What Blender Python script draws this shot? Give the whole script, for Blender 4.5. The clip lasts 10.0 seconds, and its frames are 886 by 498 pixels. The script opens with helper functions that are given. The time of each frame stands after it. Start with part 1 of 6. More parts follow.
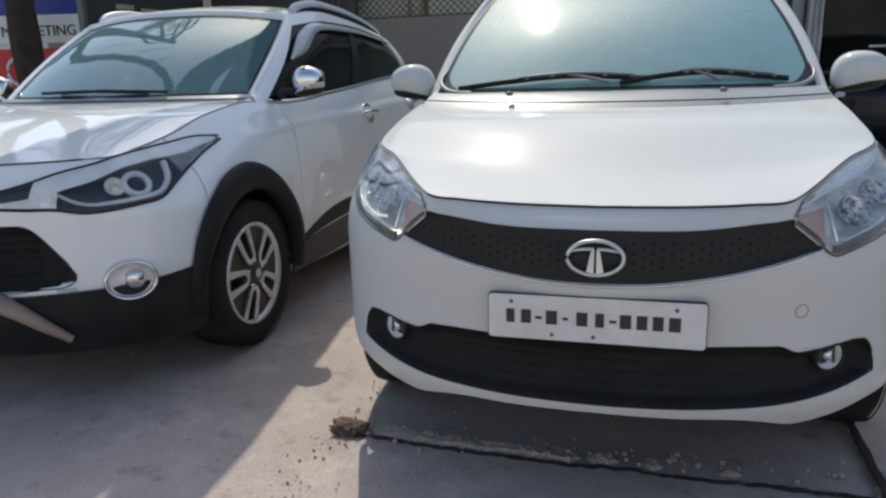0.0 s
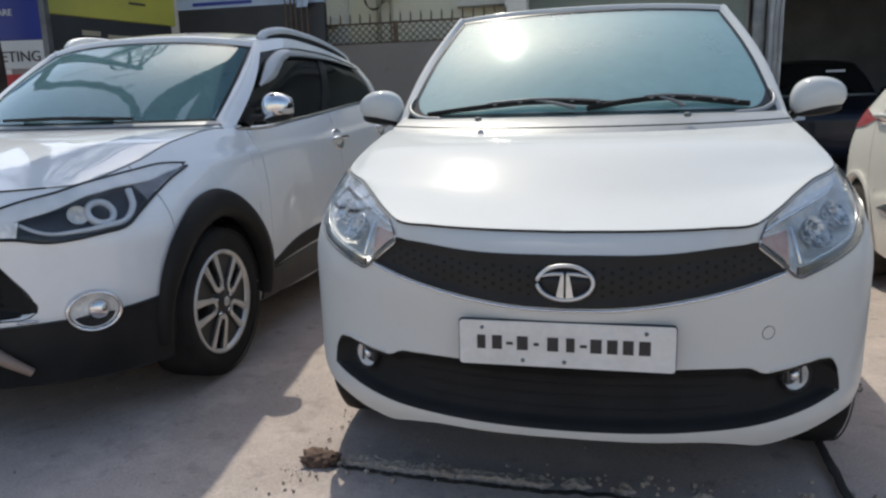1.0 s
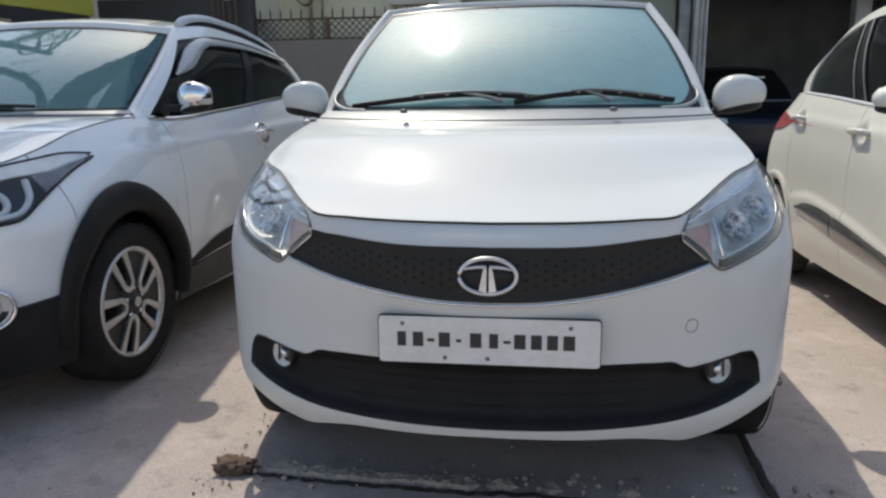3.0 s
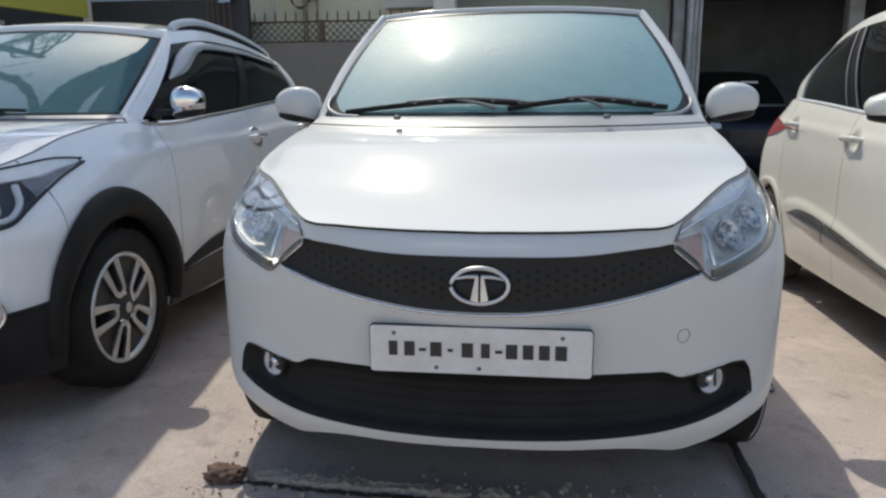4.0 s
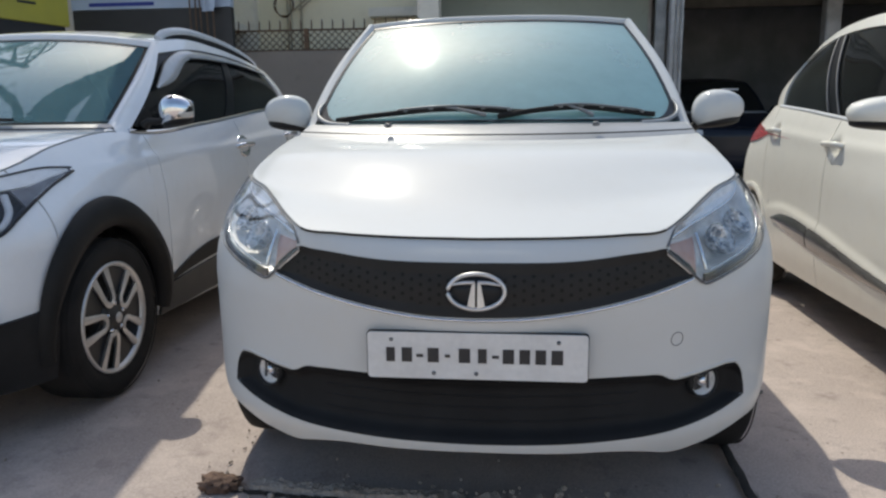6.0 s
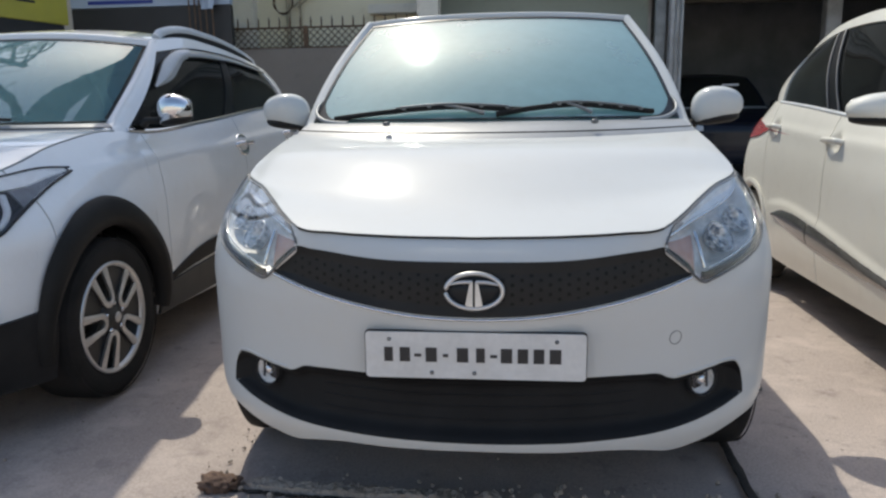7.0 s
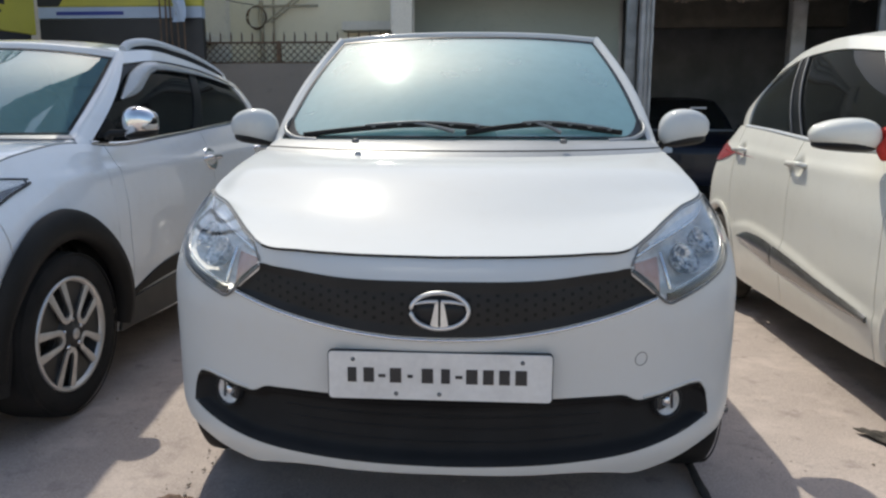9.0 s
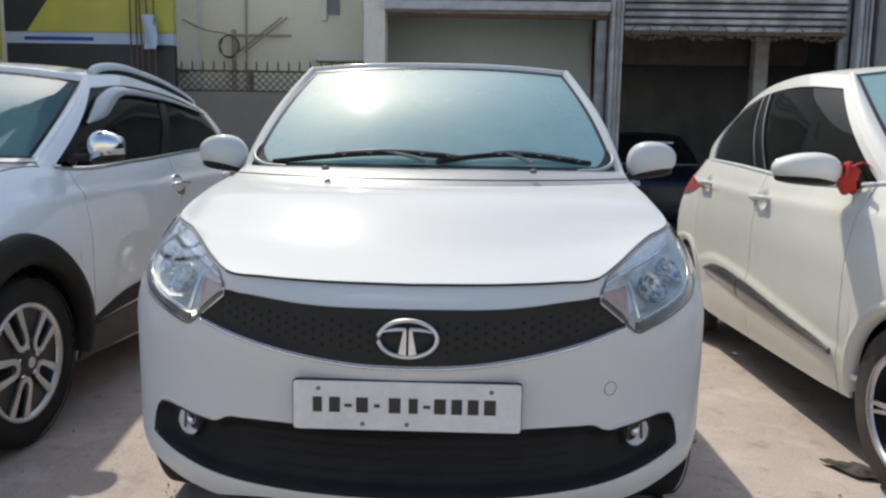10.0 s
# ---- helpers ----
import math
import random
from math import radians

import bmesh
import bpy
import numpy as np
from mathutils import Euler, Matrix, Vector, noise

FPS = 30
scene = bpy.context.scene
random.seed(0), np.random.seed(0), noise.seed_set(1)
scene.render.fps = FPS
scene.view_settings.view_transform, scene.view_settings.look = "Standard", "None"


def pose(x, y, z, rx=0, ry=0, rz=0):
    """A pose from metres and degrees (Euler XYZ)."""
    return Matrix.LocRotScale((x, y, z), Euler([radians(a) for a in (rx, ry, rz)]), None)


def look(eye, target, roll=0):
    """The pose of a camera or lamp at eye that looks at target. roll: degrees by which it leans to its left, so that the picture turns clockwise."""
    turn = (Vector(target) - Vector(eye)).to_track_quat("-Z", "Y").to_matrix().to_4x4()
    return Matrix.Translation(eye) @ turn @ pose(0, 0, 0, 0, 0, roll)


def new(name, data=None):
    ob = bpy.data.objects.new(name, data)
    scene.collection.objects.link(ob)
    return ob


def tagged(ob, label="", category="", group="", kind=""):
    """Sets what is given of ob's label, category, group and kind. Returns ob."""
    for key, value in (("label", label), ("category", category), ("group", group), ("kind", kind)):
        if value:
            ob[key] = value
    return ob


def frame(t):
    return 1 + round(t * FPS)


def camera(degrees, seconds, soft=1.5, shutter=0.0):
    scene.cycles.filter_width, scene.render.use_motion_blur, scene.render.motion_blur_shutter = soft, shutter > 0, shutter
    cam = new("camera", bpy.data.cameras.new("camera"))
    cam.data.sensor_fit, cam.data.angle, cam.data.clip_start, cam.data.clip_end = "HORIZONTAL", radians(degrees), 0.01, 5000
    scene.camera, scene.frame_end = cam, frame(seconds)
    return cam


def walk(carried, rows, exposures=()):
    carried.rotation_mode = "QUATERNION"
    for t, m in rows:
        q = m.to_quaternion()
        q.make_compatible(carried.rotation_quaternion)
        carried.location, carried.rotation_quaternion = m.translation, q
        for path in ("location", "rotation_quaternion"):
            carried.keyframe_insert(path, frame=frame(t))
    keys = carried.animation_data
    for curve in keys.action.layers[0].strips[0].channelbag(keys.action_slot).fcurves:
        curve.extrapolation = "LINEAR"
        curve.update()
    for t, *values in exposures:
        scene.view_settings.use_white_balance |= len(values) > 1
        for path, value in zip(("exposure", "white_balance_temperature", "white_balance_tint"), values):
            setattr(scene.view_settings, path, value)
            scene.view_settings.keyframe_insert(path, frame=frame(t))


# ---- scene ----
cam = camera(64.6, 10.0, soft=2.4)
PATH = [
    (0, (0.073, -1.611, 1.063), (-0.438, 0.269, 0.61), -1.3),
    (0.5, (0.073, -1.6, 1.063), (-0.374, 0.303, 0.641), -0.9),
    (1, (0.078, -1.601, 1.068), (-0.359, 0.311, 0.679), -1.5),
    (1.5, (0.077, -1.574, 1.055), (-0.265, 0.351, 0.633), -1.2),
    (2, (0.076, -1.536, 1.048), (-0.176, 0.403, 0.63), -1.4),
    (2.5, (0.084, -1.524, 1.049), (-0.13, 0.427, 0.666), -0.8),
    (2.7, (0.094, -1.524, 1.031), (-0.148, 0.423, 0.64), -0.6),
    (3.8, (0.108, -1.524, 1.041), (-0.162, 0.423, 0.67), -0.5),
    (4, (0.108, -1.515, 1.046), (-0.136, 0.433, 0.665), -0.3),
    (4.5, (0.091, -1.539, 1.051), (-0.155, 0.408, 0.665), -0.9),
    (5, (0.094, -1.536, 1.049), (-0.154, 0.412, 0.669), -0.7),
    (5.5, (0.093, -1.538, 1.053), (-0.136, 0.415, 0.686), -0.7),
    (5.7, (0.084, -1.536, 1.046), (-0.12, 0.42, 0.683), -0.4),
    (6.8, (0.08, -1.527, 1.049), (-0.118, 0.43, 0.691), -0.7),
    (7, (0.089, -1.527, 1.052), (-0.113, 0.429, 0.682), -0.8),
    (7.5, (0.089, -1.52, 1.045), (-0.107, 0.431, 0.65), -0.4),
    (8, (0.094, -1.519, 1.048), (-0.105, 0.432, 0.657), -0.8),
    (8.5, (0.102, -1.515, 1.055), (-0.063, 0.446, 0.703), -0.6),
    (9, (0.102, -1.508, 1.053), (-0.022, 0.462, 0.731), 0.2),
    (9.5, (0.098, -1.483, 1.035), (0.093, 0.498, 0.765), 2.4),
    (10, (0.106, -1.495, 1.043), (0.063, 0.491, 0.809), 1.0),
]
walk(cam, [(t, look(eye, target, roll)) for t, eye, target, roll in PATH], [(0, 0.72, 6750, 6), (2, 0.82, 6750, 6), (8.5, 0.82, 6750, 6), (9.5, 0.90, 6750, 6), (10, 0.90, 6750, 6)])

# ---- sky and sun ----
SUN_UP, SUN_AZ = 52.0, -21.5  # degrees above the ground; from straight ahead (+y) towards +x
world = bpy.data.worlds.new("world")
scene.world = world
world.use_nodes = True
wn = world.node_tree
sky = wn.nodes.new("ShaderNodeTexSky")
sky.sky_type, sky.sun_disc = "NISHITA", False
sky.sun_elevation, sky.sun_rotation = radians(SUN_UP), radians(SUN_AZ)
sky.air_density, sky.dust_density, sky.ozone_density = 1.0, 1.6, 1.0
wn.links.new(sky.outputs[0], wn.nodes["Background"].inputs[0])
wn.nodes["Background"].inputs[1].default_value = 0.115
sun_data = bpy.data.lights.new("sun", "SUN")
sun_data.energy, sun_data.angle, sun_data.color = 1.78, radians(0.53), (1.0, 0.95, 0.86)
sun = new("sun", sun_data)
_u, _a = radians(SUN_UP), radians(SUN_AZ)
sun.matrix_basis = look((0, 0, 0), (-math.cos(_u) * math.sin(_a), -math.cos(_u) * math.cos(_a), -math.sin(_u)))
sun.location = (-8, 20, 30)

# ---- materials ----


def nodes_of(name):
    m = bpy.data.materials.new(name)
    m.use_nodes = True
    nt = m.node_tree
    return m, nt, nt.nodes["Principled BSDF"]


def noise_node(nt, scale, detail=4.0, rough=0.55, object_space=True, stretch=(1, 1, 1)):
    tc = nt.nodes.new("ShaderNodeTexCoord")
    mp = nt.nodes.new("ShaderNodeMapping")
    mp.inputs["Scale"].default_value = stretch
    nt.links.new(tc.outputs["Object"], mp.inputs[0])
    n = nt.nodes.new("ShaderNodeTexNoise")
    n.inputs["Scale"].default_value, n.inputs["Detail"].default_value, n.inputs["Roughness"].default_value = scale, detail, rough
    nt.links.new(mp.outputs[0], n.inputs["Vector"])
    return n


def ramp_node(nt, src, a, b, lo=0.35, hi=0.65):
    r = nt.nodes.new("ShaderNodeValToRGB")
    r.color_ramp.elements[0].position, r.color_ramp.elements[1].position = lo, hi
    r.color_ramp.elements[0].color, r.color_ramp.elements[1].color = (*a, 1), (*b, 1)
    nt.links.new(src, r.inputs[0])
    return r


def mix_node(nt, fac, a, b, mode="MIX"):
    m = nt.nodes.new("ShaderNodeMix")
    m.data_type, m.blend_type = "RGBA", mode
    for v, s in ((fac, m.inputs[0]), (a, m.inputs[6]), (b, m.inputs[7])):
        if isinstance(v, (int, float)):
            s.default_value = v
        elif isinstance(v, tuple):
            s.default_value = (*v, 1)
        else:
            nt.links.new(v, s)
    return m.outputs[2]


def bump_on(nt, b, src, strength, distance=0.01):
    k = nt.nodes.new("ShaderNodeBump")
    k.inputs["Strength"].default_value, k.inputs["Distance"].default_value = strength, distance
    nt.links.new(src, k.inputs["Height"])
    nt.links.new(k.outputs[0], b.inputs["Normal"])


def surface(name, a, b, rough, metal=0.0, scale=6.0, fine=60.0, bump=0.1, coat=0.0, coat_rough=0.05, spread=0.08, dist=0.004, spec=0.5):
    """A material that wanders between the colours a and b at two scales, with uneven gloss and fine relief."""
    m, nt, p = nodes_of(name)
    n1, n2 = noise_node(nt, scale, 5), noise_node(nt, fine, 3)
    c = mix_node(nt, ramp_node(nt, n1.outputs[0], (0, 0, 0), (1, 1, 1)).outputs[0], a, b)
    fine_c = ramp_node(nt, n2.outputs[0], (0.86, 0.86, 0.86), (1.0, 1.0, 1.0), 0.3, 0.7)
    nt.links.new(mix_node(nt, 0.6, c, fine_c.outputs[0], "MULTIPLY"), p.inputs["Base Color"])
    r = nt.nodes.new("ShaderNodeMapRange")
    r.inputs[3].default_value, r.inputs[4].default_value = max(rough - spread, 0.01), min(rough + spread, 1)
    nt.links.new(n1.outputs[0], r.inputs[0])
    nt.links.new(r.outputs[0], p.inputs["Roughness"])
    p.inputs["Metallic"].default_value, p.inputs["Specular IOR Level"].default_value = metal, spec
    p.inputs["Coat Weight"].default_value, p.inputs["Coat Roughness"].default_value = coat, coat_rough
    if bump:
        bump_on(nt, p, n2.outputs[0], bump, dist)
    return m


def paint(name, a, b, rough=0.6, coat_rough=0.06, dust=(0.55, 0.5, 0.42), coat=0.8, ior=1.5):
    """White car paint: clear coat, faint orange peel and a film of dust."""
    m, nt, p = nodes_of(name)
    n1, n2, n3 = noise_node(nt, 2.3, 4), noise_node(nt, 260, 2), noise_node(nt, 14, 6, 0.65)
    c = mix_node(nt, n1.outputs[0], a, b)
    film = ramp_node(nt, n3.outputs[0], (0, 0, 0), (0.16, 0.16, 0.16), 0.5, 0.85)
    nt.links.new(mix_node(nt, film.outputs[0], c, dust), p.inputs["Base Color"])
    r = nt.nodes.new("ShaderNodeMapRange")
    r.inputs[3].default_value, r.inputs[4].default_value = rough - 0.05, rough + 0.1
    nt.links.new(n3.outputs[0], r.inputs[0])
    nt.links.new(r.outputs[0], p.inputs["Roughness"])
    p.inputs["Coat Weight"].default_value, p.inputs["Coat Roughness"].default_value = coat, coat_rough
    p.inputs["Coat IOR"].default_value, p.inputs["Specular IOR Level"].default_value = ior, 0.03
    bump_on(nt, p, n2.outputs[0], 0.03, 0.001)
    return m


def glass(name, tint, gloss=0.04, rough=0.02, dirt=0.0, film=(0.38, 0.52, 0.55), power=4.0):
    """A pane: clear with a tint, gloss that grows towards grazing angles, and a film of dust and painted sky sheen."""
    m, nt, p = nodes_of(name)
    out = nt.nodes["Material Output"]
    nt.nodes.remove(p)
    tr, gl, lw, mx = (nt.nodes.new("ShaderNode" + k) for k in ("BsdfTransparent", "BsdfGlossy", "LayerWeight", "MixShader"))
    pw, mr = nt.nodes.new("ShaderNodeMath"), nt.nodes.new("ShaderNodeMapRange")
    tr.inputs[0].default_value, gl.inputs["Roughness"].default_value, lw.inputs[0].default_value = (*tint, 1), rough, 0.5
    pw.operation, pw.inputs[1].default_value = "POWER", power
    mr.inputs[3].default_value = gloss
    nt.links.new(lw.outputs["Facing"], pw.inputs[0])
    nt.links.new(pw.outputs[0], mr.inputs[0])
    nt.links.new(mr.outputs[0], mx.inputs[0])
    nt.links.new(tr.outputs[0], mx.inputs[1])
    nt.links.new(gl.outputs[0], mx.inputs[2])
    last = mx.outputs[0]
    # diffuse film: some dust, and on windows a reflected-sky sheen put in as colour
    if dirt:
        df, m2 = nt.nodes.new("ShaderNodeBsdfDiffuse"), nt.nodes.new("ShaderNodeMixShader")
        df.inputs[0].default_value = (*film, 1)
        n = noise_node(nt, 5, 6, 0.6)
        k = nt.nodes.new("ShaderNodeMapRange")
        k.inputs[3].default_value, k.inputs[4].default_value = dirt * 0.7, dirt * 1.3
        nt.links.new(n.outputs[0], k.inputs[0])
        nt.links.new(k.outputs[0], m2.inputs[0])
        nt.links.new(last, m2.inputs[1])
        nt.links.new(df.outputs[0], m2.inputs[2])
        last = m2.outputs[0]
    nt.links.new(last, out.inputs[0])
    return m


WHITE = paint("pearl_white_paint", (0.61, 0.615, 0.60), (0.575, 0.58, 0.565), 0.6, 0.13, coat=0.5)
SILVERWHITE = paint("polar_white_paint", (0.83, 0.835, 0.835), (0.79, 0.795, 0.795), 0.5, 0.05, coat=1.0, ior=1.7)
CREAMWHITE = paint("warm_white_paint", (0.79, 0.77, 0.70), (0.75, 0.73, 0.655), 0.6, 0.05)
BLACKPLASTIC = surface("black_plastic", (0.015, 0.015, 0.0155), (0.024, 0.024, 0.0245), 0.5, fine=180, bump=0.12, dist=0.001, spec=0.2)
GLOSSBLACK = surface("gloss_black", (0.013, 0.014, 0.016), (0.019, 0.0205, 0.023), 0.35, fine=90, bump=0.02, coat=0.1, dist=0.001, spec=0.2)
GREYPLASTIC = surface("grey_plastic", (0.10, 0.10, 0.105), (0.16, 0.16, 0.16), 0.5, fine=140, bump=0.1, dist=0.001)
CLADDING = surface("dusty_cladding", (0.012, 0.012, 0.012), (0.022, 0.021, 0.020), 0.5, scale=4, fine=160, bump=0.12, dist=0.001, spec=0.15)
RUBBER = surface("tyre_rubber", (0.013, 0.013, 0.013), (0.026, 0.024, 0.023), 0.75, scale=9, fine=120, bump=0.2, dist=0.002, spec=0.2)
CHROME = surface("chrome", (0.78, 0.78, 0.8), (0.7, 0.7, 0.72), 0.1, 1.0, fine=40, bump=0.01, spread=0.04, dist=0.001)
ALLOY = surface("machined_alloy", (0.74, 0.73, 0.72), (0.60, 0.59, 0.58), 0.4, 0.8, scale=12, fine=90, bump=0.03, dist=0.001)
DARKALLOY = surface("dark_alloy", (0.03, 0.03, 0.032), (0.055, 0.053, 0.05), 0.45, 0.3, fine=60, bump=0.05, dist=0.001)
SKIDSILVER = surface("satin_silver_plastic", (0.34, 0.25, 0.20), (0.27, 0.20, 0.16), 0.45, 0.0, fine=80, bump=0.04, dist=0.001)


def facets(name, dark, pale, scale, rough=0.22, metal=0.5):
    """A lamp reflector of many small facets."""
    m, nt, p = nodes_of(name)
    tc, vo = nt.nodes.new("ShaderNodeTexCoord"), nt.nodes.new("ShaderNodeTexVoronoi")
    vo.inputs["Scale"].default_value = scale
    nt.links.new(tc.outputs["Object"], vo.inputs["Vector"])
    big = noise_node(nt, 16, 3, 0.5)
    c = ramp_node(nt, vo.outputs["Color"], dark, pale, 0.15, 0.7)
    c2 = ramp_node(nt, big.outputs[0], (0.74, 0.74, 0.73), (1.0, 1.0, 1.0), 0.4, 0.58)
    nt.links.new(mix_node(nt, 1.0, c.outputs[0], c2.outputs[0], "MULTIPLY"), p.inputs["Base Color"])
    p.inputs["Roughness"].default_value, p.inputs["Metallic"].default_value = rough, metal
    bump_on(nt, p, vo.outputs["Color"], 0.35, 0.006)
    return m


LAMPGREY = facets("lamp_reflector", (0.80, 0.785, 0.76), (0.98, 0.96, 0.93), 60, 0.34, 0.1)
LAMPBOWL = facets("dark_lamp_bowl", (0.05, 0.055, 0.065), (0.8, 0.8, 0.79), 110)
# black wiper plastic, its sunlit sheen painted in as a lighter grey
WIPERGREY = surface("sunlit_wiper_plastic", (0.15, 0.155, 0.155), (0.21, 0.215, 0.215), 0.36, scale=9, fine=140, bump=0.06, dist=0.001, spec=0.7)
LAMPDARK = surface("dark_lamp_bezel", (0.010, 0.011, 0.020), (0.017, 0.018, 0.028), 0.35, fine=60, bump=0.02, dist=0.001)
AMBER = surface("amber_reflector", (0.44, 0.24, 0.19), (0.52, 0.34, 0.28), 0.3, 0.3, scale=30, fine=80, bump=0.1, dist=0.002)
LENS = glass("lamp_lens", (0.99, 0.99, 0.99), 0.025, 0.03, 0.008, (0.5, 0.5, 0.5))
# cyan (windscreens) and grey (side windows) film colours paint in reflected sky
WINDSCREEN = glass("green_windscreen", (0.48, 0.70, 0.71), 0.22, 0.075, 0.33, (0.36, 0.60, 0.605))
TINTED = glass("dark_window_film", (0.12, 0.135, 0.13), 0.03, 0.03, 0.035, film=(0.42, 0.45, 0.44), power=6.0)
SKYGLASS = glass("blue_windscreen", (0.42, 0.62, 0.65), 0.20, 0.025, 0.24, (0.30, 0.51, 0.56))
INTERIOR = surface("dark_interior", (0.03, 0.03, 0.033), (0.05, 0.05, 0.052), 0.7, fine=90, bump=0.2, dist=0.002)
SEATCLOTH = surface("grey_seat_cloth", (0.12, 0.12, 0.13), (0.18, 0.18, 0.185), 0.9, fine=150, bump=0.3, dist=0.003)
PLATEWHITE = surface("plate_white", (0.74, 0.735, 0.72), (0.66, 0.65, 0.63), 0.4, scale=9, fine=70, bump=0.03, dist=0.001)
INK = surface("black_ink", (0.02, 0.02, 0.022), (0.03, 0.03, 0.032), 0.5, bump=0.0)
STICKER = surface("silver_sticker", (0.7, 0.72, 0.74), (0.6, 0.62, 0.65), 0.35, bump=0.0)
REDLENS = surface("red_lamp_lens", (0.55, 0.03, 0.03), (0.42, 0.02, 0.02), 0.12, coat=0.8, bump=0.0)
REDCLOTH = surface("red_cloth", (0.62, 0.05, 0.03), (0.5, 0.03, 0.025), 0.8, fine=90, bump=0.4, dist=0.004)
REDPAINT = surface("red_graphic", (0.5, 0.04, 0.04), (0.42, 0.03, 0.03), 0.3, coat=0.6, bump=0.0)


def concrete(name, a, b, dirt, scale=1.2, pits=0.0, bump=0.35):
    """Plaster or concrete: blotches, dirt, grain, and pits where pits is above 0."""
    m, nt, p = nodes_of(name)
    n1, n2, n3, n4 = noise_node(nt, scale, 8, 0.62), noise_node(nt, 9, 6, 0.65), noise_node(nt, 130, 4, 0.7), noise_node(nt, 0.35, 3)
    c = mix_node(nt, ramp_node(nt, n1.outputs[0], (0, 0, 0), (1, 1, 1), 0.32, 0.7).outputs[0], a, b)
    c = mix_node(nt, ramp_node(nt, n2.outputs[0], (0, 0, 0), (0.75, 0.75, 0.75), 0.56, 0.74).outputs[0], c, dirt)
    c = mix_node(nt, ramp_node(nt, n4.outputs[0], (0, 0, 0), (0.45, 0.45, 0.45), 0.4, 0.75).outputs[0], c, dirt)
    grain = ramp_node(nt, n3.outputs[0], (0.62, 0.62, 0.62), (1.1, 1.1, 1.1), 0.3, 0.7)
    c = mix_node(nt, 0.8, c, grain.outputs[0], "MULTIPLY")
    p.inputs["Roughness"].default_value = 0.9
    add = nt.nodes.new("ShaderNodeMath")
    add.operation = "ADD"
    nt.links.new(n2.outputs[0], add.inputs[0])
    nt.links.new(n3.outputs[0], add.inputs[1])
    h = add.outputs[0]
    if pits:
        vo = nt.nodes.new("ShaderNodeTexVoronoi")
        vo.inputs["Scale"].default_value = 26
        tc = nt.nodes.new("ShaderNodeTexCoord")
        nt.links.new(tc.outputs["Object"], vo.inputs["Vector"])
        patch, mul = noise_node(nt, 2.1, 4, 0.6), nt.nodes.new("ShaderNodeMath")
        hole = ramp_node(nt, vo.outputs["Distance"], (1, 1, 1), (0, 0, 0), 0.05, 0.17)
        where = ramp_node(nt, patch.outputs[0], (0, 0, 0), (1, 1, 1), 0.52, 0.64)
        mul.operation = "MULTIPLY"
        nt.links.new(hole.outputs[0], mul.inputs[0])
        nt.links.new(where.outputs[0], mul.inputs[1])
        c = mix_node(nt, mul.outputs[0], c, tuple(k * 0.45 for k in dirt))
        sub, mm = nt.nodes.new("ShaderNodeMath"), nt.nodes.new("ShaderNodeMath")
        mm.operation, mm.inputs[1].default_value, sub.operation = "MULTIPLY", pits, "SUBTRACT"
        nt.links.new(mul.outputs[0], mm.inputs[0])
        nt.links.new(h, sub.inputs[0])
        nt.links.new(mm.outputs[0], sub.inputs[1])
        h = sub.outputs[0]
        dust = noise_node(nt, 3.2, 7, 0.7)
        c = mix_node(nt, ramp_node(nt, dust.outputs[0], (0, 0, 0), (0.6, 0.6, 0.6), 0.5, 0.72).outputs[0], c, tuple(min(k * 1.15, 1) for k in a))
    nt.links.new(c, p.inputs["Base Color"])
    bump_on(nt, p, h, bump, 0.008)
    return m


CONCRETE = concrete("dusty_concrete", (0.56, 0.472, 0.424), (0.462, 0.386, 0.346), (0.262, 0.213, 0.195), pits=1.2, bump=0.45)
STONE = concrete("broken_concrete", (0.60, 0.52, 0.45), (0.42, 0.34, 0.28), (0.14, 0.11, 0.09), 12, bump=0.7)
TAR = surface("dark_joint", (0.025, 0.022, 0.02), (0.05, 0.045, 0.04), 0.9, fine=120, bump=0.5)
PLASTERWALL = concrete("brown_plaster", (0.32, 0.285, 0.25), (0.25, 0.22, 0.195), (0.17, 0.15, 0.13), 0.8, bump=0.15)
CREAMWALL = concrete("cream_plaster", (0.86, 0.80, 0.62), (0.82, 0.76, 0.58), (0.72, 0.66, 0.5), 0.5, bump=0.1)
PALEWALL = concrete("pale_plaster", (0.82, 0.78, 0.69), (0.76, 0.72, 0.63), (0.6, 0.57, 0.5), 0.6, bump=0.1)
IRON = surface("rusty_iron", (0.14, 0.085, 0.05), (0.09, 0.06, 0.04), 0.8, scale=14, fine=90, bump=0.3, dist=0.002)
STEEL = surface("galvanised_steel", (0.24, 0.245, 0.25), (0.15, 0.155, 0.16), 0.45, 0.6, scale=5, fine=60, bump=0.06)
PAINTEDSTEEL = surface("grey_painted_steel", (0.50, 0.50, 0.50), (0.34, 0.33, 0.32), 0.5, 0.1, scale=4, fine=40, bump=0.1)
SHUTTERSTEEL = surface("weathered_shutter_steel", (0.44, 0.445, 0.44), (0.20, 0.205, 0.20), 0.4, 0.3, scale=3, fine=40, bump=0.08)
# beam colour with the shade of the bay's interior put into it
DIMBEAM = surface("dimmed_beam", (0.085, 0.075, 0.06), (0.06, 0.052, 0.042), 0.8, scale=6, fine=60, bump=0.2)
DARKROOM = surface("dark_shop_wall", (0.24, 0.245, 0.25), (0.17, 0.175, 0.18), 0.85, scale=2, bump=0.1)
YELLOW = surface("yellow_signboard", (0.50, 0.46, 0.07), (0.42, 0.385, 0.07), 0.45, scale=2, bump=0.0)
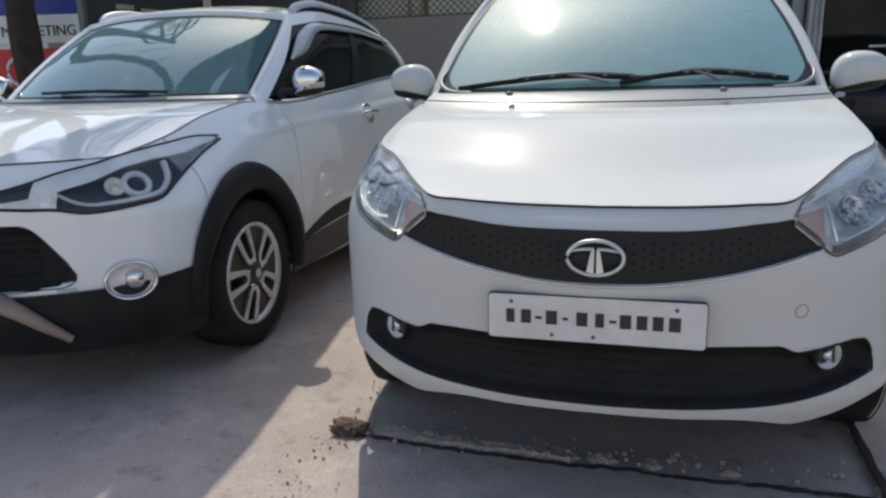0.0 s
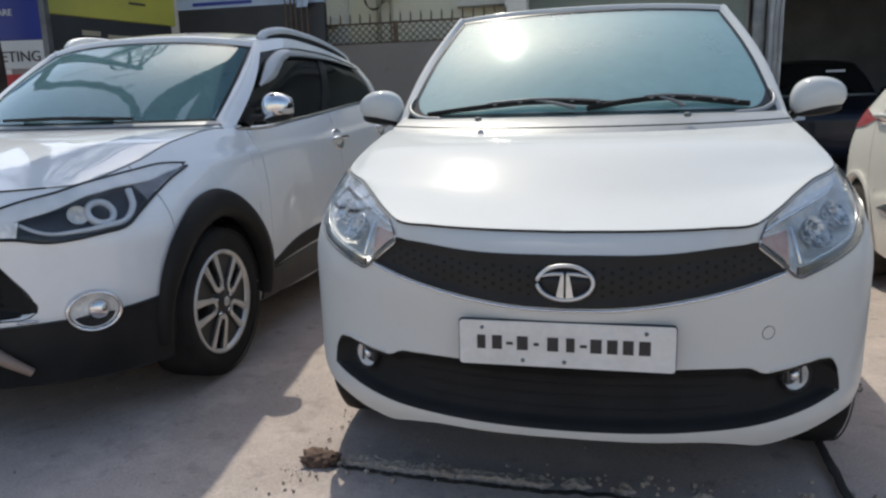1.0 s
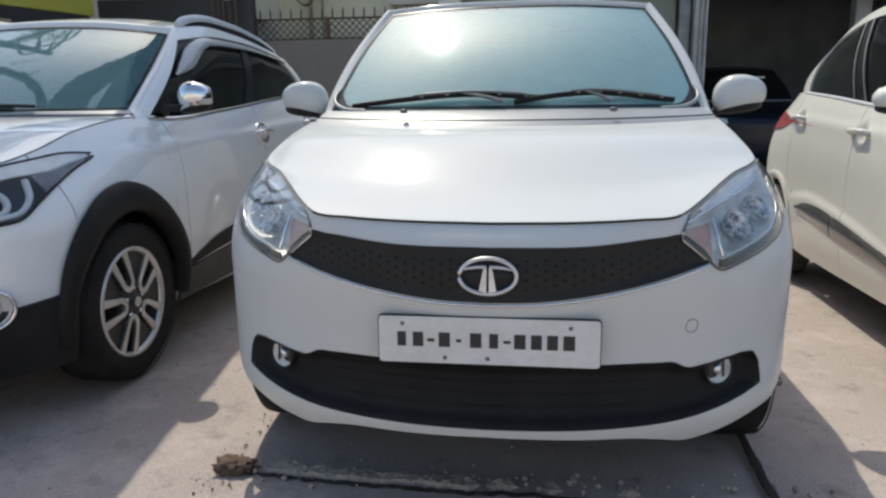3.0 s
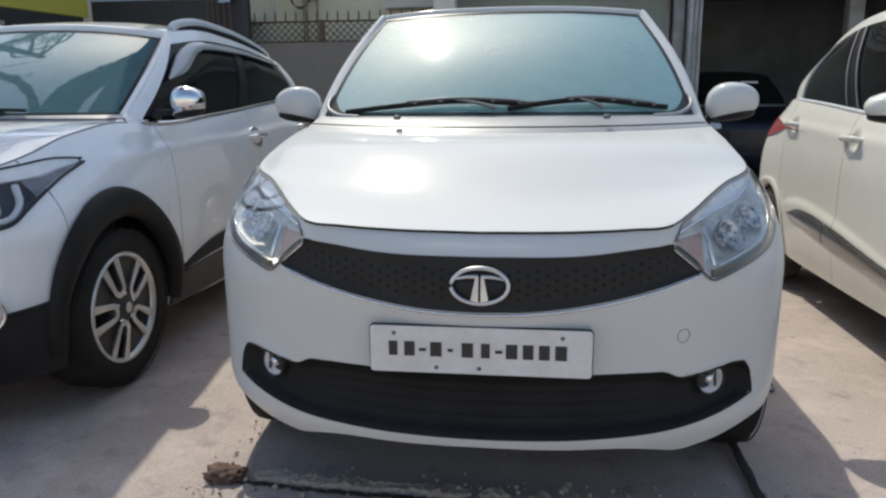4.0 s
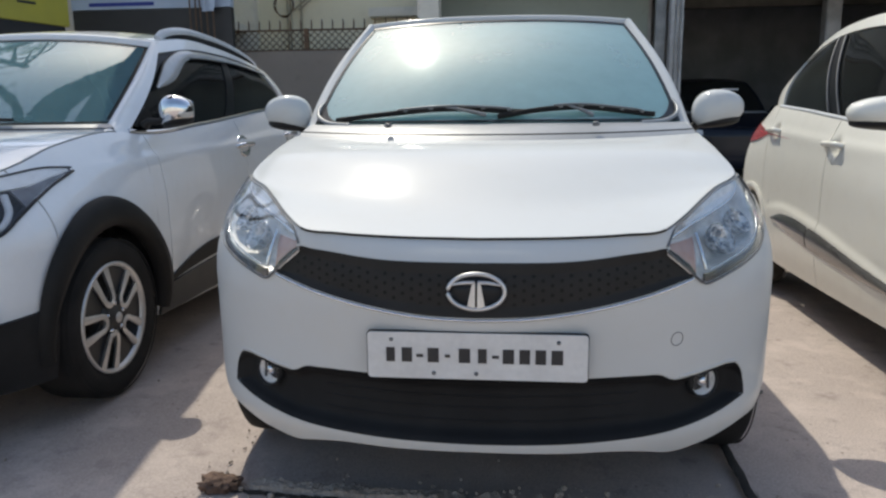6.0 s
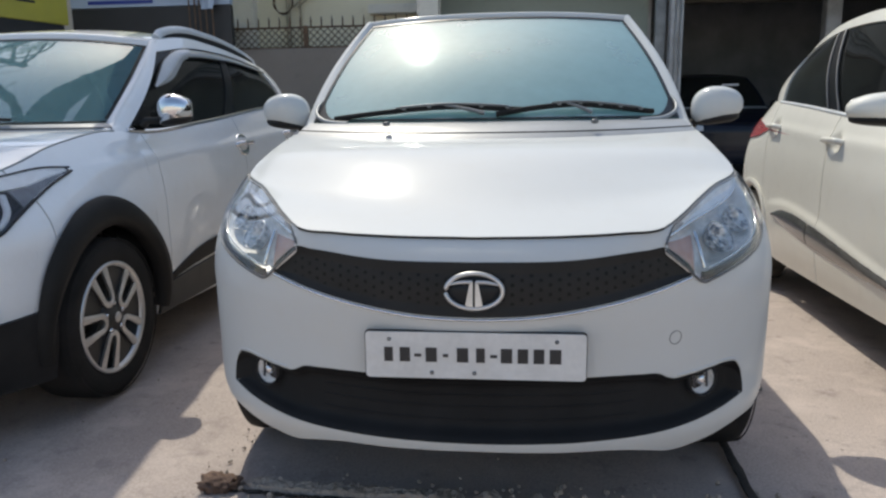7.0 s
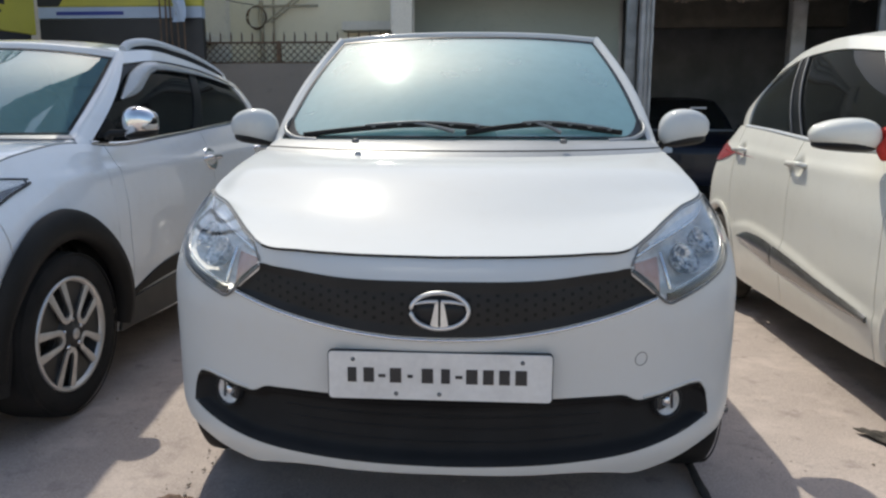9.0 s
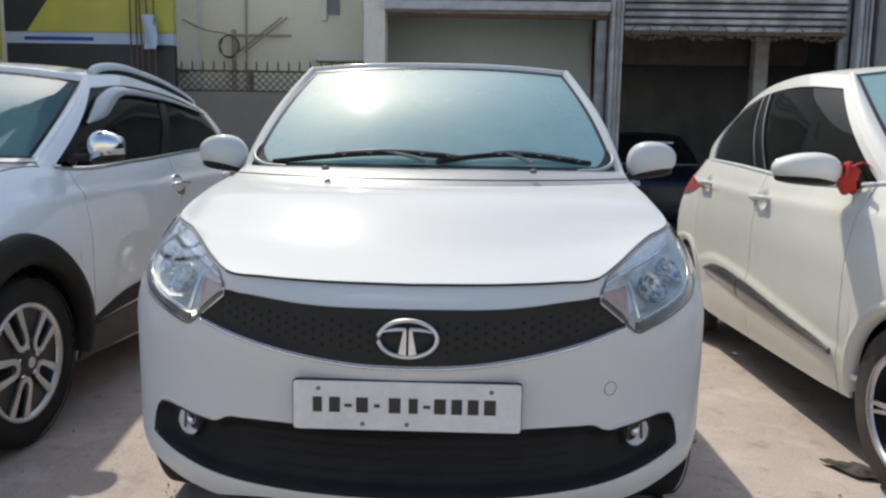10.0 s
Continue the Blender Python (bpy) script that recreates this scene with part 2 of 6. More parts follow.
NAVY = surface("navy_signboard", (0.015, 0.03, 0.22), (0.02, 0.04, 0.26), 0.45, scale=2, bump=0.0)
SIGNWHITE = surface("white_signboard", (0.72, 0.72, 0.70), (0.62, 0.62, 0.6), 0.5, scale=2, bump=0.0)
SIGNBLACK = surface("black_signboard", (0.02, 0.02, 0.022), (0.03, 0.03, 0.032), 0.5, scale=2, bump=0.0)
SIGNRED = surface("red_signboard", (0.55, 0.02, 0.02), (0.48, 0.02, 0.02), 0.45, scale=2, bump=0.0)
SIGNBLUE = surface("pale_blue_signboard", (0.42, 0.50, 0.62), (0.35, 0.43, 0.55), 0.5, scale=2, bump=0.0)
BARK = surface("dark_bark", (0.045, 0.028, 0.02), (0.022, 0.015, 0.012), 0.9, scale=8, fine=50, bump=0.9, dist=0.02)
RAG = surface("grey_rag", (0.10, 0.085, 0.07), (0.05, 0.045, 0.04), 0.95, scale=20, fine=120, bump=0.5)
PIPE = surface("painted_pipe", (0.40, 0.35, 0.25), (0.33, 0.29, 0.21), 0.6, scale=8, bump=0.1)
SILLGREY = surface("dusty_grey_sill", (0.045, 0.045, 0.043), (0.075, 0.072, 0.066), 0.55, scale=5, fine=140, bump=0.1, dist=0.001, spec=0.3)
LAMPSIDE = surface("smoked_lamp_side", (0.16, 0.17, 0.19), (0.10, 0.105, 0.12), 0.3, 0.2, scale=20, fine=60, bump=0.05, dist=0.002)
INTAKEBLACK = surface("deep_black_plastic", (0.013, 0.013, 0.0135), (0.020, 0.020, 0.0205), 0.6, fine=180, bump=0.05, dist=0.001, spec=0.15)
SKYGREY = surface("smoky_rain_guard", (0.46, 0.47, 0.48), (0.40, 0.41, 0.42), 0.2, coat=0.6, bump=0.0)
BAYWALL = concrete("grey_green_plaster", (0.41, 0.46, 0.42), (0.34, 0.39, 0.35), (0.32, 0.36, 0.32), 0.7, bump=0.1)
SCUTTLE = surface("pale_grey_plastic", (0.34, 0.35, 0.36), (0.27, 0.28, 0.285), 0.4, scale=4, fine=140, bump=0.06, dist=0.001)
LAMPPALE = surface("pale_lamp_trim", (0.86, 0.86, 0.85), (0.74, 0.74, 0.74), 0.35, 0.1, scale=20, fine=60, bump=0.05, dist=0.002)
DARKBLUE = surface("dark_blue_paint", (0.005, 0.007, 0.014), (0.007, 0.009, 0.018), 0.5, fine=200, bump=0.01, coat=0.4, dist=0.001, spec=0.2)
DOORGREY = surface("glossy_grey_moulding", (0.075, 0.072, 0.066), (0.095, 0.09, 0.083), 0.22, fine=90, bump=0.02, coat=0.7, coat_rough=0.06, dist=0.001)
CELLBLACK = surface("honeycomb_plastic", (0.005, 0.005, 0.0055), (0.008, 0.008, 0.0085), 0.4, fine=180, bump=0.05, dist=0.001, spec=0.2)
GRILLEBLACK = surface("grille_plastic", (0.015, 0.0145, 0.014), (0.024, 0.023, 0.022), 0.5, scale=5, fine=180, bump=0.05, dist=0.001, spec=0.25)
WHEELBLACK = surface("black_wheel_paint", (0.010, 0.010, 0.011), (0.018, 0.018, 0.019), 0.5, fine=80, bump=0.05, dist=0.001, spec=0.2)
# paler tyre: dust, plus sunlight on the sidewall put into the colour
DUSTYRUBBER = surface("sunlit_dusty_rubber", (0.10, 0.088, 0.075), (0.05, 0.046, 0.042), 0.85, scale=9, fine=120, bump=0.2, dist=0.002, spec=0.2)
LEAF = surface("tree_leaf", (0.06, 0.11, 0.025), (0.045, 0.085, 0.02), 0.6, scale=3, bump=0.0)
BRICKISH = concrete("brown_rubble", (0.24, 0.15, 0.11), (0.16, 0.10, 0.075), (0.07, 0.05, 0.04), 14, bump=0.9)
# ---- shapes: splines, car skins, sheets ----


def spline(keys, u):
    """Smooth curve through keys, rows of (u, value...), at the places u."""
    k = np.array(keys, float)
    x, y = k[:, 0], k[:, 1:]
    d = np.diff(y, axis=0) / np.diff(x)[:, None]
    h = np.diff(x)
    m = np.zeros_like(y)
    m[0], m[-1] = d[0], d[-1]
    for i in range(1, len(x) - 1):
        m[i] = (d[i - 1] * h[i] + d[i] * h[i - 1]) / (h[i] + h[i - 1])
    u = np.clip(np.asarray(u, float), x[0], x[-1])
    i = np.clip(np.searchsorted(x, u, side="right") - 1, 0, len(x) - 2)
    t = ((u - x[i]) / h[i])[..., None]
    a, b, w = y[i], y[i + 1], h[i][..., None]
    r = (2 * t**3 - 3 * t**2 + 1) * a + (t**3 - 2 * t**2 + t) * w * m[i] + (3 * t**2 - 2 * t**3) * b + (t**3 - t**2) * w * m[i + 1]
    return r


def curve1(keys, u):
    return spline(keys, u)[..., 0]


def polyline(points, u):
    """Smooth curve through points in space, u from 0 to 1 by length."""
    p = np.array(points, float)
    s = np.concatenate([[0], np.cumsum(np.linalg.norm(np.diff(p, axis=0), axis=1))])
    return spline(np.column_stack([s / s[-1], p]), u)


class Skin:
    """A car's outer skin below the windows. s runs along the plan from the middle of the nose to the middle of the tail
    (minus: the other side), z is the height. The nose is at y = 0 and the car looks to -y."""

    def __init__(self, half, nose, length, tail, power, crest, low_front, low_side, zmid, bend):
        a = np.linspace(0, math.pi / 2, 200)
        fx, fy = half * np.sin(a) ** (2 / power), nose * (1 - np.cos(a))
        rx, ry = half * np.sin(a[::-1]) ** (2 / 3), length - tail * (1 - np.cos(a[::-1]))
        x = np.concatenate([fx, rx])
        y = np.concatenate([fy, ry])
        s = np.concatenate([[0], np.cumsum(np.hypot(np.diff(x), np.diff(y)))])
        self.s, self.x, self.y = s, x, y
        self.nx, self.ny = np.gradient(y, s), -np.gradient(x, s)
        self.crest = [k[1:] if k[0] == "s" else (self.sx(k[1]) if k[0] == "x" else self.sy(k[2]) if k[0] == "y" else s[-1], *k[1:]) for k in crest]
        self.low_front, self.low_side, self.zmid, self.bend = low_front, low_side, zmid, bend

    def sx(self, x):
        return float(np.interp(x, self.x[:200], self.s[:200]))

    def sy(self, y):
        return float(np.interp(y, self.y, self.s))

    def top(self, s):
        s = np.asarray(s, float)
        t = spline(self.crest, abs(s))
        t[..., 0] *= np.where(s < 0, -1, 1)
        return t

    def at(self, s, z):
        s, z = np.broadcast_arrays(np.asarray(s, float), np.asarray(z, float))
        a, side = abs(s), np.where(s < 0, -1.0, 1.0)
        bx, by = np.interp(a, self.s, self.x), np.interp(a, self.s, self.y)
        nx, ny = np.interp(a, self.s, self.nx), np.interp(a, self.s, self.ny)
        t = spline(self.crest, a)
        v = np.clip((z - self.zmid) / (t[..., 2] - self.zmid), 0, 1.0)
        w = v ** curve1(self.bend, a)
        off = np.where(z < self.zmid, curve1(self.low_front, z) * ny**2 + curve1(self.low_side, z) * nx**2, 0)
        x = bx + (t[..., 0] - bx) * w - nx * off
        y = by + (t[..., 1] - by) * w - ny * off
        return np.stack([x * side, y, z], -1)

    def normal(self, s, z):
        e = 1e-3
        n = np.cross(self.at(s + e, z) - self.at(s - e, z), self.at(s, z + e) - self.at(s, z - e))
        return n / (np.linalg.norm(n, axis=-1, keepdims=True) + 1e-12)

    def out(self, s, z, d):
        """A point of the skin moved d outwards."""
        return self.at(s, z) + self.normal(s, z) * np.asarray(d, float)[..., None]


class Geo:
    """Vertices and faces of one mesh."""

    def __init__(self):
        self.v, self.f, self.smooth = [], [], []

    def add(self, verts, faces, smooth=True):
        o = len(self.v)
        self.v += [tuple(map(float, p)) for p in verts]
        self.f += [tuple(o + i for i in f) for f in faces]
        self.smooth += [smooth] * len(faces)
        return self

    def join(self, other, m=None):
        pts = other.v if m is None else [tuple(m @ Vector(p)) for p in other.v]
        o = len(self.v)
        self.v += pts
        self.f += [tuple(o + i for i in f) for f in other.f]
        self.smooth += other.smooth
        return self

    def grid(self, p, smooth=True, wrap=False):
        a, b = p.shape[:2]
        f = [(i * b + j, (i + 1) % a * b + j, (i + 1) % a * b + j + 1, i * b + j + 1) for i in range(a if wrap else a - 1) for j in range(b - 1)]
        return self.add(p.reshape(-1, 3), f, smooth)

    def sheet(self, p, t=0.012):
        """A curved panel with thickness t and closed edges."""
        n = np.cross(np.gradient(p, axis=0), np.gradient(p, axis=1))
        n /= np.linalg.norm(n, axis=-1, keepdims=True) + 1e-12
        q = p - n * t
        self.grid(p)
        self.grid(q[::-1])
        for e, k in ((p[0], q[0]), (q[-1], p[-1]), (q[:, 0], p[:, 0]), (p[:, -1], q[:, -1])):
            self.grid(np.stack([e, k], 0), smooth=True)
        return self

    def tube(self, pts, r, n=8, flat=1.0, caps=True):
        """A tube along pts; r may be a row of radii; flat squeezes it upright."""
        p = np.array(pts, float)
        r = np.broadcast_to(np.asarray(r, float), (len(p),))
        t = np.gradient(p, axis=0)
        t /= np.linalg.norm(t, axis=1, keepdims=True) + 1e-12
        up = np.array([0, 0, 1.0]) if abs(t[:, 2]).mean() < 0.9 else np.array([0, 1.0, 0])
        a = np.cross(t, up)
        a /= np.linalg.norm(a, axis=1, keepdims=True) + 1e-12
        b = np.cross(a, t)
        w = np.linspace(0, 2 * math.pi, n, endpoint=False)
        ring = p[:, None] + r[:, None, None] * (np.cos(w)[None, :, None] * a[:, None] + flat * np.sin(w)[None, :, None] * b[:, None])
        self.grid(np.transpose(ring, (1, 0, 2)), wrap=True)
        if caps:
            self.add(ring[0], [tuple(range(n))], False)
            self.add(ring[-1], [tuple(range(n))[::-1]], False)
        return self

    def lathe(self, profile, n=32, m=None, arc=None):
        """profile: rows of (radius, height along x); turned about the x axis."""
        w = np.linspace(0, 2 * math.pi, n, endpoint=False)
        k = np.array(profile, float)
        p = np.stack([np.broadcast_to(k[None, :, 1], (n, len(k))), np.cos(w)[:, None] * k[None, :, 0], np.sin(w)[:, None] * k[None, :, 0]], -1)
        g = Geo().grid(p, wrap=True)
        return self.join(g, m)

    def prism(self, outline, depth, m=None, bevel=0.0):
        """outline: (x, z) points anticlockwise seen from -y; its front at y = 0, depth to +y."""
        k = np.array(outline, float)
        c = k.mean(0)
        g = Geo()
        n = len(k)
        if bevel:
            d = np.linalg.norm(k - c, axis=1, keepdims=True)
            k2 = c + (k - c) * np.maximum(1 - bevel / np.maximum(d, 1e-6), 0.2)
        else:
            k2 = k
        front = np.column_stack([k2[:, 0], np.zeros(n), k2[:, 1]])
        mid = np.column_stack([k[:, 0], np.full(n, bevel), k[:, 1]])
        back = np.column_stack([k[:, 0], np.full(n, depth), k[:, 1]])
        g.add(front, [tuple(range(n))], False)
        for a, b in ((front, mid), (mid, back)) if bevel else ((mid, back),):
            g.add(np.concatenate([a, b]), [(i, i + n, (i + 1) % n + n, (i + 1) % n) for i in range(n)], False)
        g.add(back, [tuple(range(n))[::-1]], False)
        return self.join(g, m)

    def box(self, x0, y0, z0, x1, y1, z1, bevel=0.0, m=None):
        b = min(bevel, (x1 - x0) / 2.1, (y1 - y0) / 2.1, (z1 - z0) / 2.1)
        g = Geo()
        if b <= 0:
            v = [(x, y, z) for x in (x0, x1) for y in (y0, y1) for z in (z0, z1)]
            g.add(v, [(0, 1, 3, 2), (4, 6, 7, 5), (0, 4, 5, 1), (2, 3, 7, 6), (0, 2, 6, 4), (1, 5, 7, 3)], False)
        else:
            bm = bmesh.new()
            bmesh.ops.create_cube(bm, size=1)
            bmesh.ops.scale(bm, vec=(x1 - x0, y1 - y0, z1 - z0), verts=bm.verts)
            bmesh.ops.translate(bm, vec=((x0 + x1) / 2, (y0 + y1) / 2, (z0 + z1) / 2), verts=bm.verts)
            bmesh.ops.bevel(bm, geom=bm.edges[:], offset=b, segments=2, affect="EDGES")
            bm.verts.index_update()
            g.add([v.co for v in bm.verts], [[v.index for v in f.verts] for f in bm.faces], False)
            bm.free()
        return self.join(g, m)

    def blob(self, c, h, power=2.5, n=28, taper=None):
        """A rounded block about c with half sizes h."""
        u, v = np.meshgrid(np.linspace(-math.pi, math.pi, n, endpoint=False), np.linspace(-math.pi / 2, math.pi / 2, n // 2 + 1), indexing="ij")
        e = 2 / power
        pw = lambda k: np.sign(k) * abs(k) ** e
        x, y, z = pw(np.cos(v)) * pw(np.cos(u)), pw(np.cos(v)) * pw(np.sin(u)), pw(np.sin(v))
        if taper:
            x, y, z = taper(x, y, z)
        return self.grid(np.stack([c[0] + h[0] * x, c[1] + h[1] * y, c[2] + h[2] * z], -1), wrap=True)

    def mesh(self, name):
        me = bpy.data.meshes.new(name)
        me.from_pydata(self.v, [], self.f)
        me.polygons.foreach_set("use_smooth", self.smooth)
        me.update()
        return me


def part(name, geo, material, parent, label=""):
    """One mesh object under a thing or a part."""
    me = geo if isinstance(geo, bpy.types.Mesh) else geo.mesh(name)
    if not me.materials:
        me.materials.append(material)
    ob = new(name, me)
    ob.parent = parent
    return tagged(ob, label=label)


def thing(name, label, category, at=None, group=""):
    ob = new(name)
    ob.empty_display_size = 0.1
    ob.matrix_basis = at or Matrix()
    return tagged(ob, label, category, group)


def solid(name, geo, material, label, category="", kind="", group=""):
    """A thing or a piece of the setting that is one mesh."""
    me = geo.mesh(name)
    me.materials.append(material)
    return tagged(new(name, me), label, category, group, kind)


def coons(front, back, left, right, na, nb, bulge=0.0, reach=1.0):
    """A patch between four edges; each is a function of 0..1. a runs left to right, b front to back."""
    a, b = np.linspace(0, 1, na), np.linspace(0, 1, nb)
    f, k, l, r = front(a)[:, None], back(a)[:, None], left(b)[None], right(b)[None]
    A, B = a[:, None, None], b[None, :, None]
    p = (1 - B) * f + B * k
    p = p + (1 - A) ** reach * (l - (1 - B) * f[0, 0] - B * k[0, 0]) + A**reach * (r - (1 - B) * f[-1, 0] - B * k[-1, 0])
    p[..., 2] += bulge * (4 * a * (1 - a))[:, None] ** 0.8 * np.sin(math.pi * b)[None]
    return p


MIDHATCH = Skin(0.812, 0.56, 3.74, 0.45, 2.15,
    [("x", 0, 0.062, 0.776), ("x", 0.22, 0.072, 0.779), ("s", 0.34, 0.335, 0.085, 0.784), ("s", 0.439, 0.43, 0.105, 0.793), ("s", 0.50, 0.483, 0.17, 0.815), ("s", 0.58, 0.545, 0.27, 0.842), ("s", 0.68, 0.610, 0.38, 0.865),
     ("s", 0.80, 0.665, 0.45, 0.879), ("s", 0.94, 0.700, 0.52, 0.890), ("y", 0.700, 0.70, 0.945), ("y", 0.722, 1.0, 0.986), ("y", 0.755, 1.2, 0.996), ("y", 0.79, 1.37, 0.985), ("y", 0.795, 1.8, 0.995),
     ("y", 0.79, 2.5, 1.03), ("y", 0.74, 3.3, 1.07), ("e", 0, 3.66, 1.05)],
    [(0.0, 0.09), (0.2, 0.055), (0.26, 0.014), (0.29, 0.0), (0.38, 0.012), (0.5, 0.012), (0.62, 0)],
    [(0.0, 0.07), (0.2, 0.035), (0.32, 0.006), (0.45, 0.0), (0.62, 0)], 0.62,
    [(0, 3.0), (0.45, 3.0), (0.62, 2.3), (0.8, 2.2), (1.0, 2.2), (1.3, 2.1), (1.6, 2.6), (5, 2.6)])
CROSSOVER = Skin(0.86, 0.60, 3.985, 0.45, 2.2,
    [("x", 0, 0.10, 0.836), ("x", 0.35, 0.14, 0.840), ("x", 0.55, 0.24, 0.846), ("y", 0.66, 0.42, 0.868), ("y", 0.70, 0.62, 0.922), ("y", 0.712, 0.73, 0.960),
     ("y", 0.72, 0.85, 0.985), ("y", 0.735, 1.1, 1.015), ("y", 0.765, 1.3, 1.0), ("y", 0.775, 1.9, 1.035), ("y", 0.77, 2.8, 1.115), ("y", 0.72, 3.5, 1.15), ("e", 0, 3.88, 1.13)],
    [(0.0, 0.10), (0.2, 0.06), (0.3, 0.01), (0.4, 0.0), (0.64, 0)],
    [(0.0, 0.06), (0.2, 0.035), (0.32, 0.012), (0.45, 0.0), (0.64, 0)], 0.64,
    [(0, 3.0), (0.45, 2.6), (0.8, 2.0), (1.3, 2.2), (1.7, 2.6), (5, 2.6)])
HATCH = Skin(0.83, 0.56, 3.765, 0.45, 2.15,
    [("x", 0, 0.08, 0.80), ("x", 0.35, 0.12, 0.805), ("x", 0.55, 0.2, 0.83), ("y", 0.65, 0.42, 0.89), ("y", 0.69, 0.62, 0.94),
     ("y", 0.70, 0.85, 0.985), ("y", 0.72, 1.05, 1.0), ("y", 0.755, 1.3, 0.985), ("y", 0.765, 1.8, 1.01), ("y", 0.76, 2.5, 1.07), ("y", 0.71, 3.2, 1.12), ("e", 0, 3.68, 1.1)],
    [(0.0, 0.10), (0.2, 0.06), (0.3, 0.01), (0.4, 0.0), (0.64, 0)],
    [(0.0, 0.06), (0.2, 0.035), (0.32, 0.012), (0.45, 0.0), (0.64, 0)], 0.64,
    [(0, 3.0), (0.45, 2.6), (0.8, 2.0), (1.3, 2.2), (1.7, 2.6), (5, 2.6)])

# ---- the parts that all cars share ----


def wheel(parent, at, radius, rim, width, face, cover, rubber, inside, name="wheel"):
    """A wheel at a hub's place; face = +1 or -1: the side that shows along x."""
    hub = tagged(new(name), label="")
    hub.parent, hub.matrix_basis = parent, pose(*at)
    h = width / 2
    t = Geo().lathe([(rim * 1.02, -h * 0.86), (radius * 0.93, -h), (radius * 0.985, -h * 0.86), (radius, -h * 0.6), (radius, h * 0.6), (radius * 0.985, h * 0.86), (radius * 0.93, h * 1.0), (rim * 1.16, h * 1.03), (rim * 1.02, h * 0.88)], 56)
    for r in (0.97, 0.9):
        t.lathe([(radius * r - 0.004, h * 1.0), (radius * r, h * 1.03), (radius * r + 0.004, h * 0.98)], 56)
    part("tyre", t, rubber, hub, "dusty black tyre")
    m = pose(0, 0, 0, 0, 0, 0 if face > 0 else 180)
    well = Geo().lathe([(rim * 1.03, h * 0.9), (rim * 0.97, h * 0.72), (rim * 0.9, -h * 0.2), (rim * 0.4, -h * 0.25), (0.001, -h * 0.25)], 40, m)
    part("rim", well, inside, hub, "dark wheel rim")
    lip = Geo().lathe([(rim * 1.045, h * 0.86), (rim * 1.04, h * 0.97), (rim * 0.985, h * 0.98), (rim * 0.95, h * 0.8)], 56, m)
    part("rim_edge", lip, ALLOY, hub, "bright machined rim edge")
    cover(hub, rim, h, m)
    return hub


def loop_spokes(hub, rim, h, m):
    """Five dark spokes with bright looped edges between them."""
    y = h * 0.9
    for k in range(5):
        turn = m @ Matrix.Rotation(radians(72 * k + 56), 4, "X")
        dark = Geo()
        dark.prism([(-0.052, 0.03), (0.052, 0.03), (0.046, rim * 0.5), (0.085, rim * 0.97), (-0.085, rim * 0.97), (-0.046, rim * 0.5)], 0.03, turn @ pose(y - 0.012, 0, 0, 0, 0, 90))
        part("spoke", dark, DARKALLOY, hub, "dark painted spoke")
        u = np.linspace(0, 1, 9)
        a = radians(12.5)
        inner, outer = rim * 0.29, rim * 0.97
        path = [(-math.sin(a) * outer, math.cos(a) * outer)]
        path += [(-0.029 * math.cos(w), inner + 0.029 - 0.029 * math.sin(w)) for w in np.linspace(0.1, math.pi - 0.1, 9)]
        path += [(math.sin(a) * outer, math.cos(a) * outer)]
        line = np.array([(y + 0.008 - 0.012 * (math.hypot(px, pz) / rim) ** 2, px, pz) for px, pz in path])
        run = np.concatenate([[0], np.cumsum(np.linalg.norm(np.diff(line, axis=0), axis=1))])
        pts = np.stack([np.interp(np.linspace(0, run[-1], 28), run, line[:, c]) for c in range(3)], -1)
        tan = np.gradient(pts, axis=0)
        nrm = np.stack([0 * tan[:, 0], tan[:, 2], -tan[:, 1]], -1)
        nrm /= np.linalg.norm(nrm, axis=1, keepdims=True)
        wide = np.interp(np.linspace(0, 1, 28), [0, 0.3, 0.5, 0.7, 1], [0.017, 0.011, 0.011, 0.011, 0.017])[:, None]
        ribbon = np.stack([pts + nrm * wide * k + np.array([0.005 * (1 - abs(k)), 0, 0]) for k in (-1, -0.6, 0, 0.6, 1)], 1)
        loop = Geo().sheet(ribbon[::-1], 0.014)
        part("spoke_edge", Geo().join(loop, m @ Matrix.Rotation(radians(72 * k + 20), 4, "X")), ALLOY, hub, "bright machined spoke edge")
    cap = Geo().lathe([(0.001, y + 0.018), (0.022, y + 0.017), (0.031, y + 0.01), (0.055, y + 0.004), (0.075, y - 0.01), (0.08, y - 0.04)], 28, m)
    part("hub_cap", cap, DARKALLOY, hub, "dark hub cap")
    part("hub_badge", Geo().lathe([(0.001, y + 0.021), (0.018, y + 0.0205), (0.022, y + 0.016)], 24, m), ALLOY, hub, "silver hub centre")
    for k in range(5):
        part("wheel_nut", Geo().lathe([(0.001, 0.014), (0.009, 0.013), (0.010, 0.0)], 6, m @ Matrix.Rotation(radians(72 * k), 4, "X") @ pose(y - 0.004, 0, 0.055)), CHROME, hub)


def star_spokes(hub, rim, h, m):
    """A wheel cover with broad silver spokes."""
    y = h * 0.86
    for k in range(8):
        turn = m @ Matrix.Rotation(radians(45 * k + 10), 4, "X")
        s = Geo().prism([(-0.018, 0.02), (0.018, 0.02), (0.030, rim * 0.97), (-0.030, rim * 0.97)], 0.02, turn @ pose(y + 0.004, 0, 0, 0, 0, 90), 0.004)
        part("spoke", s, ALLOY, hub, "silver wheel cover spoke")
    part("hub_cap", Geo().lathe([(0.001, y + 0.024), (0.03, y + 0.022), (0.045, y + 0.012), (0.06, y - 0.01)], 28, m), ALLOY, hub, "silver hub cap")


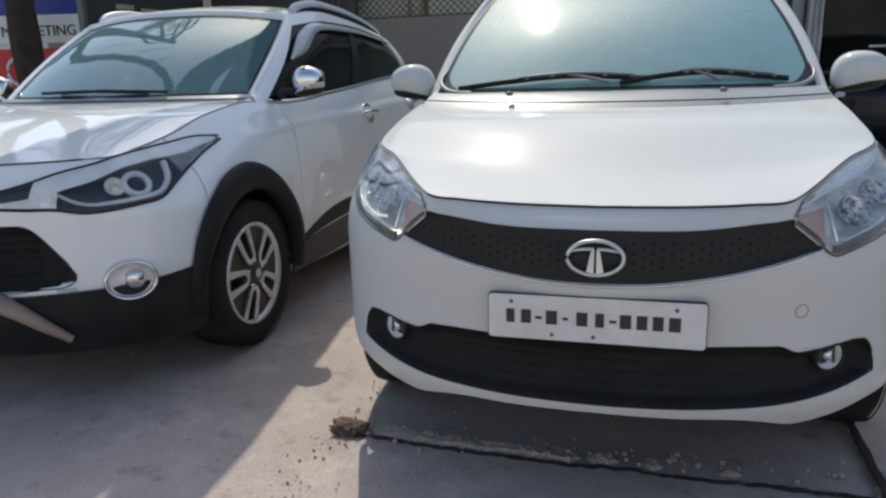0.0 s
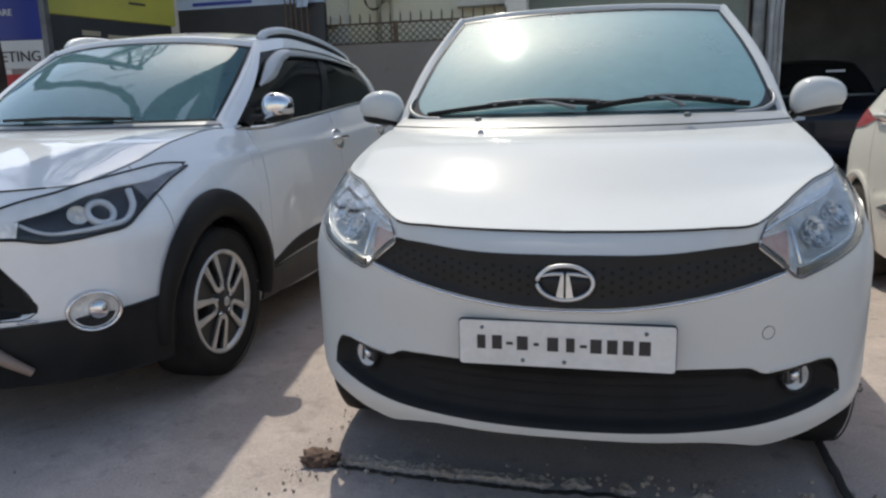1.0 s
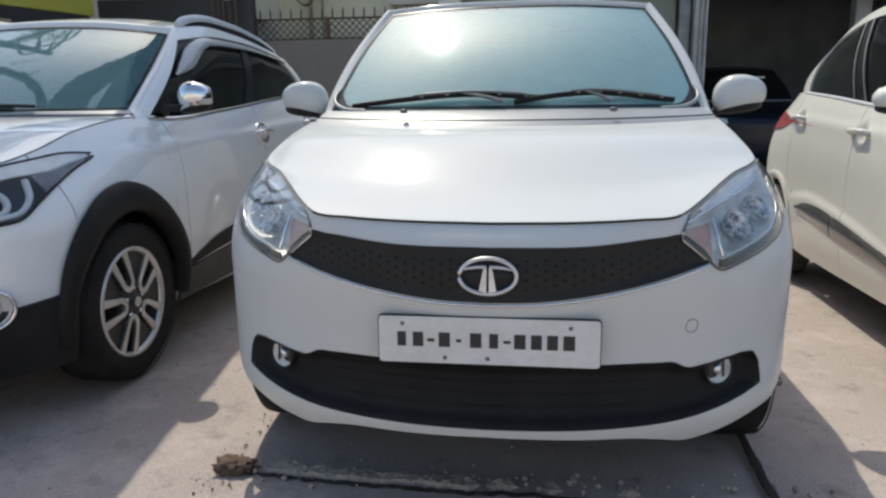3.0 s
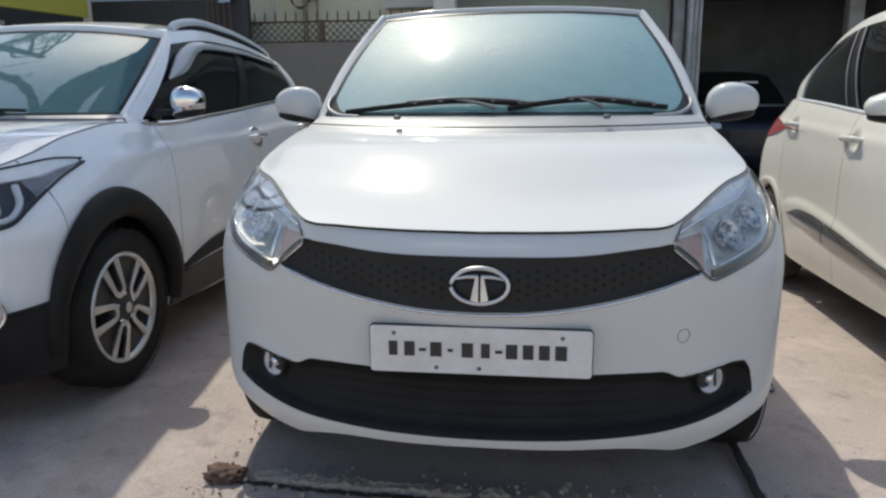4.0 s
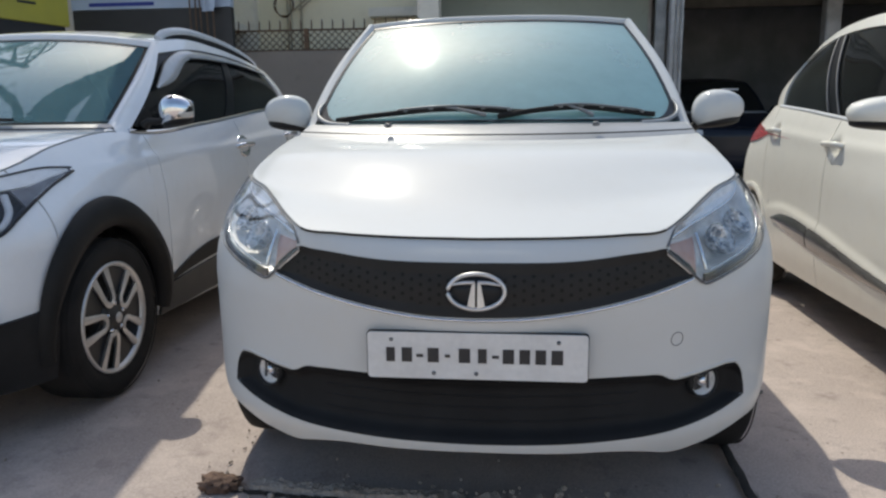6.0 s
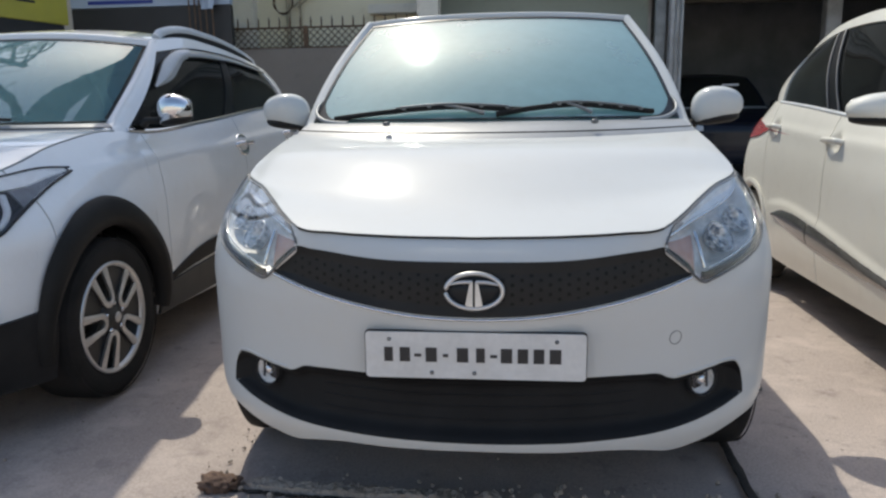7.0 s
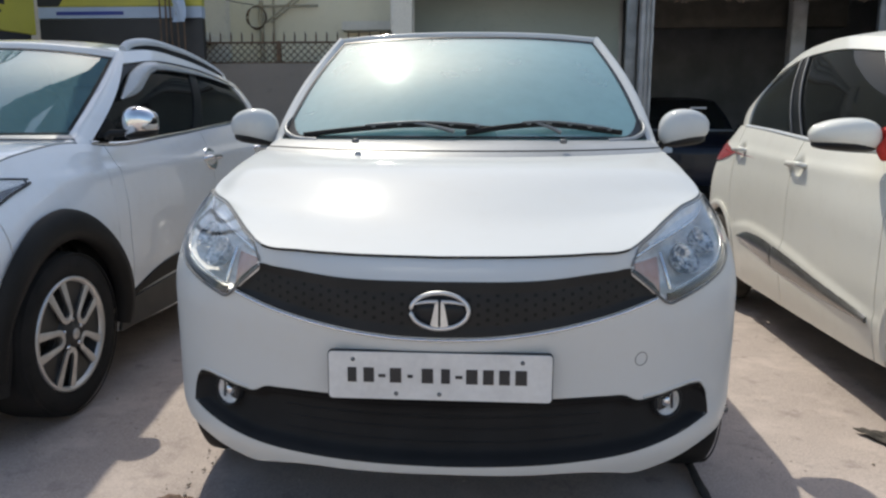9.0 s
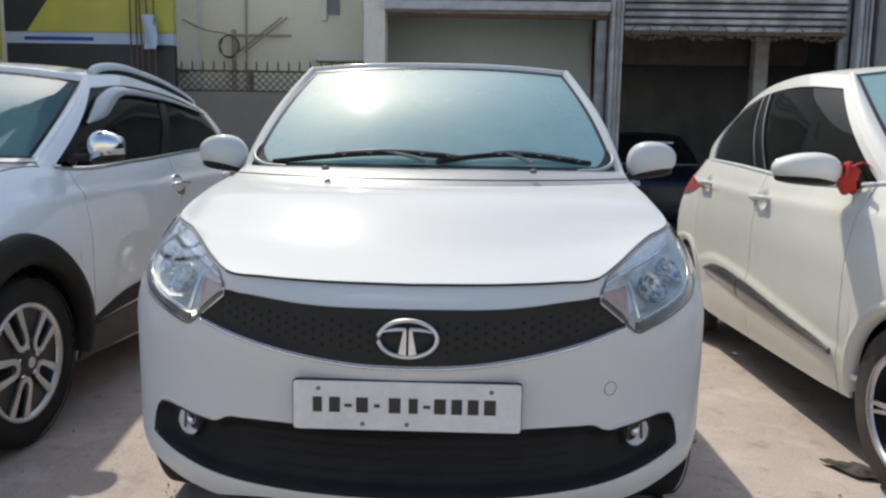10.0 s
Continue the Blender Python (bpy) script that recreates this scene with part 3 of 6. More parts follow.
def blade_spokes(hub, rim, h, m):
    """Five slim silver spokes over a dark wheel."""
    y = h * 0.84
    for k in range(5):
        turn = m @ Matrix.Rotation(radians(72 * k + 28), 4, "X")
        for e in (-1, 1):
            s = Geo().prism([(e * 0.004 - 0.008, 0.03), (e * 0.004 + 0.008, 0.03), (e * 0.016 + 0.005, rim * 0.98), (e * 0.016 - 0.005, rim * 0.98)], 0.022, turn @ pose(y + 0.006, 0, 0, 0, 0, 90), 0.003)
            part("spoke", s, ALLOY, hub, "slim silver spoke")
    part("hub_cap", Geo().lathe([(0.001, y + 0.022), (0.024, y + 0.020), (0.034, y + 0.012), (0.045, y - 0.01)], 28, m), ALLOY, hub, "silver hub cap")


def cowl_curve(mid, corner):
    (my, mz), (cx, cy, cz) = mid, corner

    def f(a):
        x = (2 * a - 1)
        k = abs(x) ** 2.4
        return np.column_stack([cx * x, my + (cy - my) * k, mz + (cz - mz) * k])

    return f


def car(name, label, sk, at, body, spec):
    """The shell of a hatchback on the skin sk: panels, bonnet, glass, roof and wheels, each a part. spec: see the three cars below."""
    top = thing(name, label, "car", at)
    hubs, hub_z, arch = spec["hubs"], spec["hub_z"], spec["arch"]

    def bottom(s):
        y = np.interp(abs(s), sk.s, sk.y)
        z = curve1(spec["sill"], abs(s))
        for h in hubs:
            d = arch**2 - (y - h) ** 2
            z = np.where(d > 0, np.maximum(z, hub_z + np.sqrt(np.maximum(d, 0))), z)
        return z

    def columns(s0, s1, step=0.012):
        s = list(np.linspace(s0, s1, max(int(abs(s1 - s0) / step), 4)))
        for h in hubs:
            for e in (-1, 1):
                for k in (0.9999, 1.0001, 0.99, 0.97):
                    for g in (-1, 1):
                        q = g * sk.sy(h + e * arch * k)
                        if min(s0, s1) < q < max(s0, s1):
                            s.append(q)
        return np.array(sorted(s))

    def panel(s0, s1, rows=44, z0=None, z1=None, inset=None, step=0.012):
        s = columns(min(s0, s1), max(s0, s1), step)
        lo = bottom(s) if z0 is None else z0(s)
        hi = sk.top(s)[:, 2] if z1 is None else z1(s)
        v = np.linspace(0, 1, rows)
        z = lo[:, None] + (hi - lo)[:, None] * v[None]
        S = np.broadcast_to(s[:, None], z.shape)
        p = sk.at(S, z)
        if inset is not None:
            p = p - sk.normal(S, z) * inset(S, z)[..., None]
        return p

    cuts = spec["cuts"]  # y of: bumper end, front door, B pillar, rear door end, rear bumper
    sb = sk.sy(cuts[0])
    g = 0.0032
    part("front_bumper", Geo().sheet(panel(-sb + g, sb - g, 100, inset=spec.get("inset"), step=0.006)), body, top, spec.get("bumper_label", ""))
    for e in (-1, 1):
        for nm, a, b in (("fender", cuts[0], cuts[1]), ("front_door", cuts[1], cuts[2]), ("rear_door", cuts[2], cuts[3]), ("quarter_panel", cuts[3], cuts[4])):
            p = part(nm, Geo().sheet(panel(e * (sk.sy(a) + g), e * (sk.sy(b) - g), 60, inset=spec.get("door_inset"))), body, top)
            if nm in spec["parts"]:
                spec["parts"][nm][e] = p
    se = sk.sy(cuts[4]) + g
    rear = [panel(e * se, e * (sk.s[-1] - 0.001)) for e in (-1, 1)]
    part("rear_bumper", Geo().sheet(rear[0]).sheet(rear[1]), body, top)
    # dark lining behind the gaps
    for e in (-1, 1):
        s = e * np.linspace(sk.sy(cuts[0]) - 0.02, sk.sy(cuts[4]), 120)
        s = s if e > 0 else s[::-1]
        lo, hi = bottom(s) + 0.02, sk.top(s)[:, 2] - 0.02
        z = lo[:, None] + (hi - lo)[:, None] * np.linspace(0, 1, 14)[None]
        S = np.broadcast_to(s[:, None], z.shape)
        part("inner_liner", Geo().sheet(sk.at(S, z) - sk.normal(S, z) * 0.02, 0.006), BLACKPLASTIC, top, "black inner lining")
    # bonnet
    sh, sc = spec["bonnet"]
    lift = np.array([0, -0.0, 0.004])
    edge = lambda s: sk.top(s) + lift
    lf, rf = (lambda e: (lambda b: edge(e * (sh + (sc - sh) * b))))(-1), (lambda e: (lambda b: edge(e * (sh + (sc - sh) * b))))(1)
    c = sk.top(np.array(sc))
    back = cowl_curve(spec["bonnet_back"], (c[0], c[1], c[2] + 0.004))
    p = coons(lambda a: edge((2 * a - 1) * sh), back, lf, rf, 81, 49, spec["bulge"], 4.0)
    bb = np.linspace(0, 1, 49)
    p[..., 2] += spec.get("wave", 0.0) * ((4 * np.linspace(0, 1, 81) * np.linspace(1, 0, 81)) ** 0.6)[:, None] * (np.sin(2 * np.pi * (bb - 0.4)) + math.sin(0.8 * np.pi))[None]
    bonnet = part("bonnet", Geo().sheet(p, 0.012), body, top, spec.get("bonnet_label", ""))
    # dark tubes drawn in place of the shade in the gap round the bonnet
    s = np.linspace(-sh, sh, 60)
    part("bonnet_gap_line", Geo().tube(sk.top(s) + np.array([0, -0.003, 0.001]), 0.0028, 6), RUBBER, bonnet, "dark gap under the bonnet edge")
    for e in (-1, 1):
        s = e * np.linspace(sh, sc, 60)
        part("bonnet_gap_line", Geo().tube(sk.top(s) + np.array([e * 0.001, 0, 0.0]), 0.0018, 6), GREYPLASTIC, bonnet, "dark gap beside the bonnet")
    # scuttle between bonnet and glass
    wb, wt = spec["glass_base"], spec["glass_top"]
    base, ttop = cowl_curve(*wb), cowl_curve(*wt)
    a = np.linspace(0.0, 1.0, 61)
    f, k = back(a) + np.array([0, 0.004, -0.012]), base(a) + np.array([0, 0.0, -0.004])
    v = np.linspace(0, 1, 9)[None, :, None]
    p = f[:, None] * (1 - v) + k[:, None] * v
    p[..., 2] += 0.012 * np.sin(np.pi * v[..., 0]) ** 0.7
    part("scuttle", Geo().sheet(p, 0.01), SCUTTLE, top, "pale grey plastic scuttle panel")
    for d in (0.06, 0.30):
        part("scuttle_groove", Geo().tube((p[:, 0] * (1 - d) + p[:, -1] * d) + np.array([0, 0, 0.010 * math.sin(math.pi * d) ** 0.7 + 0.001]), 0.0035, 6), RUBBER, top, "dark scuttle groove")
    # windscreen
    b, t = base(a), ttop(a)
    v = np.linspace(0, 1, 33)[None, :, None]
    p = b[:, None] * (1 - v) + t[:, None] * v
    bow = spec.get("bow", 0.03) * np.sin(np.pi * v) * (0.35 + 0.65 * (4 * a * (1 - a))[:, None, None])
    p = p + bow * np.array([0, -0.53, 0.85])
    w_ = 2 * a - 1
    p[..., 0] += spec.get("waist", 0.018) * np.sin(np.pi * v[..., 0]) * (np.sign(w_) * abs(w_) ** 3)[:, None]
    glass_p = p
    ws = part("windscreen", Geo().sheet(p, 0.005), spec.get("glass", WINDSCREEN), top, "green-tinted windscreen, its sky sheen partly painted into a film")
    ws.visible_shadow = False
    band = Geo()
    for i0, i1, j0, j1, k in ((0, 61, 0, 2, (0, 0.4)), (0, 61, 31, 33, (0.35, 1)), (0, 2, 1, 32, (0, 0.55)), (59, 61, 1, 32, (0.45, 1))):
        q = p[i0:i1, j0:j1] + np.array([0, -0.0016, 0.0026])
        if i1 - i0 == 2:
            q = np.stack([q[0] * (1 - w) + q[1] * w for w in k], 0)
        else:
            q = np.stack([q[:, 0] * (1 - w) + q[:, 1] * w for w in k], 1)
        band.sheet(q, 0.002)
    part("windscreen_border", band, GLOSSBLACK, top, "black glass border")
    # roof
    rail = spec["rail"]
    q = polyline(rail, np.linspace(0, 1, 40))
    left = q * np.array([-1, 1, 1])
    bk = cowl_curve((q[-1][1] + 0.05, q[-1][2] + 0.015), tuple(q[-1]))
    lip = np.array(spec.get("lip", (0, 0, 0)))
    p = coons(lambda a: ttop(a) + lip, bk, lambda b: polyline(left, b), lambda b: polyline(q, b), 41, 41, spec["crown"])
    part("roof", Geo().sheet(p, 0.02), body, top)
    if lip.any():
        aa = np.linspace(-0.03, 1.03, 43)
        lo_, hi_ = ttop(aa) + lip * np.array([0, 0.1, 0.08]), ttop(aa) + lip
        vv = np.linspace(0, 1, 7)[None, :, None]
        edge_ = lo_[:, None] * (1 - vv) + hi_[:, None] * vv + np.array([0, -0.35, 0.6]) * 0.012 * np.sin(np.pi * vv)
        part("roof_front_edge", Geo().sheet(edge_, 0.012), body, top)
    # sides above the belt
    y0, y1 = spec["belt"]

    def side(e, f, h):
        f, h = np.broadcast_arrays(np.asarray(f, float), np.asarray(h, float))
        lo = sk.top(np.interp(y0 + (y1 - y0) * f, sk.y, sk.s) * np.ones_like(f))
        lo = lo.copy()
        lo[..., 0] -= 0.012
        hi = polyline(q, f)
        p = lo + (hi - lo) * h[..., None]
        p[..., 0] += spec.get("belly", 0.035) * np.sin(np.pi * h)
        p[..., 0] *= e
        return p

    def face(e, f0, f1, h0, h1, nf=28, nh=12, out=0.0):
        f = np.linspace(f0, f1, nf)[:, None]
        lo = h0(f) if callable(h0) else h0
        hi = h1(f) if callable(h1) else h1
        h = lo + (hi - lo) * np.linspace(0, 1, nh)[None]
        p = side(e, f + 0 * h, h)
        p[..., 0] += e * out
        return p if e > 0 else p[::-1]

    fb0, fb1, fc = spec["pillars"]
    htop = spec["window_top"]
    for e in (-1, 1):
        part("roof_side", Geo().sheet(face(e, 0, 1, lambda f: htop(f) + 0.015, 1.0), 0.03), body, top)
        if "front_gap" in spec:
            part("front_pillar", Geo().sheet(face(e, -0.0, spec["front_gap"] + 0.004, 0.0, lambda f: htop(f) + 0.02, 8), 0.02), body, top)
        part("rear_pillar", Geo().sheet(face(e, fc, 1, -0.02, lambda f: htop(f) + 0.02), 0.03), body, top)
        part("door_pillar", Geo().sheet(face(e, fb0, fb1, 0.0, lambda f: htop(f) + 0.012, out=-0.004), 0.02), GLOSSBLACK, top, "black pillar between the windows")
        if "pillar_lines" in spec:
            hh = np.linspace(0.03, float(htop(np.array(fb0))), 16)
            for f in (fb0 - 0.004, fb1 + 0.004):
                part("pillar_trim", Geo().tube(side(e, f + 0 * hh, hh), 0.006, 6), spec["pillar_lines"], top, "thin grey trim along the window edge")
        for f0, f1 in ((spec.get("front_gap", 0.0), fb0), (fb1, fc)):
            part("side_window", Geo().sheet(face(e, f0, f1, 0.03, htop, out=-0.010), 0.004), TINTED, top, "dark tinted side window")
        fl = np.linspace(0.0, fc + 0.01, 40)
        strip = side(e, fl, 0.02 + 0 * fl) + np.array([0.004 * e, 0, 0])
        part("belt_strip", Geo().tube(strip, 0.009, 6, 1.2), spec.get("belt_mat", GLOSSBLACK), top, spec.get("belt_label", "black window belt strip"))
        u = np.linspace(0, 1, 30)
        inner = glass_p[-1 if e > 0 else 0]
        inner = polyline(inner, u)
        outer = side(e, 0 * u, u)
        foot_i = inner[:1] + np.array([[e * 0.01, -0.07, -0.035]])
        foot_o = outer[:1] + np.array([[0, -0.13, -0.02]])
        inner, outer = np.concatenate([foot_i, inner]), np.concatenate([foot_o, outer])
        v = np.linspace(-0.02, 1.06, 9)[None, :, None]
        p = inner[:, None] * (1 - v) + outer[:, None] * v
        nn = np.cross(outer - inner, np.gradient(inner, axis=0)) * e
        nn /= np.linalg.norm(nn, axis=1, keepdims=True)
        p = p - nn[:, None] * 0.016 * np.sin(np.pi * np.clip(v, 0, 1)) * -1
        part("windscreen_pillar", Geo().sheet(p if e < 0 else p[:, ::-1], 0.03), body, top)
    # tail
    tl = side(1, np.array(1.0), np.linspace(0, 1, 12))
    tr = side(-1, np.array(1.0), np.linspace(0, 1, 12))
    v = np.linspace(0, 1, 21)[:, None, None]
    p = tl[None] * (1 - v) + tr[None] * v
    p[..., 1] += 0.12 * (np.sin(np.pi * v[..., 0]) ** 0.6)
    part("tailgate_glass", Geo().sheet(p, 0.01), TINTED, top, "dark tailgate window")
    p2 = np.stack([tl[0] * (1 - w) + tr[0] * w for w in np.linspace(0, 1, 21)])
    p2[:, 1] += 0.12 * np.sin(np.pi * np.linspace(0, 1, 21)) ** 0.6
    tt = sk.top(np.concatenate([np.linspace(sk.sy(y1), sk.s[-1], 11), -np.linspace(sk.s[-1], sk.sy(y1), 11)[1:]]))
    part("tail_shelf", Geo().sheet(np.stack([p2, tt + np.array([0, 0, -0.004])], 1), 0.012), body, top)
    # floor, cabin and wheels
    s_ = np.linspace(0.08, sk.s[-1] - 0.1, 90)
    rim_ = sk.at(s_, 0.32 + 0 * s_) - sk.normal(s_, 0.32 + 0 * s_) * 0.05
    near = np.min([abs(rim_[:, 1] - h) for h in hubs], axis=0) < arch + 0.03
    rim_[:, 0] = np.minimum(rim_[:, 0], np.where(near, sk.x.max() - 0.30, 9.0))
    floor_ = np.stack([rim_ * np.array([k, 1, 1]) for k in np.linspace(1, -1, 7)], 1)
    part("underbody", Geo().sheet(floor_, 0.03), BLACKPLASTIC, top, "black underbody")
    part("bulkhead", Geo().box(-0.69, spec["dash"] - 0.12, 0.3, 0.69, spec["dash"] - 0.06, 0.90, 0.02), INTERIOR, top, "dark bulkhead")
    for e in (-1, 1):
        for h in hubs:
            u = np.linspace(0.17, math.pi - 0.17, 24)
            w = np.array([sk.x.max() - 0.14, sk.x.max() - 0.52])
            p = np.stack([np.stack([e * ww + 0 * u, h - np.cos(u) * (arch + 0.02), hub_z + np.sin(u) * (arch + 0.02)], -1) for ww in w], 1)
            part("wheel_housing", Geo().sheet(p if e < 0 else p[::-1], 0.01), BLACKPLASTIC, top, "black wheel housing")
            wheel(top, (e * spec["track"], h, hub_z), spec["tyre"], spec["rim"], spec["tyre_width"], e, spec["cover"], spec.get("rubber", RUBBER), spec.get("inside", DARKALLOY))
    cabin(top, spec)
    return top, panel, side, face


def cabin(top, spec):
    """Dashboard, steering wheel, seats and the mirror behind the windscreen."""
    y, z = spec["dash"], spec["dash_z"]
    u = np.linspace(-0.69, 0.69, 31)
    v = np.linspace(-0.45, 1, 13)
    p = np.stack([np.stack([u, y + 0.42 * k - 0.10 * (1 - (u / 0.70) ** 2) + 0 * u, z + 0.05 * np.sin(k * 3.0) * (1 - 0.3 * (u / 0.70) ** 2) - 0.10 * max(k - 0.8, 0) * 5], -1) for k in v], 1)
    part("dashboard", Geo().sheet(p, 0.03), INTERIOR, top, "dark grey dashboard")
    w = np.linspace(0, 2 * math.pi, 33)
    c = Matrix.Translation((-0.34, y + 0.52, z + 0.0)) @ Matrix.Rotation(radians(28), 4, "X")
    ring = Geo().tube(np.stack([0.185 * np.cos(w), 0 * w, 0.185 * np.sin(w)], -1), 0.015, 8, caps=False)
    ring.tube([(-0.18, 0, 0), (0.18, 0, 0)], 0.016, 6).tube([(0, 0, 0), (0, 0, -0.18)], 0.016, 6).blob((0, 0.0, -0.01), (0.075, 0.03, 0.06), 2.5, 16)
    part("steering_wheel", Geo().join(ring, c), INTERIOR, top, "dark steering wheel")
    for x in (-0.34, 0.34):
        s = Geo().blob((x, y + 1.0, z - 0.30), (0.24, 0.26, 0.09), 3.5, 20).blob((x, y + 1.27, z + 0.02), (0.23, 0.07, 0.33), 3.5, 20)
        seat = part("seat", s, SEATCLOTH, top, "grey cloth front seat")
        part("headrest", Geo().blob((x, y + 1.32, z + 0.42), (0.13, 0.05, 0.085), 3, 16), SEATCLOTH, seat)
    s = Geo().blob((0, y + 1.95, z - 0.28), (0.6, 0.25, 0.1), 4, 20).blob((0, y + 2.2, z + 0.0), (0.6, 0.07, 0.28), 4, 20)
    part("rear_seat", s, SEATCLOTH, top, "grey cloth rear bench")
    mt = spec["glass_top"][0]
    part("rear_view_mirror", Geo().blob((0, mt[0] - 0.06, mt[1] - 0.10), (0.11, 0.018, 0.032), 3.5, 16), INTERIOR, top, "black rear-view mirror")


def door_mirror(top, c, e, h, shell, low, base):
    """A door mirror: shell, dark lower half, stalk. e: side."""
    def lean(x, y, z):
        return x, y + 0.25 * abs(x), z * (1 - 0.20 * (x * e)) + 0.12 * x * e - 0.12 * x * x
    m = part("mirror_shell", Geo().blob(c, h, 2.45, 32, lean), shell, top, "rounded mirror shell")
    part("mirror_base", Geo().blob((c[0], c[1] + 0.006, c[2] - h[2] * 0.60), (h[0] * 0.88, h[1] * 0.95, h[2] * 0.48), 2.6, 28, lean), low, m, "black lower half of the mirror")
    part("mirror_stalk", Geo().tube([(c[0] - e * h[0] * 0.7, c[1] + 0.01, c[2] - h[2] * 0.7), (base[0] + e * 0.02, base[1], base[2] + 0.02), base], [0.02, 0.024, 0.03], 10, 0.7), low, m, "black mirror stalk")
    part("mirror_sail", Geo().prism([(-0.08, -0.03), (0.08, -0.03), (0.065, 0.03), (0.01, 0.055)], 0.014, Matrix.Translation((base[0] - e * 0.015, base[1] + 0.03, base[2] + 0.03)) @ Matrix.Rotation(radians(90), 4, "Z"), 0.002), low, m, "black triangular mirror foot")
    part("mirror_glass", Geo().blob((c[0], c[1] + h[1] * 0.9, c[2]), (h[0] * 0.85, 0.012, h[2] * 0.8), 3, 20), CHROME, m, "mirror glass")

# ---- helpers for what sits on a skin ----


def smooth_step(t):
    t = np.clip(t, 0, 1)
    return t * t * (3 - 2 * t)


def band(sk, s0, s1, lo, hi, out, ns=60, nz=14):
    """A patch of the skin between the heights lo(s) and hi(s), lifted by out (a number, or a function of its two shares)."""
    s = np.linspace(s0, s1, ns)
    a, b = lo(abs(s)), hi(abs(s))
    v = np.linspace(0, 1, nz)
    z = a[:, None] + (b - a)[:, None] * v[None]
    S = np.broadcast_to(s[:, None], z.shape)
    u = (s - s0) / (s1 - s0)
    d = out(u[:, None] + 0 * z, v[None] + 0 * z) if callable(out) else out + 0 * z
    return sk.out(S, z, d)


def hollow(sk, s0, s1, lo, hi, depth, rim=0.02):
    """How far the skin is sunk between lo and hi."""

    def f(S, Z):
        a = abs(S)
        d = np.minimum(np.minimum(Z - lo(a), hi(a) - Z), np.minimum(a - s0 if s0 > 0 else 9.0, s1 - a))
        return depth * smooth_step((d - 0.002) / rim)

    return f


def dish(depth, eu=0.12, ev=0.16):
    return lambda u, v: -depth * smooth_step(np.minimum(np.minimum(u, 1 - u) / eu, np.minimum(v, 1 - v) / ev)) + 0.0015


def on_skin(sk, s, z, d=0.0):
    """A frame on the skin: x along it, -y outwards, z up."""
    p, n = sk.out(np.array(float(s)), np.array(float(z)), d), sk.normal(np.array(float(s)), np.array(float(z)))
    y = -Vector(n)
    x = y.cross(Vector((0, 0, 1))).normalized()
    zz = x.cross(y)
    return Matrix(((x.x, y.x, zz.x, p[0]), (x.y, y.y, zz.y, p[1]), (x.z, y.z, zz.z, p[2]), (0, 0, 0, 1)))


FACE_X = pose(0, 0, 0, 0, 0, -90)  # turns a lathe's x axis to -y, outwards on a skin


def lathe_on(sk, s, z, profile, d=0.0, n=32, squash=(1, 1, 1)):
    return Geo().lathe(profile, n, on_skin(sk, s, z, d) @ Matrix.Diagonal((*squash, 1)) @ FACE_X)


# ---- the white hatchback in the middle bay ----
k1 = lambda keys: (lambda a: curve1(keys, a))
LAMP_LO = k1([(0.44, 0.748), (0.499, 0.704), (0.558, 0.664), (0.58, 0.668), (0.625, 0.678), (0.72, 0.70), (0.80, 0.724), (0.86, 0.757), (0.92, 0.805), (0.97, 0.884)])
LAMP_HI = lambda a: np.minimum(MIDHATCH.top(a)[..., 2] - 0.007, curve1([(0.44, 0.751), (0.458, 0.784), (0.49, 0.815), (0.53, 0.86)], a) + np.where(a > 0.53, 1.0, 0.0))
GRILLE_HI = k1([(0, 0.728), (0.235, 0.732), (0.40, 0.748), (0.445, 0.751), (0.49, 0.722), (0.525, 0.690)])
GRILLE_LO = k1([(0, 0.605), (0.12, 0.609), (0.25, 0.625), (0.40, 0.654), (0.525, 0.687)])
DAM_HI = k1([(0, 0.455), (0.18, 0.454), (0.40, 0.451), (0.445, 0.448), (0.478, 0.433), (0.53, 0.433), (0.60, 0.440), (0.67, 0.443), (0.70, 0.436), (0.722, 0.412), (0.74, 0.365)])
DAM_LO = k1([(0, 0.300), (0.3, 0.303), (0.46, 0.309), (0.6, 0.326), (0.74, 0.350)])
h1, h2 = hollow(MIDHATCH, 0, 0.74, DAM_LO, DAM_HI, 0.045, 0.010), hollow(MIDHATCH, 0.44, 0.97, LAMP_LO, LAMP_HI, 0.085, 0.012)
h3 = hollow(MIDHATCH, 0, 0.525, GRILLE_LO, GRILLE_HI, 0.016, 0.008)
midhatch_inset = lambda S, Z: np.maximum(np.maximum(h1(S, Z), h2(S, Z)), h3(S, Z))
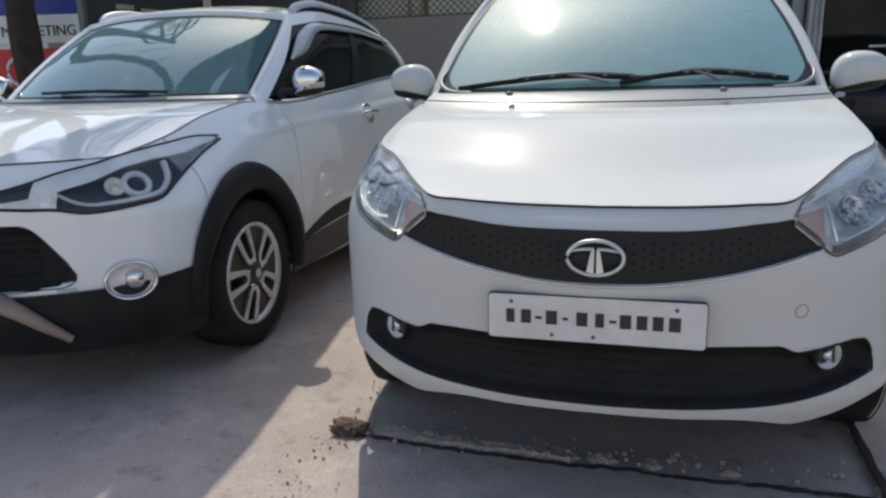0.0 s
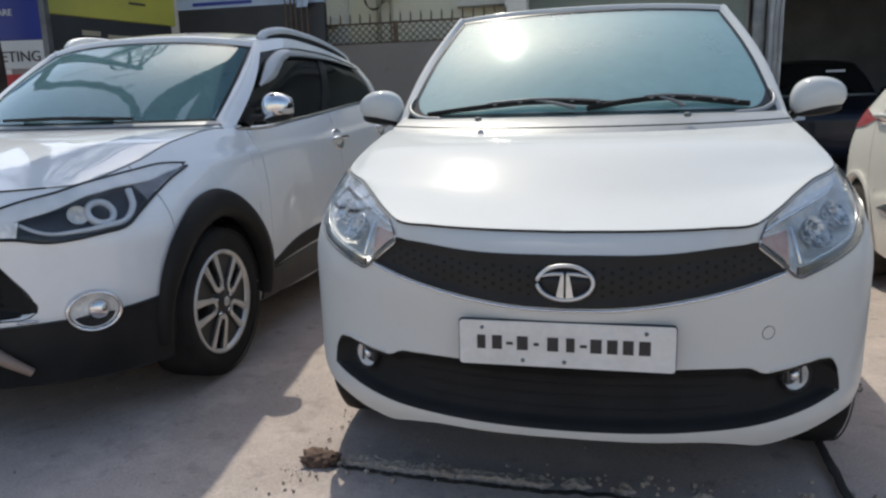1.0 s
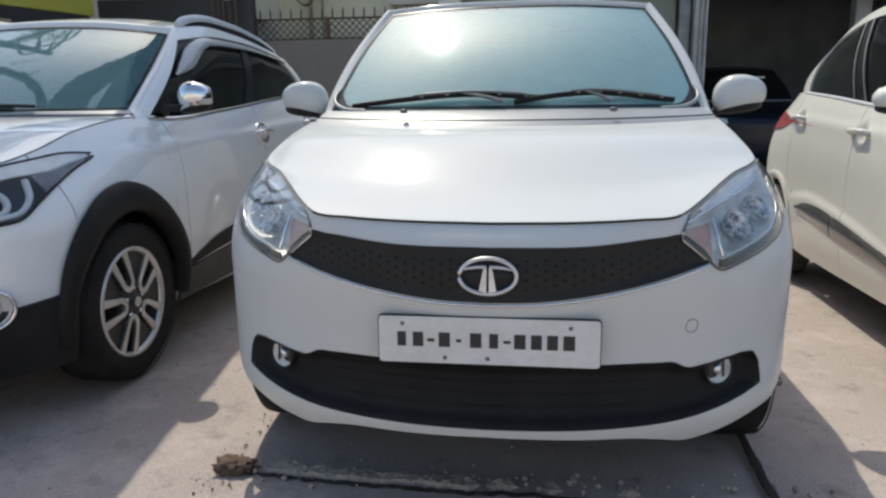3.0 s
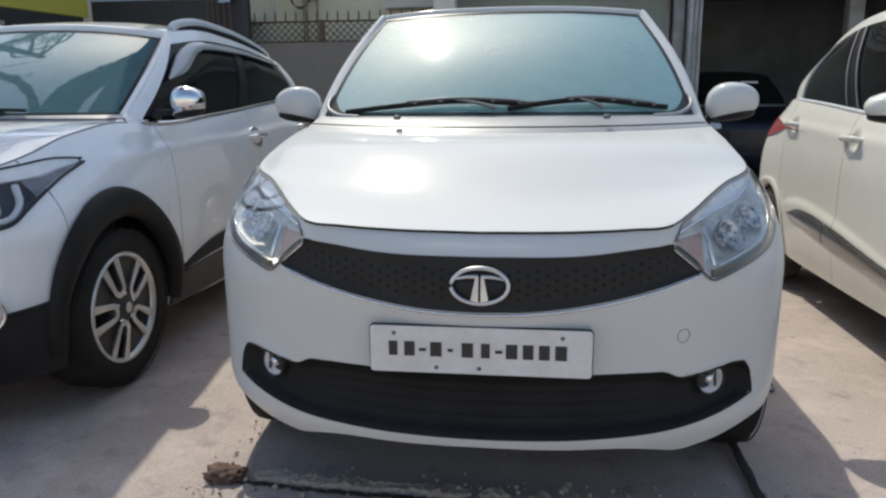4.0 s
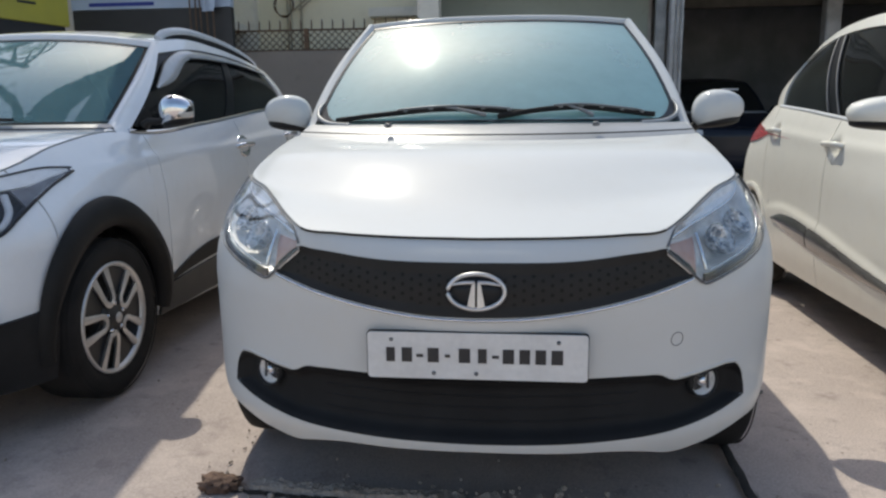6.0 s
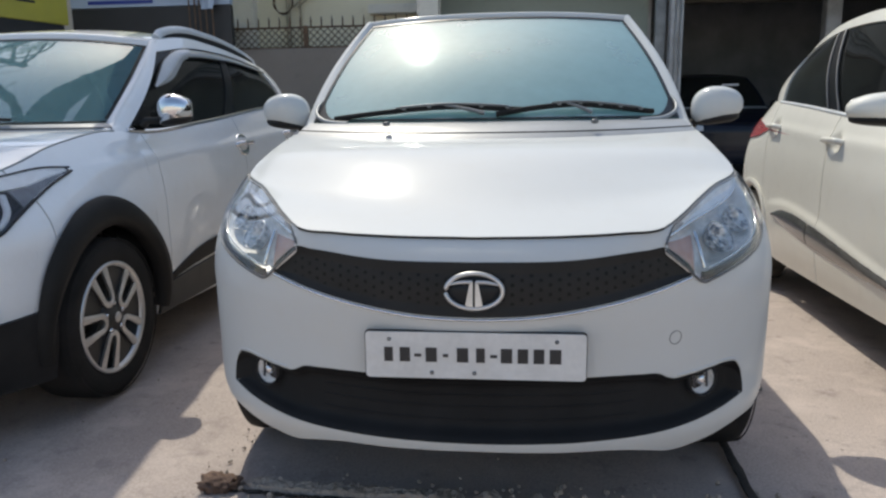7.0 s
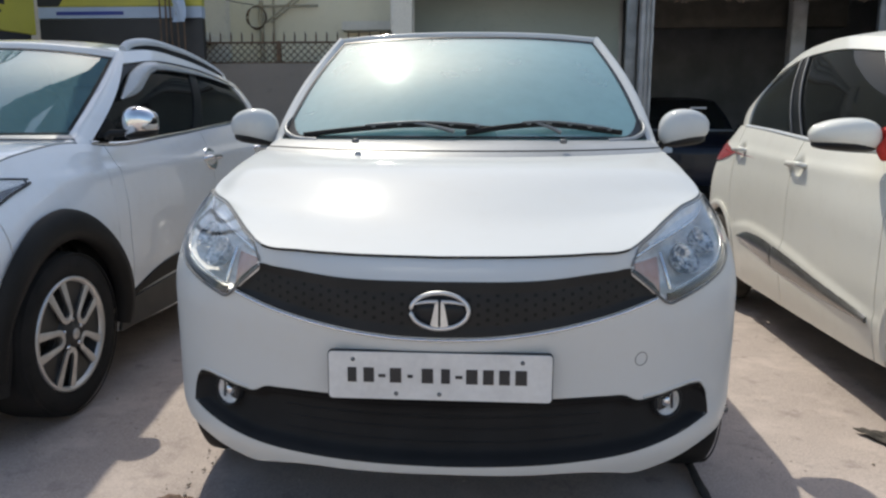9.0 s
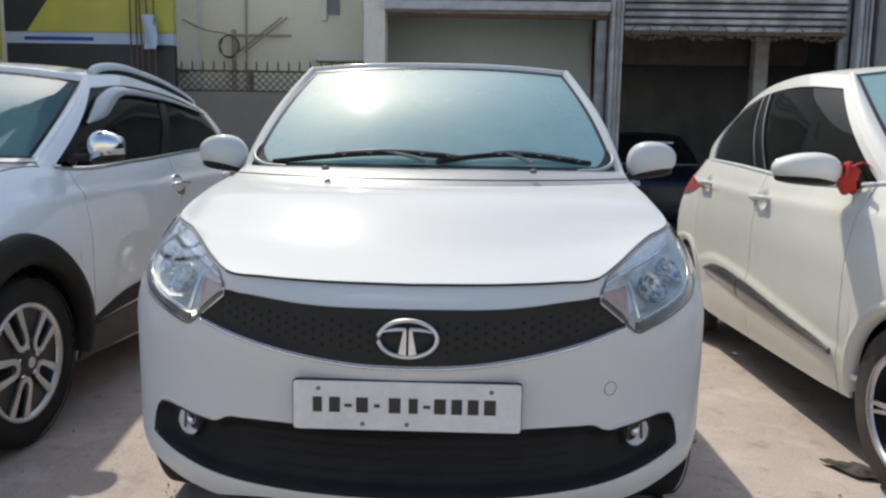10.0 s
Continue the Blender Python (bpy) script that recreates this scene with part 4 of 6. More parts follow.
white_spec = dict(
    hubs=(0.74, 3.14), hub_z=0.285, arch=0.325, tyre=0.285, rim=0.178, tyre_width=0.175, track=0.70, cover=star_spokes,
    sill=[(0, 0.277), (0.2, 0.273), (0.35, 0.268), (0.42, 0.256), (0.5, 0.238), (0.58, 0.246), (0.755, 0.275), (0.9, 0.27), (1.2, 0.23), (6, 0.23)],
    cuts=(0.45, 1.16, 2.05, 2.85, 3.3), inset=midhatch_inset, parts={}, bonnet=(0.439, MIDHATCH.sy(1.06)), bonnet_back=(0.885, 0.978), bulge=0.018, wave=0.019, lip=(0, 0.025, 0.026),
    glass_base=((1.07, 1.039), (0.708, 1.25, 1.039)), glass_top=((1.775, 1.488), (0.572, 1.835, 1.470)), bow=0.027,
    rail=[(0.603, 1.87, 1.494), (0.625, 2.13, 1.513), (0.625, 2.65, 1.505), (0.59, 3.22, 1.44)], crown=0.03, belt=(1.25, 3.35), pillars=(0.44, 0.48, 0.84),
    window_top=lambda f: 0.86 + 0.04 * np.sin(np.pi * f), dash=1.24, dash_z=0.975)
white_car = car("white_hatchback", "white hatchback parked nose-out on concrete, black grille and blank plate", MIDHATCH, pose(0, 0, 0), WHITE, white_spec)[0]

# grille with its honeycomb, chrome line and badge
gr = part("grille", Geo().sheet(band(MIDHATCH, -0.525, 0.525, GRILLE_LO, GRILLE_HI, dish(0.008, 0.04, 0.2), 120, 14), 0.006), GRILLEBLACK, white_car, "black honeycomb grille")
cells = Geo()
for i in range(-23, 24):
    for j in range(7):
        s, z = i * 0.0215, 0.612 + j * 0.0225 + (0.0112 if i % 2 else 0)
        if GRILLE_LO(np.array(abs(s))) + 0.013 < z < GRILLE_HI(np.array(abs(s))) - 0.013 and abs(s) < 0.47 and (abs(s) > 0.062 or abs(z - 0.668) > 0.05):
            m = on_skin(MIDHATCH, s, z, -0.0062)
            w = np.linspace(0, 2 * math.pi, 7)[:6]
            cells.prism([(0.0088 * math.cos(k), 0.0088 * math.sin(k)) for k in w], 0.006, m, 0.004)
tagged(part("grille_cell", cells, CELLBLACK, gr, "black honeycomb bosses"), kind="stuff")
s = np.linspace(-0.515, 0.515, 80)
part("chrome_line", Geo().tube(MIDHATCH.out(s, GRILLE_LO(abs(s)) - 0.006, 0.002), 0.0045, 8, 0.8), CHROME, white_car, "thin satin chrome line under the grille")
bm_ = on_skin(MIDHATCH, 0, 0.667, 0.004)
w = np.linspace(0, 2 * math.pi, 49)
badge = part("badge", Geo().join(Geo().tube(np.stack([0.064 * np.cos(w), 0 * w, 0.040 * np.sin(w)], -1), 0.0052, 8, caps=False), bm_), ALLOY, white_car, "chrome oval badge")
for e in (-1, 1):
    arm = polyline([(e * 0.004, -0.003, 0.021), (e * 0.03, -0.003, 0.020), (e * 0.056, -0.003, 0.015)], np.linspace(0, 1, 9))
    g_ = Geo().tube(arm, [0.0046] * 5 + [0.0042, 0.0036, 0.003, 0.0022], 6).prism([(e * 0.0025, 0.021), (e * 0.0025, -0.037), (e * 0.020, -0.033), (e * 0.009, 0.021)][:: e], 0.006, pose(0, -0.006, 0), 0.001)
    part("badge_bar", Geo().join(g_, bm_), ALLOY, badge)
part("badge_back", Geo().lathe([(0.001, 0.0), (0.06, -0.001), (0.062, -0.006)], 32, bm_ @ Matrix.Diagonal((1, 1, 0.62, 1)) @ FACE_X), GLOSSBLACK, badge, "black badge backing")

# lower intake with mesh bars and fog lamps
dam = part("lower_intake", Geo().sheet(band(MIDHATCH, -0.738, 0.738, DAM_LO, DAM_HI, dish(0.028, 0.03, 0.22), 140, 18), 0.006), INTAKEBLACK, white_car, "black lower air intake")
for k in range(5):
    s = np.linspace(-0.40, 0.40, 40)
    v = 0.16 + 0.17 * k
    zz = DAM_LO(abs(s)) * (1 - v) + DAM_HI(abs(s)) * v
    part("intake_slat", Geo().tube(MIDHATCH.out(s, zz, -0.028), 0.003, 6, 1.3), INTAKEBLACK, dam)
for e in (-1, 1):
    at_ = on_skin(MIDHATCH, e * 0.590, 0.409, -0.014).translation
    fm = Matrix.Translation(at_) @ Matrix.Rotation(radians(e * 26), 4, "Z") @ Matrix.Rotation(radians(-4), 4, "X") @ FACE_X
    fog = part("fog_lamp", Geo().lathe([(0.043, -0.016), (0.042, 0.006), (0.0385, 0.009), (0.036, 0.003), (0.034, -0.012)], 32, fm), GLOSSBLACK, white_car, "round fog lamp with black surround")
    part("fog_reflector", Geo().lathe([(0.0355, 0.002), (0.030, -0.010), (0.020, -0.018), (0.010, -0.020), (0.001, -0.019)], 28, fm), LAMPGREY, fog, "bright fog lamp reflector")
    part("fog_bulb_shield", Geo().lathe([(0.013, -0.012), (0.012, 0.002), (0.008, 0.005), (0.001, 0.006)], 16, fm), CHROME, fog, "bright bulb shield")
    for k in (-1, 1):
        part("fog_rib", Geo().tube([fm @ Vector((-0.004, k * 0.019, q)) for q in (-0.022, 0.0, 0.022)], 0.003, 6), LAMPDARK, fog)
    ln = part("fog_lens", Geo().lathe([(0.0375, 0.004), (0.031, 0.009), (0.017, 0.012), (0.001, 0.013)], 28, fm), LENS, fog, "clear fog lamp lens")
    ln.visible_shadow = False
    # a crease above the fog lamp and the tow eye's round cap on one side
    s = e * np.linspace(0.50, 0.72, 20)
    part("bumper_crease", Geo().tube(MIDHATCH.out(s, DAM_HI(abs(s)) + 0.007, -0.001), 0.004, 6), WHITE, white_car)
w = np.linspace(0, 2 * math.pi, 33)
part("tow_cap", Geo().tube(MIDHATCH.out(0.485 + 0.0165 * np.cos(w), 0.535 + 0.0165 * np.sin(w), 0.0), 0.0011, 6, caps=False), GREYPLASTIC, white_car, "outline of a round tow cap")

# head lamps
for e in (-1, 1):
    hl = part("headlight", Geo().sheet(band(MIDHATCH, *((0.443, 0.966) if e > 0 else (-0.966, -0.443)), LAMP_LO, LAMP_HI, dish(0.066, 0.12, 0.22), 70, 24), 0.006), LAMPGREY, white_car, "large swept-back clear headlamp")
    for s0, z0, r, dd in ((0.665, 0.765, 0.044, -0.045), (0.80, 0.80, 0.040, -0.05)):
        part("lamp_bowl", lathe_on(MIDHATCH, e * s0, z0, [(r, 0.022), (r * 0.97, 0.024), (r * 0.9, 0.006), (r * 0.7, -0.008), (r * 0.35, -0.016), (r * 0.3, 0.004), (0.001, 0.008)], dd, 28), LAMPBOWL, hl, "faceted lamp bowl")
    s = np.linspace(0.455, 0.90, 24)
    part("lamp_ridge", Geo().tube(MIDHATCH.out(e * s, curve1([(0.455, 0.772), (0.50, 0.790), (0.668, 0.828), (0.80, 0.852), (0.90, 0.868)], s), -0.016), 0.005, 8), CHROME, hl, "chrome ridge inside the lamp")
    part("lamp_brow", Geo().sheet(band(MIDHATCH, *((0.52, 0.90) if e > 0 else (-0.90, -0.52)), lambda a: curve1([(0.50, 0.790), (0.668, 0.828), (0.80, 0.852), (0.90, 0.868)], a) + 0.004, lambda a: LAMP_HI(a) - 0.004, -0.014, 30, 5), 0.006), LAMPPALE, hl, "pale silver lamp brow")
    part("lamp_sill", Geo().sheet(band(MIDHATCH, *((0.55, 0.86) if e > 0 else (-0.86, -0.55)), lambda a: LAMP_LO(a) + 0.004, lambda a: LAMP_LO(a) + 0.022, 0.0025, 30, 4), 0.006), SILLGREY, hl, "grey lower lamp trim")
    part("lamp_upright", Geo().tube(MIDHATCH.out(e * np.linspace(0.574, 0.552, 10), np.linspace(0.695, 0.782, 10), -0.016), 0.005, 8), CHROME, hl)
    part("indicator", Geo().sheet(band(MIDHATCH, *((0.475, 0.55) if e > 0 else (-0.55, -0.475)), lambda a: LAMP_LO(a) + 0.014, lambda a: curve1([(0.44, 0.760), (0.55, 0.778)], a), -0.024, 12, 6), 0.005), AMBER, hl, "faded amber indicator")
    ln = part("headlight_lens", Geo().sheet(band(MIDHATCH, *((0.441, 0.968) if e > 0 else (-0.968, -0.441)), lambda a: LAMP_LO(a) - 0.001, lambda a: LAMP_HI(a) + 0.001, 0.008, 70, 16), 0.003), LENS, hl, "clear headlamp lens")
    ln.visible_shadow = False
    s = np.linspace(0.575, 0.90, 30)
    part("lamp_line", Geo().tube(MIDHATCH.out(e * s, LAMP_LO(s) + 0.026, -0.004), 0.0028, 6), CHROME, hl, "bright line above the lower lamp trim")
    s = np.linspace(0.455, 0.56, 14)
    part("lamp_line", Geo().tube(MIDHATCH.out(e * s, LAMP_LO(s) + 0.010, -0.010), 0.0045, 6), LAMPPALE, hl)
    s = np.linspace(0.443, 0.966, 60)
    rim = Geo().tube(MIDHATCH.out(e * s, LAMP_LO(s) - 0.001, 0.003), 0.003, 6).tube(MIDHATCH.out(e * s, LAMP_HI(s) + 0.001, 0.003), 0.0025, 6)
    part("lamp_seal", rim, GREYPLASTIC, hl, "grey lamp seal")

# number plate, its writing blanked to bars
outline = []
for cx, cz, a0 in ((0.244, 0.562, 0), (-0.244, 0.562, 90), (-0.244, 0.468, 180), (0.244, 0.468, 270)):
    outline += [(cx + 0.008 * math.cos(radians(a0 + k)), cz + 0.008 * math.sin(radians(a0 + k))) for k in (0, 30, 60, 90)]
plate = part("number_plate", Geo().prism([(x * 1.008, (z - 0.515) * 1.03 + 0.515) for x, z in outline], 0.012, pose(0, 0.0, 0)), BLACKPLASTIC, white_car, "black-edged plate with blank dark bars")
part("plate_face", Geo().prism(outline, 0.004, pose(0, -0.003, 0), 0.001), PLATEWHITE, plate, "white plate face, slightly dirty")
for x0, x1 in ((-0.208, -0.188), (-0.172, -0.148), (-0.138, -0.122), (-0.112, -0.086), (-0.072, -0.060), (-0.040, -0.014), (0.004, 0.024), (0.036, 0.052), (0.060, 0.086), (0.098, 0.122), (0.134, 0.158), (0.170, 0.196)):
    wide = x1 - x0 > 0.017
    part("plate_bar", Geo().box(x0, -0.0045, 0.500 if wide else 0.512, x1, -0.0025, 0.534 if wide else 0.519), INK, plate)
for x, z in ((-0.196, 0.553), (0.186, 0.552), (-0.098, 0.474), (0.0, 0.474)):
    part("plate_bolt", Geo().lathe([(0.001, 0.003), (0.0045, 0.002), (0.0055, -0.002)], 12, pose(x, -0.003, z) @ FACE_X), STEEL, plate)
part("plate_mount", Geo().box(-0.24, 0.010, 0.470, 0.24, 0.034, 0.560, 0.004), BLACKPLASTIC, plate, "black plate holder")

# mirrors, wipers, washer jets
for e, c in ((-1, (-0.838, 1.30, 1.086)), (1, (0.862, 1.30, 1.086))):
    door_mirror(white_car, c, e, (0.094, 0.072, 0.068), WHITE, BLACKPLASTIC, (e * 0.765, 1.33, 1.0))
base_w, top_w = cowl_curve(*white_spec["glass_base"]), cowl_curve(*white_spec["glass_top"])


def on_glass(x, v, lift=0.012):
    """A point of the windscreen: x across in metres at its foot, v share of its height."""
    a = np.array([(x / 0.652 + 1) / 2])
    p = (base_w(a) * (1 - v) + top_w(a) * v)[0]
    p = p + np.array([0, -0.53, 0.85]) * (0.027 * math.sin(math.pi * v) * (0.35 + 0.65 * 4 * a[0] * (1 - a[0])) + lift)
    return p


for tip, mid, end, piv in (((-0.56, 0.004), (-0.16, 0.070), (0.12, 0.050), (-0.02, 0.02)), ((0.02, 0.02), (0.26, 0.075), (0.56, 0.030), (0.34, 0.015))):
    arm = [on_glass(*piv, 0.018), on_glass((piv[0] + mid[0]) / 2, (piv[1] + mid[1]) / 2 + 0.0, 0.024), on_glass(*mid, 0.024)]
    wiper = part("wiper", Geo().tube(polyline(arm, np.linspace(0, 1, 10)), np.linspace(0.008, 0.004, 10), 8), WIPERGREY, white_car, "black windscreen wiper in a painted sunlit grey")
    blade = polyline([on_glass(*tip, 0.012), on_glass((tip[0] + mid[0]) / 2, (tip[1] + mid[1]) / 2 + 0.008, 0.014), on_glass(*mid, 0.016), on_glass(*end, 0.012)], np.linspace(0, 1, 24))
    part("wiper_blade", Geo().tube(blade, 0.0065, 8, 1.5), RUBBER, wiper, "rubber wiper blade")
    part("wiper_bridge", Geo().tube(blade[8:22] + np.array([0, -0.006, 0.011]), [0.003] + [0.005] * 12 + [0.003], 6), WIPERGREY, wiper)
    for k in range(9, 22, 3):
        part("blade_clip", Geo().blob(tuple(blade[k] + np.array([0, -0.004, 0.006])), (0.010, 0.005, 0.007), 3, 8), WIPERGREY, wiper)
for e in (-1, 1):
    u = np.linspace(0, 1, 14)
    lo = np.array([on_glass(e * (0.652 - 0.10 * k), 0.012, 0.004) for k in u])
    hi = np.array([on_glass(e * (0.652 - 0.10 * k), 0.012 + 0.16 * (1 - k) ** 2.2, 0.004) for k in u])
    w = np.linspace(0, 1, 5)[None, :, None]
    p = lo[:, None] * (1 - w) + hi[:, None] * w
    part("glass_corner", Geo().sheet(p if e < 0 else p[::-1], 0.002), GLOSSBLACK, white_car, "black painted corner of the windscreen")
    run = [on_glass(e * a, b, c) for a, b, c in ((0.50, -0.03, 0.006), (0.60, -0.01, 0.010), (0.648, 0.04, 0.014), (0.664, 0.11, 0.012), (0.662, 0.17, 0.006))]
    part("scuttle_end", Geo().tube(polyline(run, np.linspace(0, 1, 20)), np.linspace(0.011, 0.005, 20), 8), SCUTTLE, white_car, "grey upturned end of the scuttle")
for x in (-0.366, 0.364):
    j = part("washer_jet", Geo().blob((x, 0.975, 1.031), (0.013, 0.014, 0.008), 3, 14), GREYPLASTIC, white_car, "small washer jet")
# papers and stickers behind the glass
for x, v, w_, h_ in ((0.02, 0.93, 0.10, 0.014), (-0.02, 0.52, 0.05, 0.012), (0.10, 0.30, 0.035, 0.022), (-0.03, 0.33, 0.05, 0.008), (0.53, 0.17, 0.012, 0.03)):
    p = on_glass(x, v, -0.014)
    part("windscreen_sticker", Geo().box(-w_ / 2, -0.001, -h_ / 2, w_ / 2, 0.001, h_ / 2, m=pose(*p, -57)), STICKER, white_car, "pale sticker behind the windscreen")

# ---- the silver-white crossover with black cladding ----
CROSS_AT = (-2.30, 0.12, 0)
CL_LO = k1([(0.30, 0.712), (0.40, 0.703), (0.49, 0.697), (0.57, 0.694), (0.66, 0.678), (0.75, 0.681), (0.84, 0.692), (0.92, 0.704), (0.99, 0.742), (1.07, 0.782), (1.19, 0.834), (1.325, 0.880)])
CL_HI = k1([(0.30, 0.734), (0.39, 0.756), (0.47, 0.778), (0.54, 0.804), (0.69, 0.832), (0.98, 0.862), (1.09, 0.878), (1.22, 0.895), (1.325, 0.890)])
CG_HI = k1([(0, 0.655), (0.40, 0.648), (0.495, 0.630), (0.56, 0.550), (0.615, 0.470)])
CG_LO = k1([(0, 0.425), (0.50, 0.428), (0.58, 0.436), (0.615, 0.455)])
c1, c2 = hollow(CROSSOVER, 0, 0.615, CG_LO, CG_HI, 0.05, 0.02), hollow(CROSSOVER, 0.30, 1.32, CL_LO, CL_HI, 0.08, 0.014)


def ridge(S, Z, line, height, wide):
    """A crease that stands out from the skin along the height line(s)."""
    d = (Z - line(abs(S))) / wide
    return -height * np.where(d > 0, np.exp(-(d**2)), np.exp(-((d * 0.45) ** 2)))


CROSS_LINE = k1([(0.6, 0.86), (1.35, 0.880), (1.9, 0.90), (2.6, 0.925), (3.4, 0.965), (4.4, 1.0)])
cross_crease = lambda S, Z: ridge(S, Z, CROSS_LINE, 0.010, 0.022) * np.clip((abs(S) - 1.36) / 0.25, 0, 1)
cross_spec = dict(
    hubs=(0.83, 3.40), hub_z=0.31, arch=0.372, tyre=0.31, rim=0.208, tyre_width=0.195, track=0.762, cover=loop_spokes,
    sill=[(0, 0.24), (0.6, 0.24), (0.9, 0.26), (1.2, 0.24), (6, 0.24)], cuts=(0.54, 1.30, 2.28, 3.1, 3.5), inset=lambda S, Z: np.maximum(c1(S, Z), c2(S, Z)),
    door_inset=cross_crease, parts={"front_door": {}}, bonnet=(0.62, CROSSOVER.sy(1.14)), bonnet_back=(0.98, 1.02), bulge=0.03,
    glass_base=((1.03, 1.045), (0.665, 1.22, 1.05)), glass_top=((1.665, 1.450), (0.592, 1.745, 1.412)), bow=0.03, lip=(0, 0.03, 0.035),
    rail=[(0.618, 1.80, 1.448), (0.638, 1.98, 1.476), (0.64, 2.4, 1.477), (0.625, 2.9, 1.447), (0.60, 3.35, 1.405)], crown=0.03, belt=(1.22, 3.6), pillars=(0.42, 0.47, 0.86),
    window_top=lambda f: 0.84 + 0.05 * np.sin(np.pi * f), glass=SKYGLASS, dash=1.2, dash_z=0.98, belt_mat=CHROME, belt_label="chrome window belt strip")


def lamp_floor(e):
    """The head lamp's floor: as deep as the lamp is tall at that place."""
    base = dish(0.055, 0.07, 0.2)

    def f(u, v):
        s = 0.305 + 1.01 * (u if e > 0 else 1 - u)
        return base(u, v) * np.clip((CL_HI(s) - CL_LO(s)) / 0.14 - 0.15, 0.02, 1) + 0.0015

    return f


cross_car, c_panel, c_side, c_face = car("crossover_car", "silver-white crossover hatchback with black wheel-arch cladding and roof rails", CROSSOVER, pose(*CROSS_AT), SILVERWHITE, cross_spec)
SK = CROSSOVER
# lower cladding, grille and skid bar
part("lower_cladding", Geo().sheet(band(SK, -1.06, 1.06, lambda a: 0.19 + 0 * a, k1([(0, 0.405), (0.55, 0.412), (0.77, 0.42), (1.06, 0.447)]), 0.014, 120, 12), 0.02), BLACKPLASTIC, cross_car, "black lower bumper cladding")
cg = part("grille", Geo().sheet(band(SK, -0.61, 0.61, CG_LO, CG_HI, dish(0.036, 0.05, 0.15), 100, 18), 0.006), INTAKEBLACK, cross_car, "black hexagonal grille")
for k in range(7):
    s = np.linspace(-0.5, 0.5, 30)
    part("grille_slat", Geo().tube(SK.out(s, 0.45 + 0.027 * k + 0 * s, -0.032), 0.006, 6), INTAKEBLACK, cg)
s = np.linspace(0.40, 0.615, 14)
for e in (-1, 1):
    part("grille_trim", Geo().tube(SK.out(e * np.linspace(0.55, 0.61, 8), 0.425 + 0 * s[:8], 0.012), 0.004, 6), CHROME, cross_car, "bright grille trim")
    skid = polyline([SK.out(np.array(e * a), np.array(b), 0.03) for a, b in ((0.30, 0.44), (0.40, 0.385), (0.50, 0.315), (0.57, 0.262))], np.linspace(0, 1, 16))
    part("skid_bar", Geo().tube(skid, np.linspace(0.046, 0.018, 16), 12, 0.8), SKIDSILVER, cross_car, "satin silver skid bar")
    fog = part("fog_lamp", lathe_on(SK, e * 0.775, 0.437, [(0.089, -0.02), (0.087, 0.012), (0.081, 0.017), (0.075, 0.008), (0.071, -0.01)], 0.012, 36, (1, 1, 0.80)), CHROME, cross_car, "oval chrome-ringed fog lamp")
    part("fog_reflector", lathe_on(SK, e * 0.775, 0.437, [(0.075, 0.004), (0.056, -0.008), (0.032, -0.016), (0.020, -0.004), (0.001, 0.0)], 0.012, 28, (1, 1, 0.80)), LAMPGREY, fog)
    part("fog_projector", lathe_on(SK, e * 0.79, 0.437, [(0.036, -0.004), (0.033, 0.008), (0.020, 0.016), (0.001, 0.018)], 0.006, 24), CHROME, fog, "bright fog lamp projector")
    ln = part("fog_lens", lathe_on(SK, e * 0.775, 0.437, [(0.076, 0.010), (0.058, 0.020), (0.028, 0.026), (0.001, 0.028)], 0.012, 28, (1, 1, 0.80)), LENS, fog)
    ln.visible_shadow = False
    # head lamps
    hl = part("headlight", Geo().sheet(band(SK, *((0.305, 1.315) if e > 0 else (-1.315, -0.305)), CL_LO, CL_HI, lamp_floor(e), 90, 20), 0.006), LAMPDARK, cross_car, "long swept-back projector headlamp")
    brow = lambda a: CL_HI(a) - (CL_HI(a) - CL_LO(a)) * curve1([(0.48, 0.80), (0.57, 0.52), (0.70, 0.32), (0.85, 0.22), (1.0, 0.28), (1.12, 0.5), (1.32, 0.6)], a)
    part("lamp_flank", Geo().sheet(band(SK, *((1.05, 1.29) if e > 0 else (-1.29, -1.05)), lambda a: CL_LO(a) + 0.006, lambda a: brow(a) - 0.003, 0.003, 24, 8), 0.006), LAMPSIDE, hl, "smoked outer end of the lamp")
    part("lamp_brow", Geo().sheet(band(SK, *((0.49, 1.30) if e > 0 else (-1.30, -0.49)), brow, lambda a: CL_HI(a) - 0.002, 0.003, 40, 6), 0.006), LAMPPALE, hl, "pale silver lamp brow")
    part("projector_ring", lathe_on(SK, e * 0.875, 0.772, [(0.052, -0.006), (0.052, 0.006), (0.046, 0.012), (0.034, 0.010), (0.030, -0.008)], -0.034, 32), STICKER, hl, "pale ring round the projector")
    part("projector", lathe_on(SK, e * 0.875, 0.772, [(0.031, -0.006), (0.027, 0.004), (0.015, 0.010), (0.001, 0.012)], -0.034, 28), GLOSSBLACK, hl, "dark projector lens")
    part("lamp_bowl", lathe_on(SK, e * 0.775, 0.768, [(0.034, 0.004), (0.028, -0.008), (0.012, -0.014), (0.008, 0.0), (0.001, 0.002)], -0.034, 24), LAMPGREY, hl, "small lamp bowl")
    drl = polyline([SK.out(np.array(e * a), np.array(b), -0.012) for a, b in ((0.575, 0.742), (0.62, 0.720), (0.668, 0.706), (0.752, 0.706), (0.86, 0.716), (0.94, 0.730), (0.995, 0.772), (1.03, 0.825))], np.linspace(0, 1, 30))
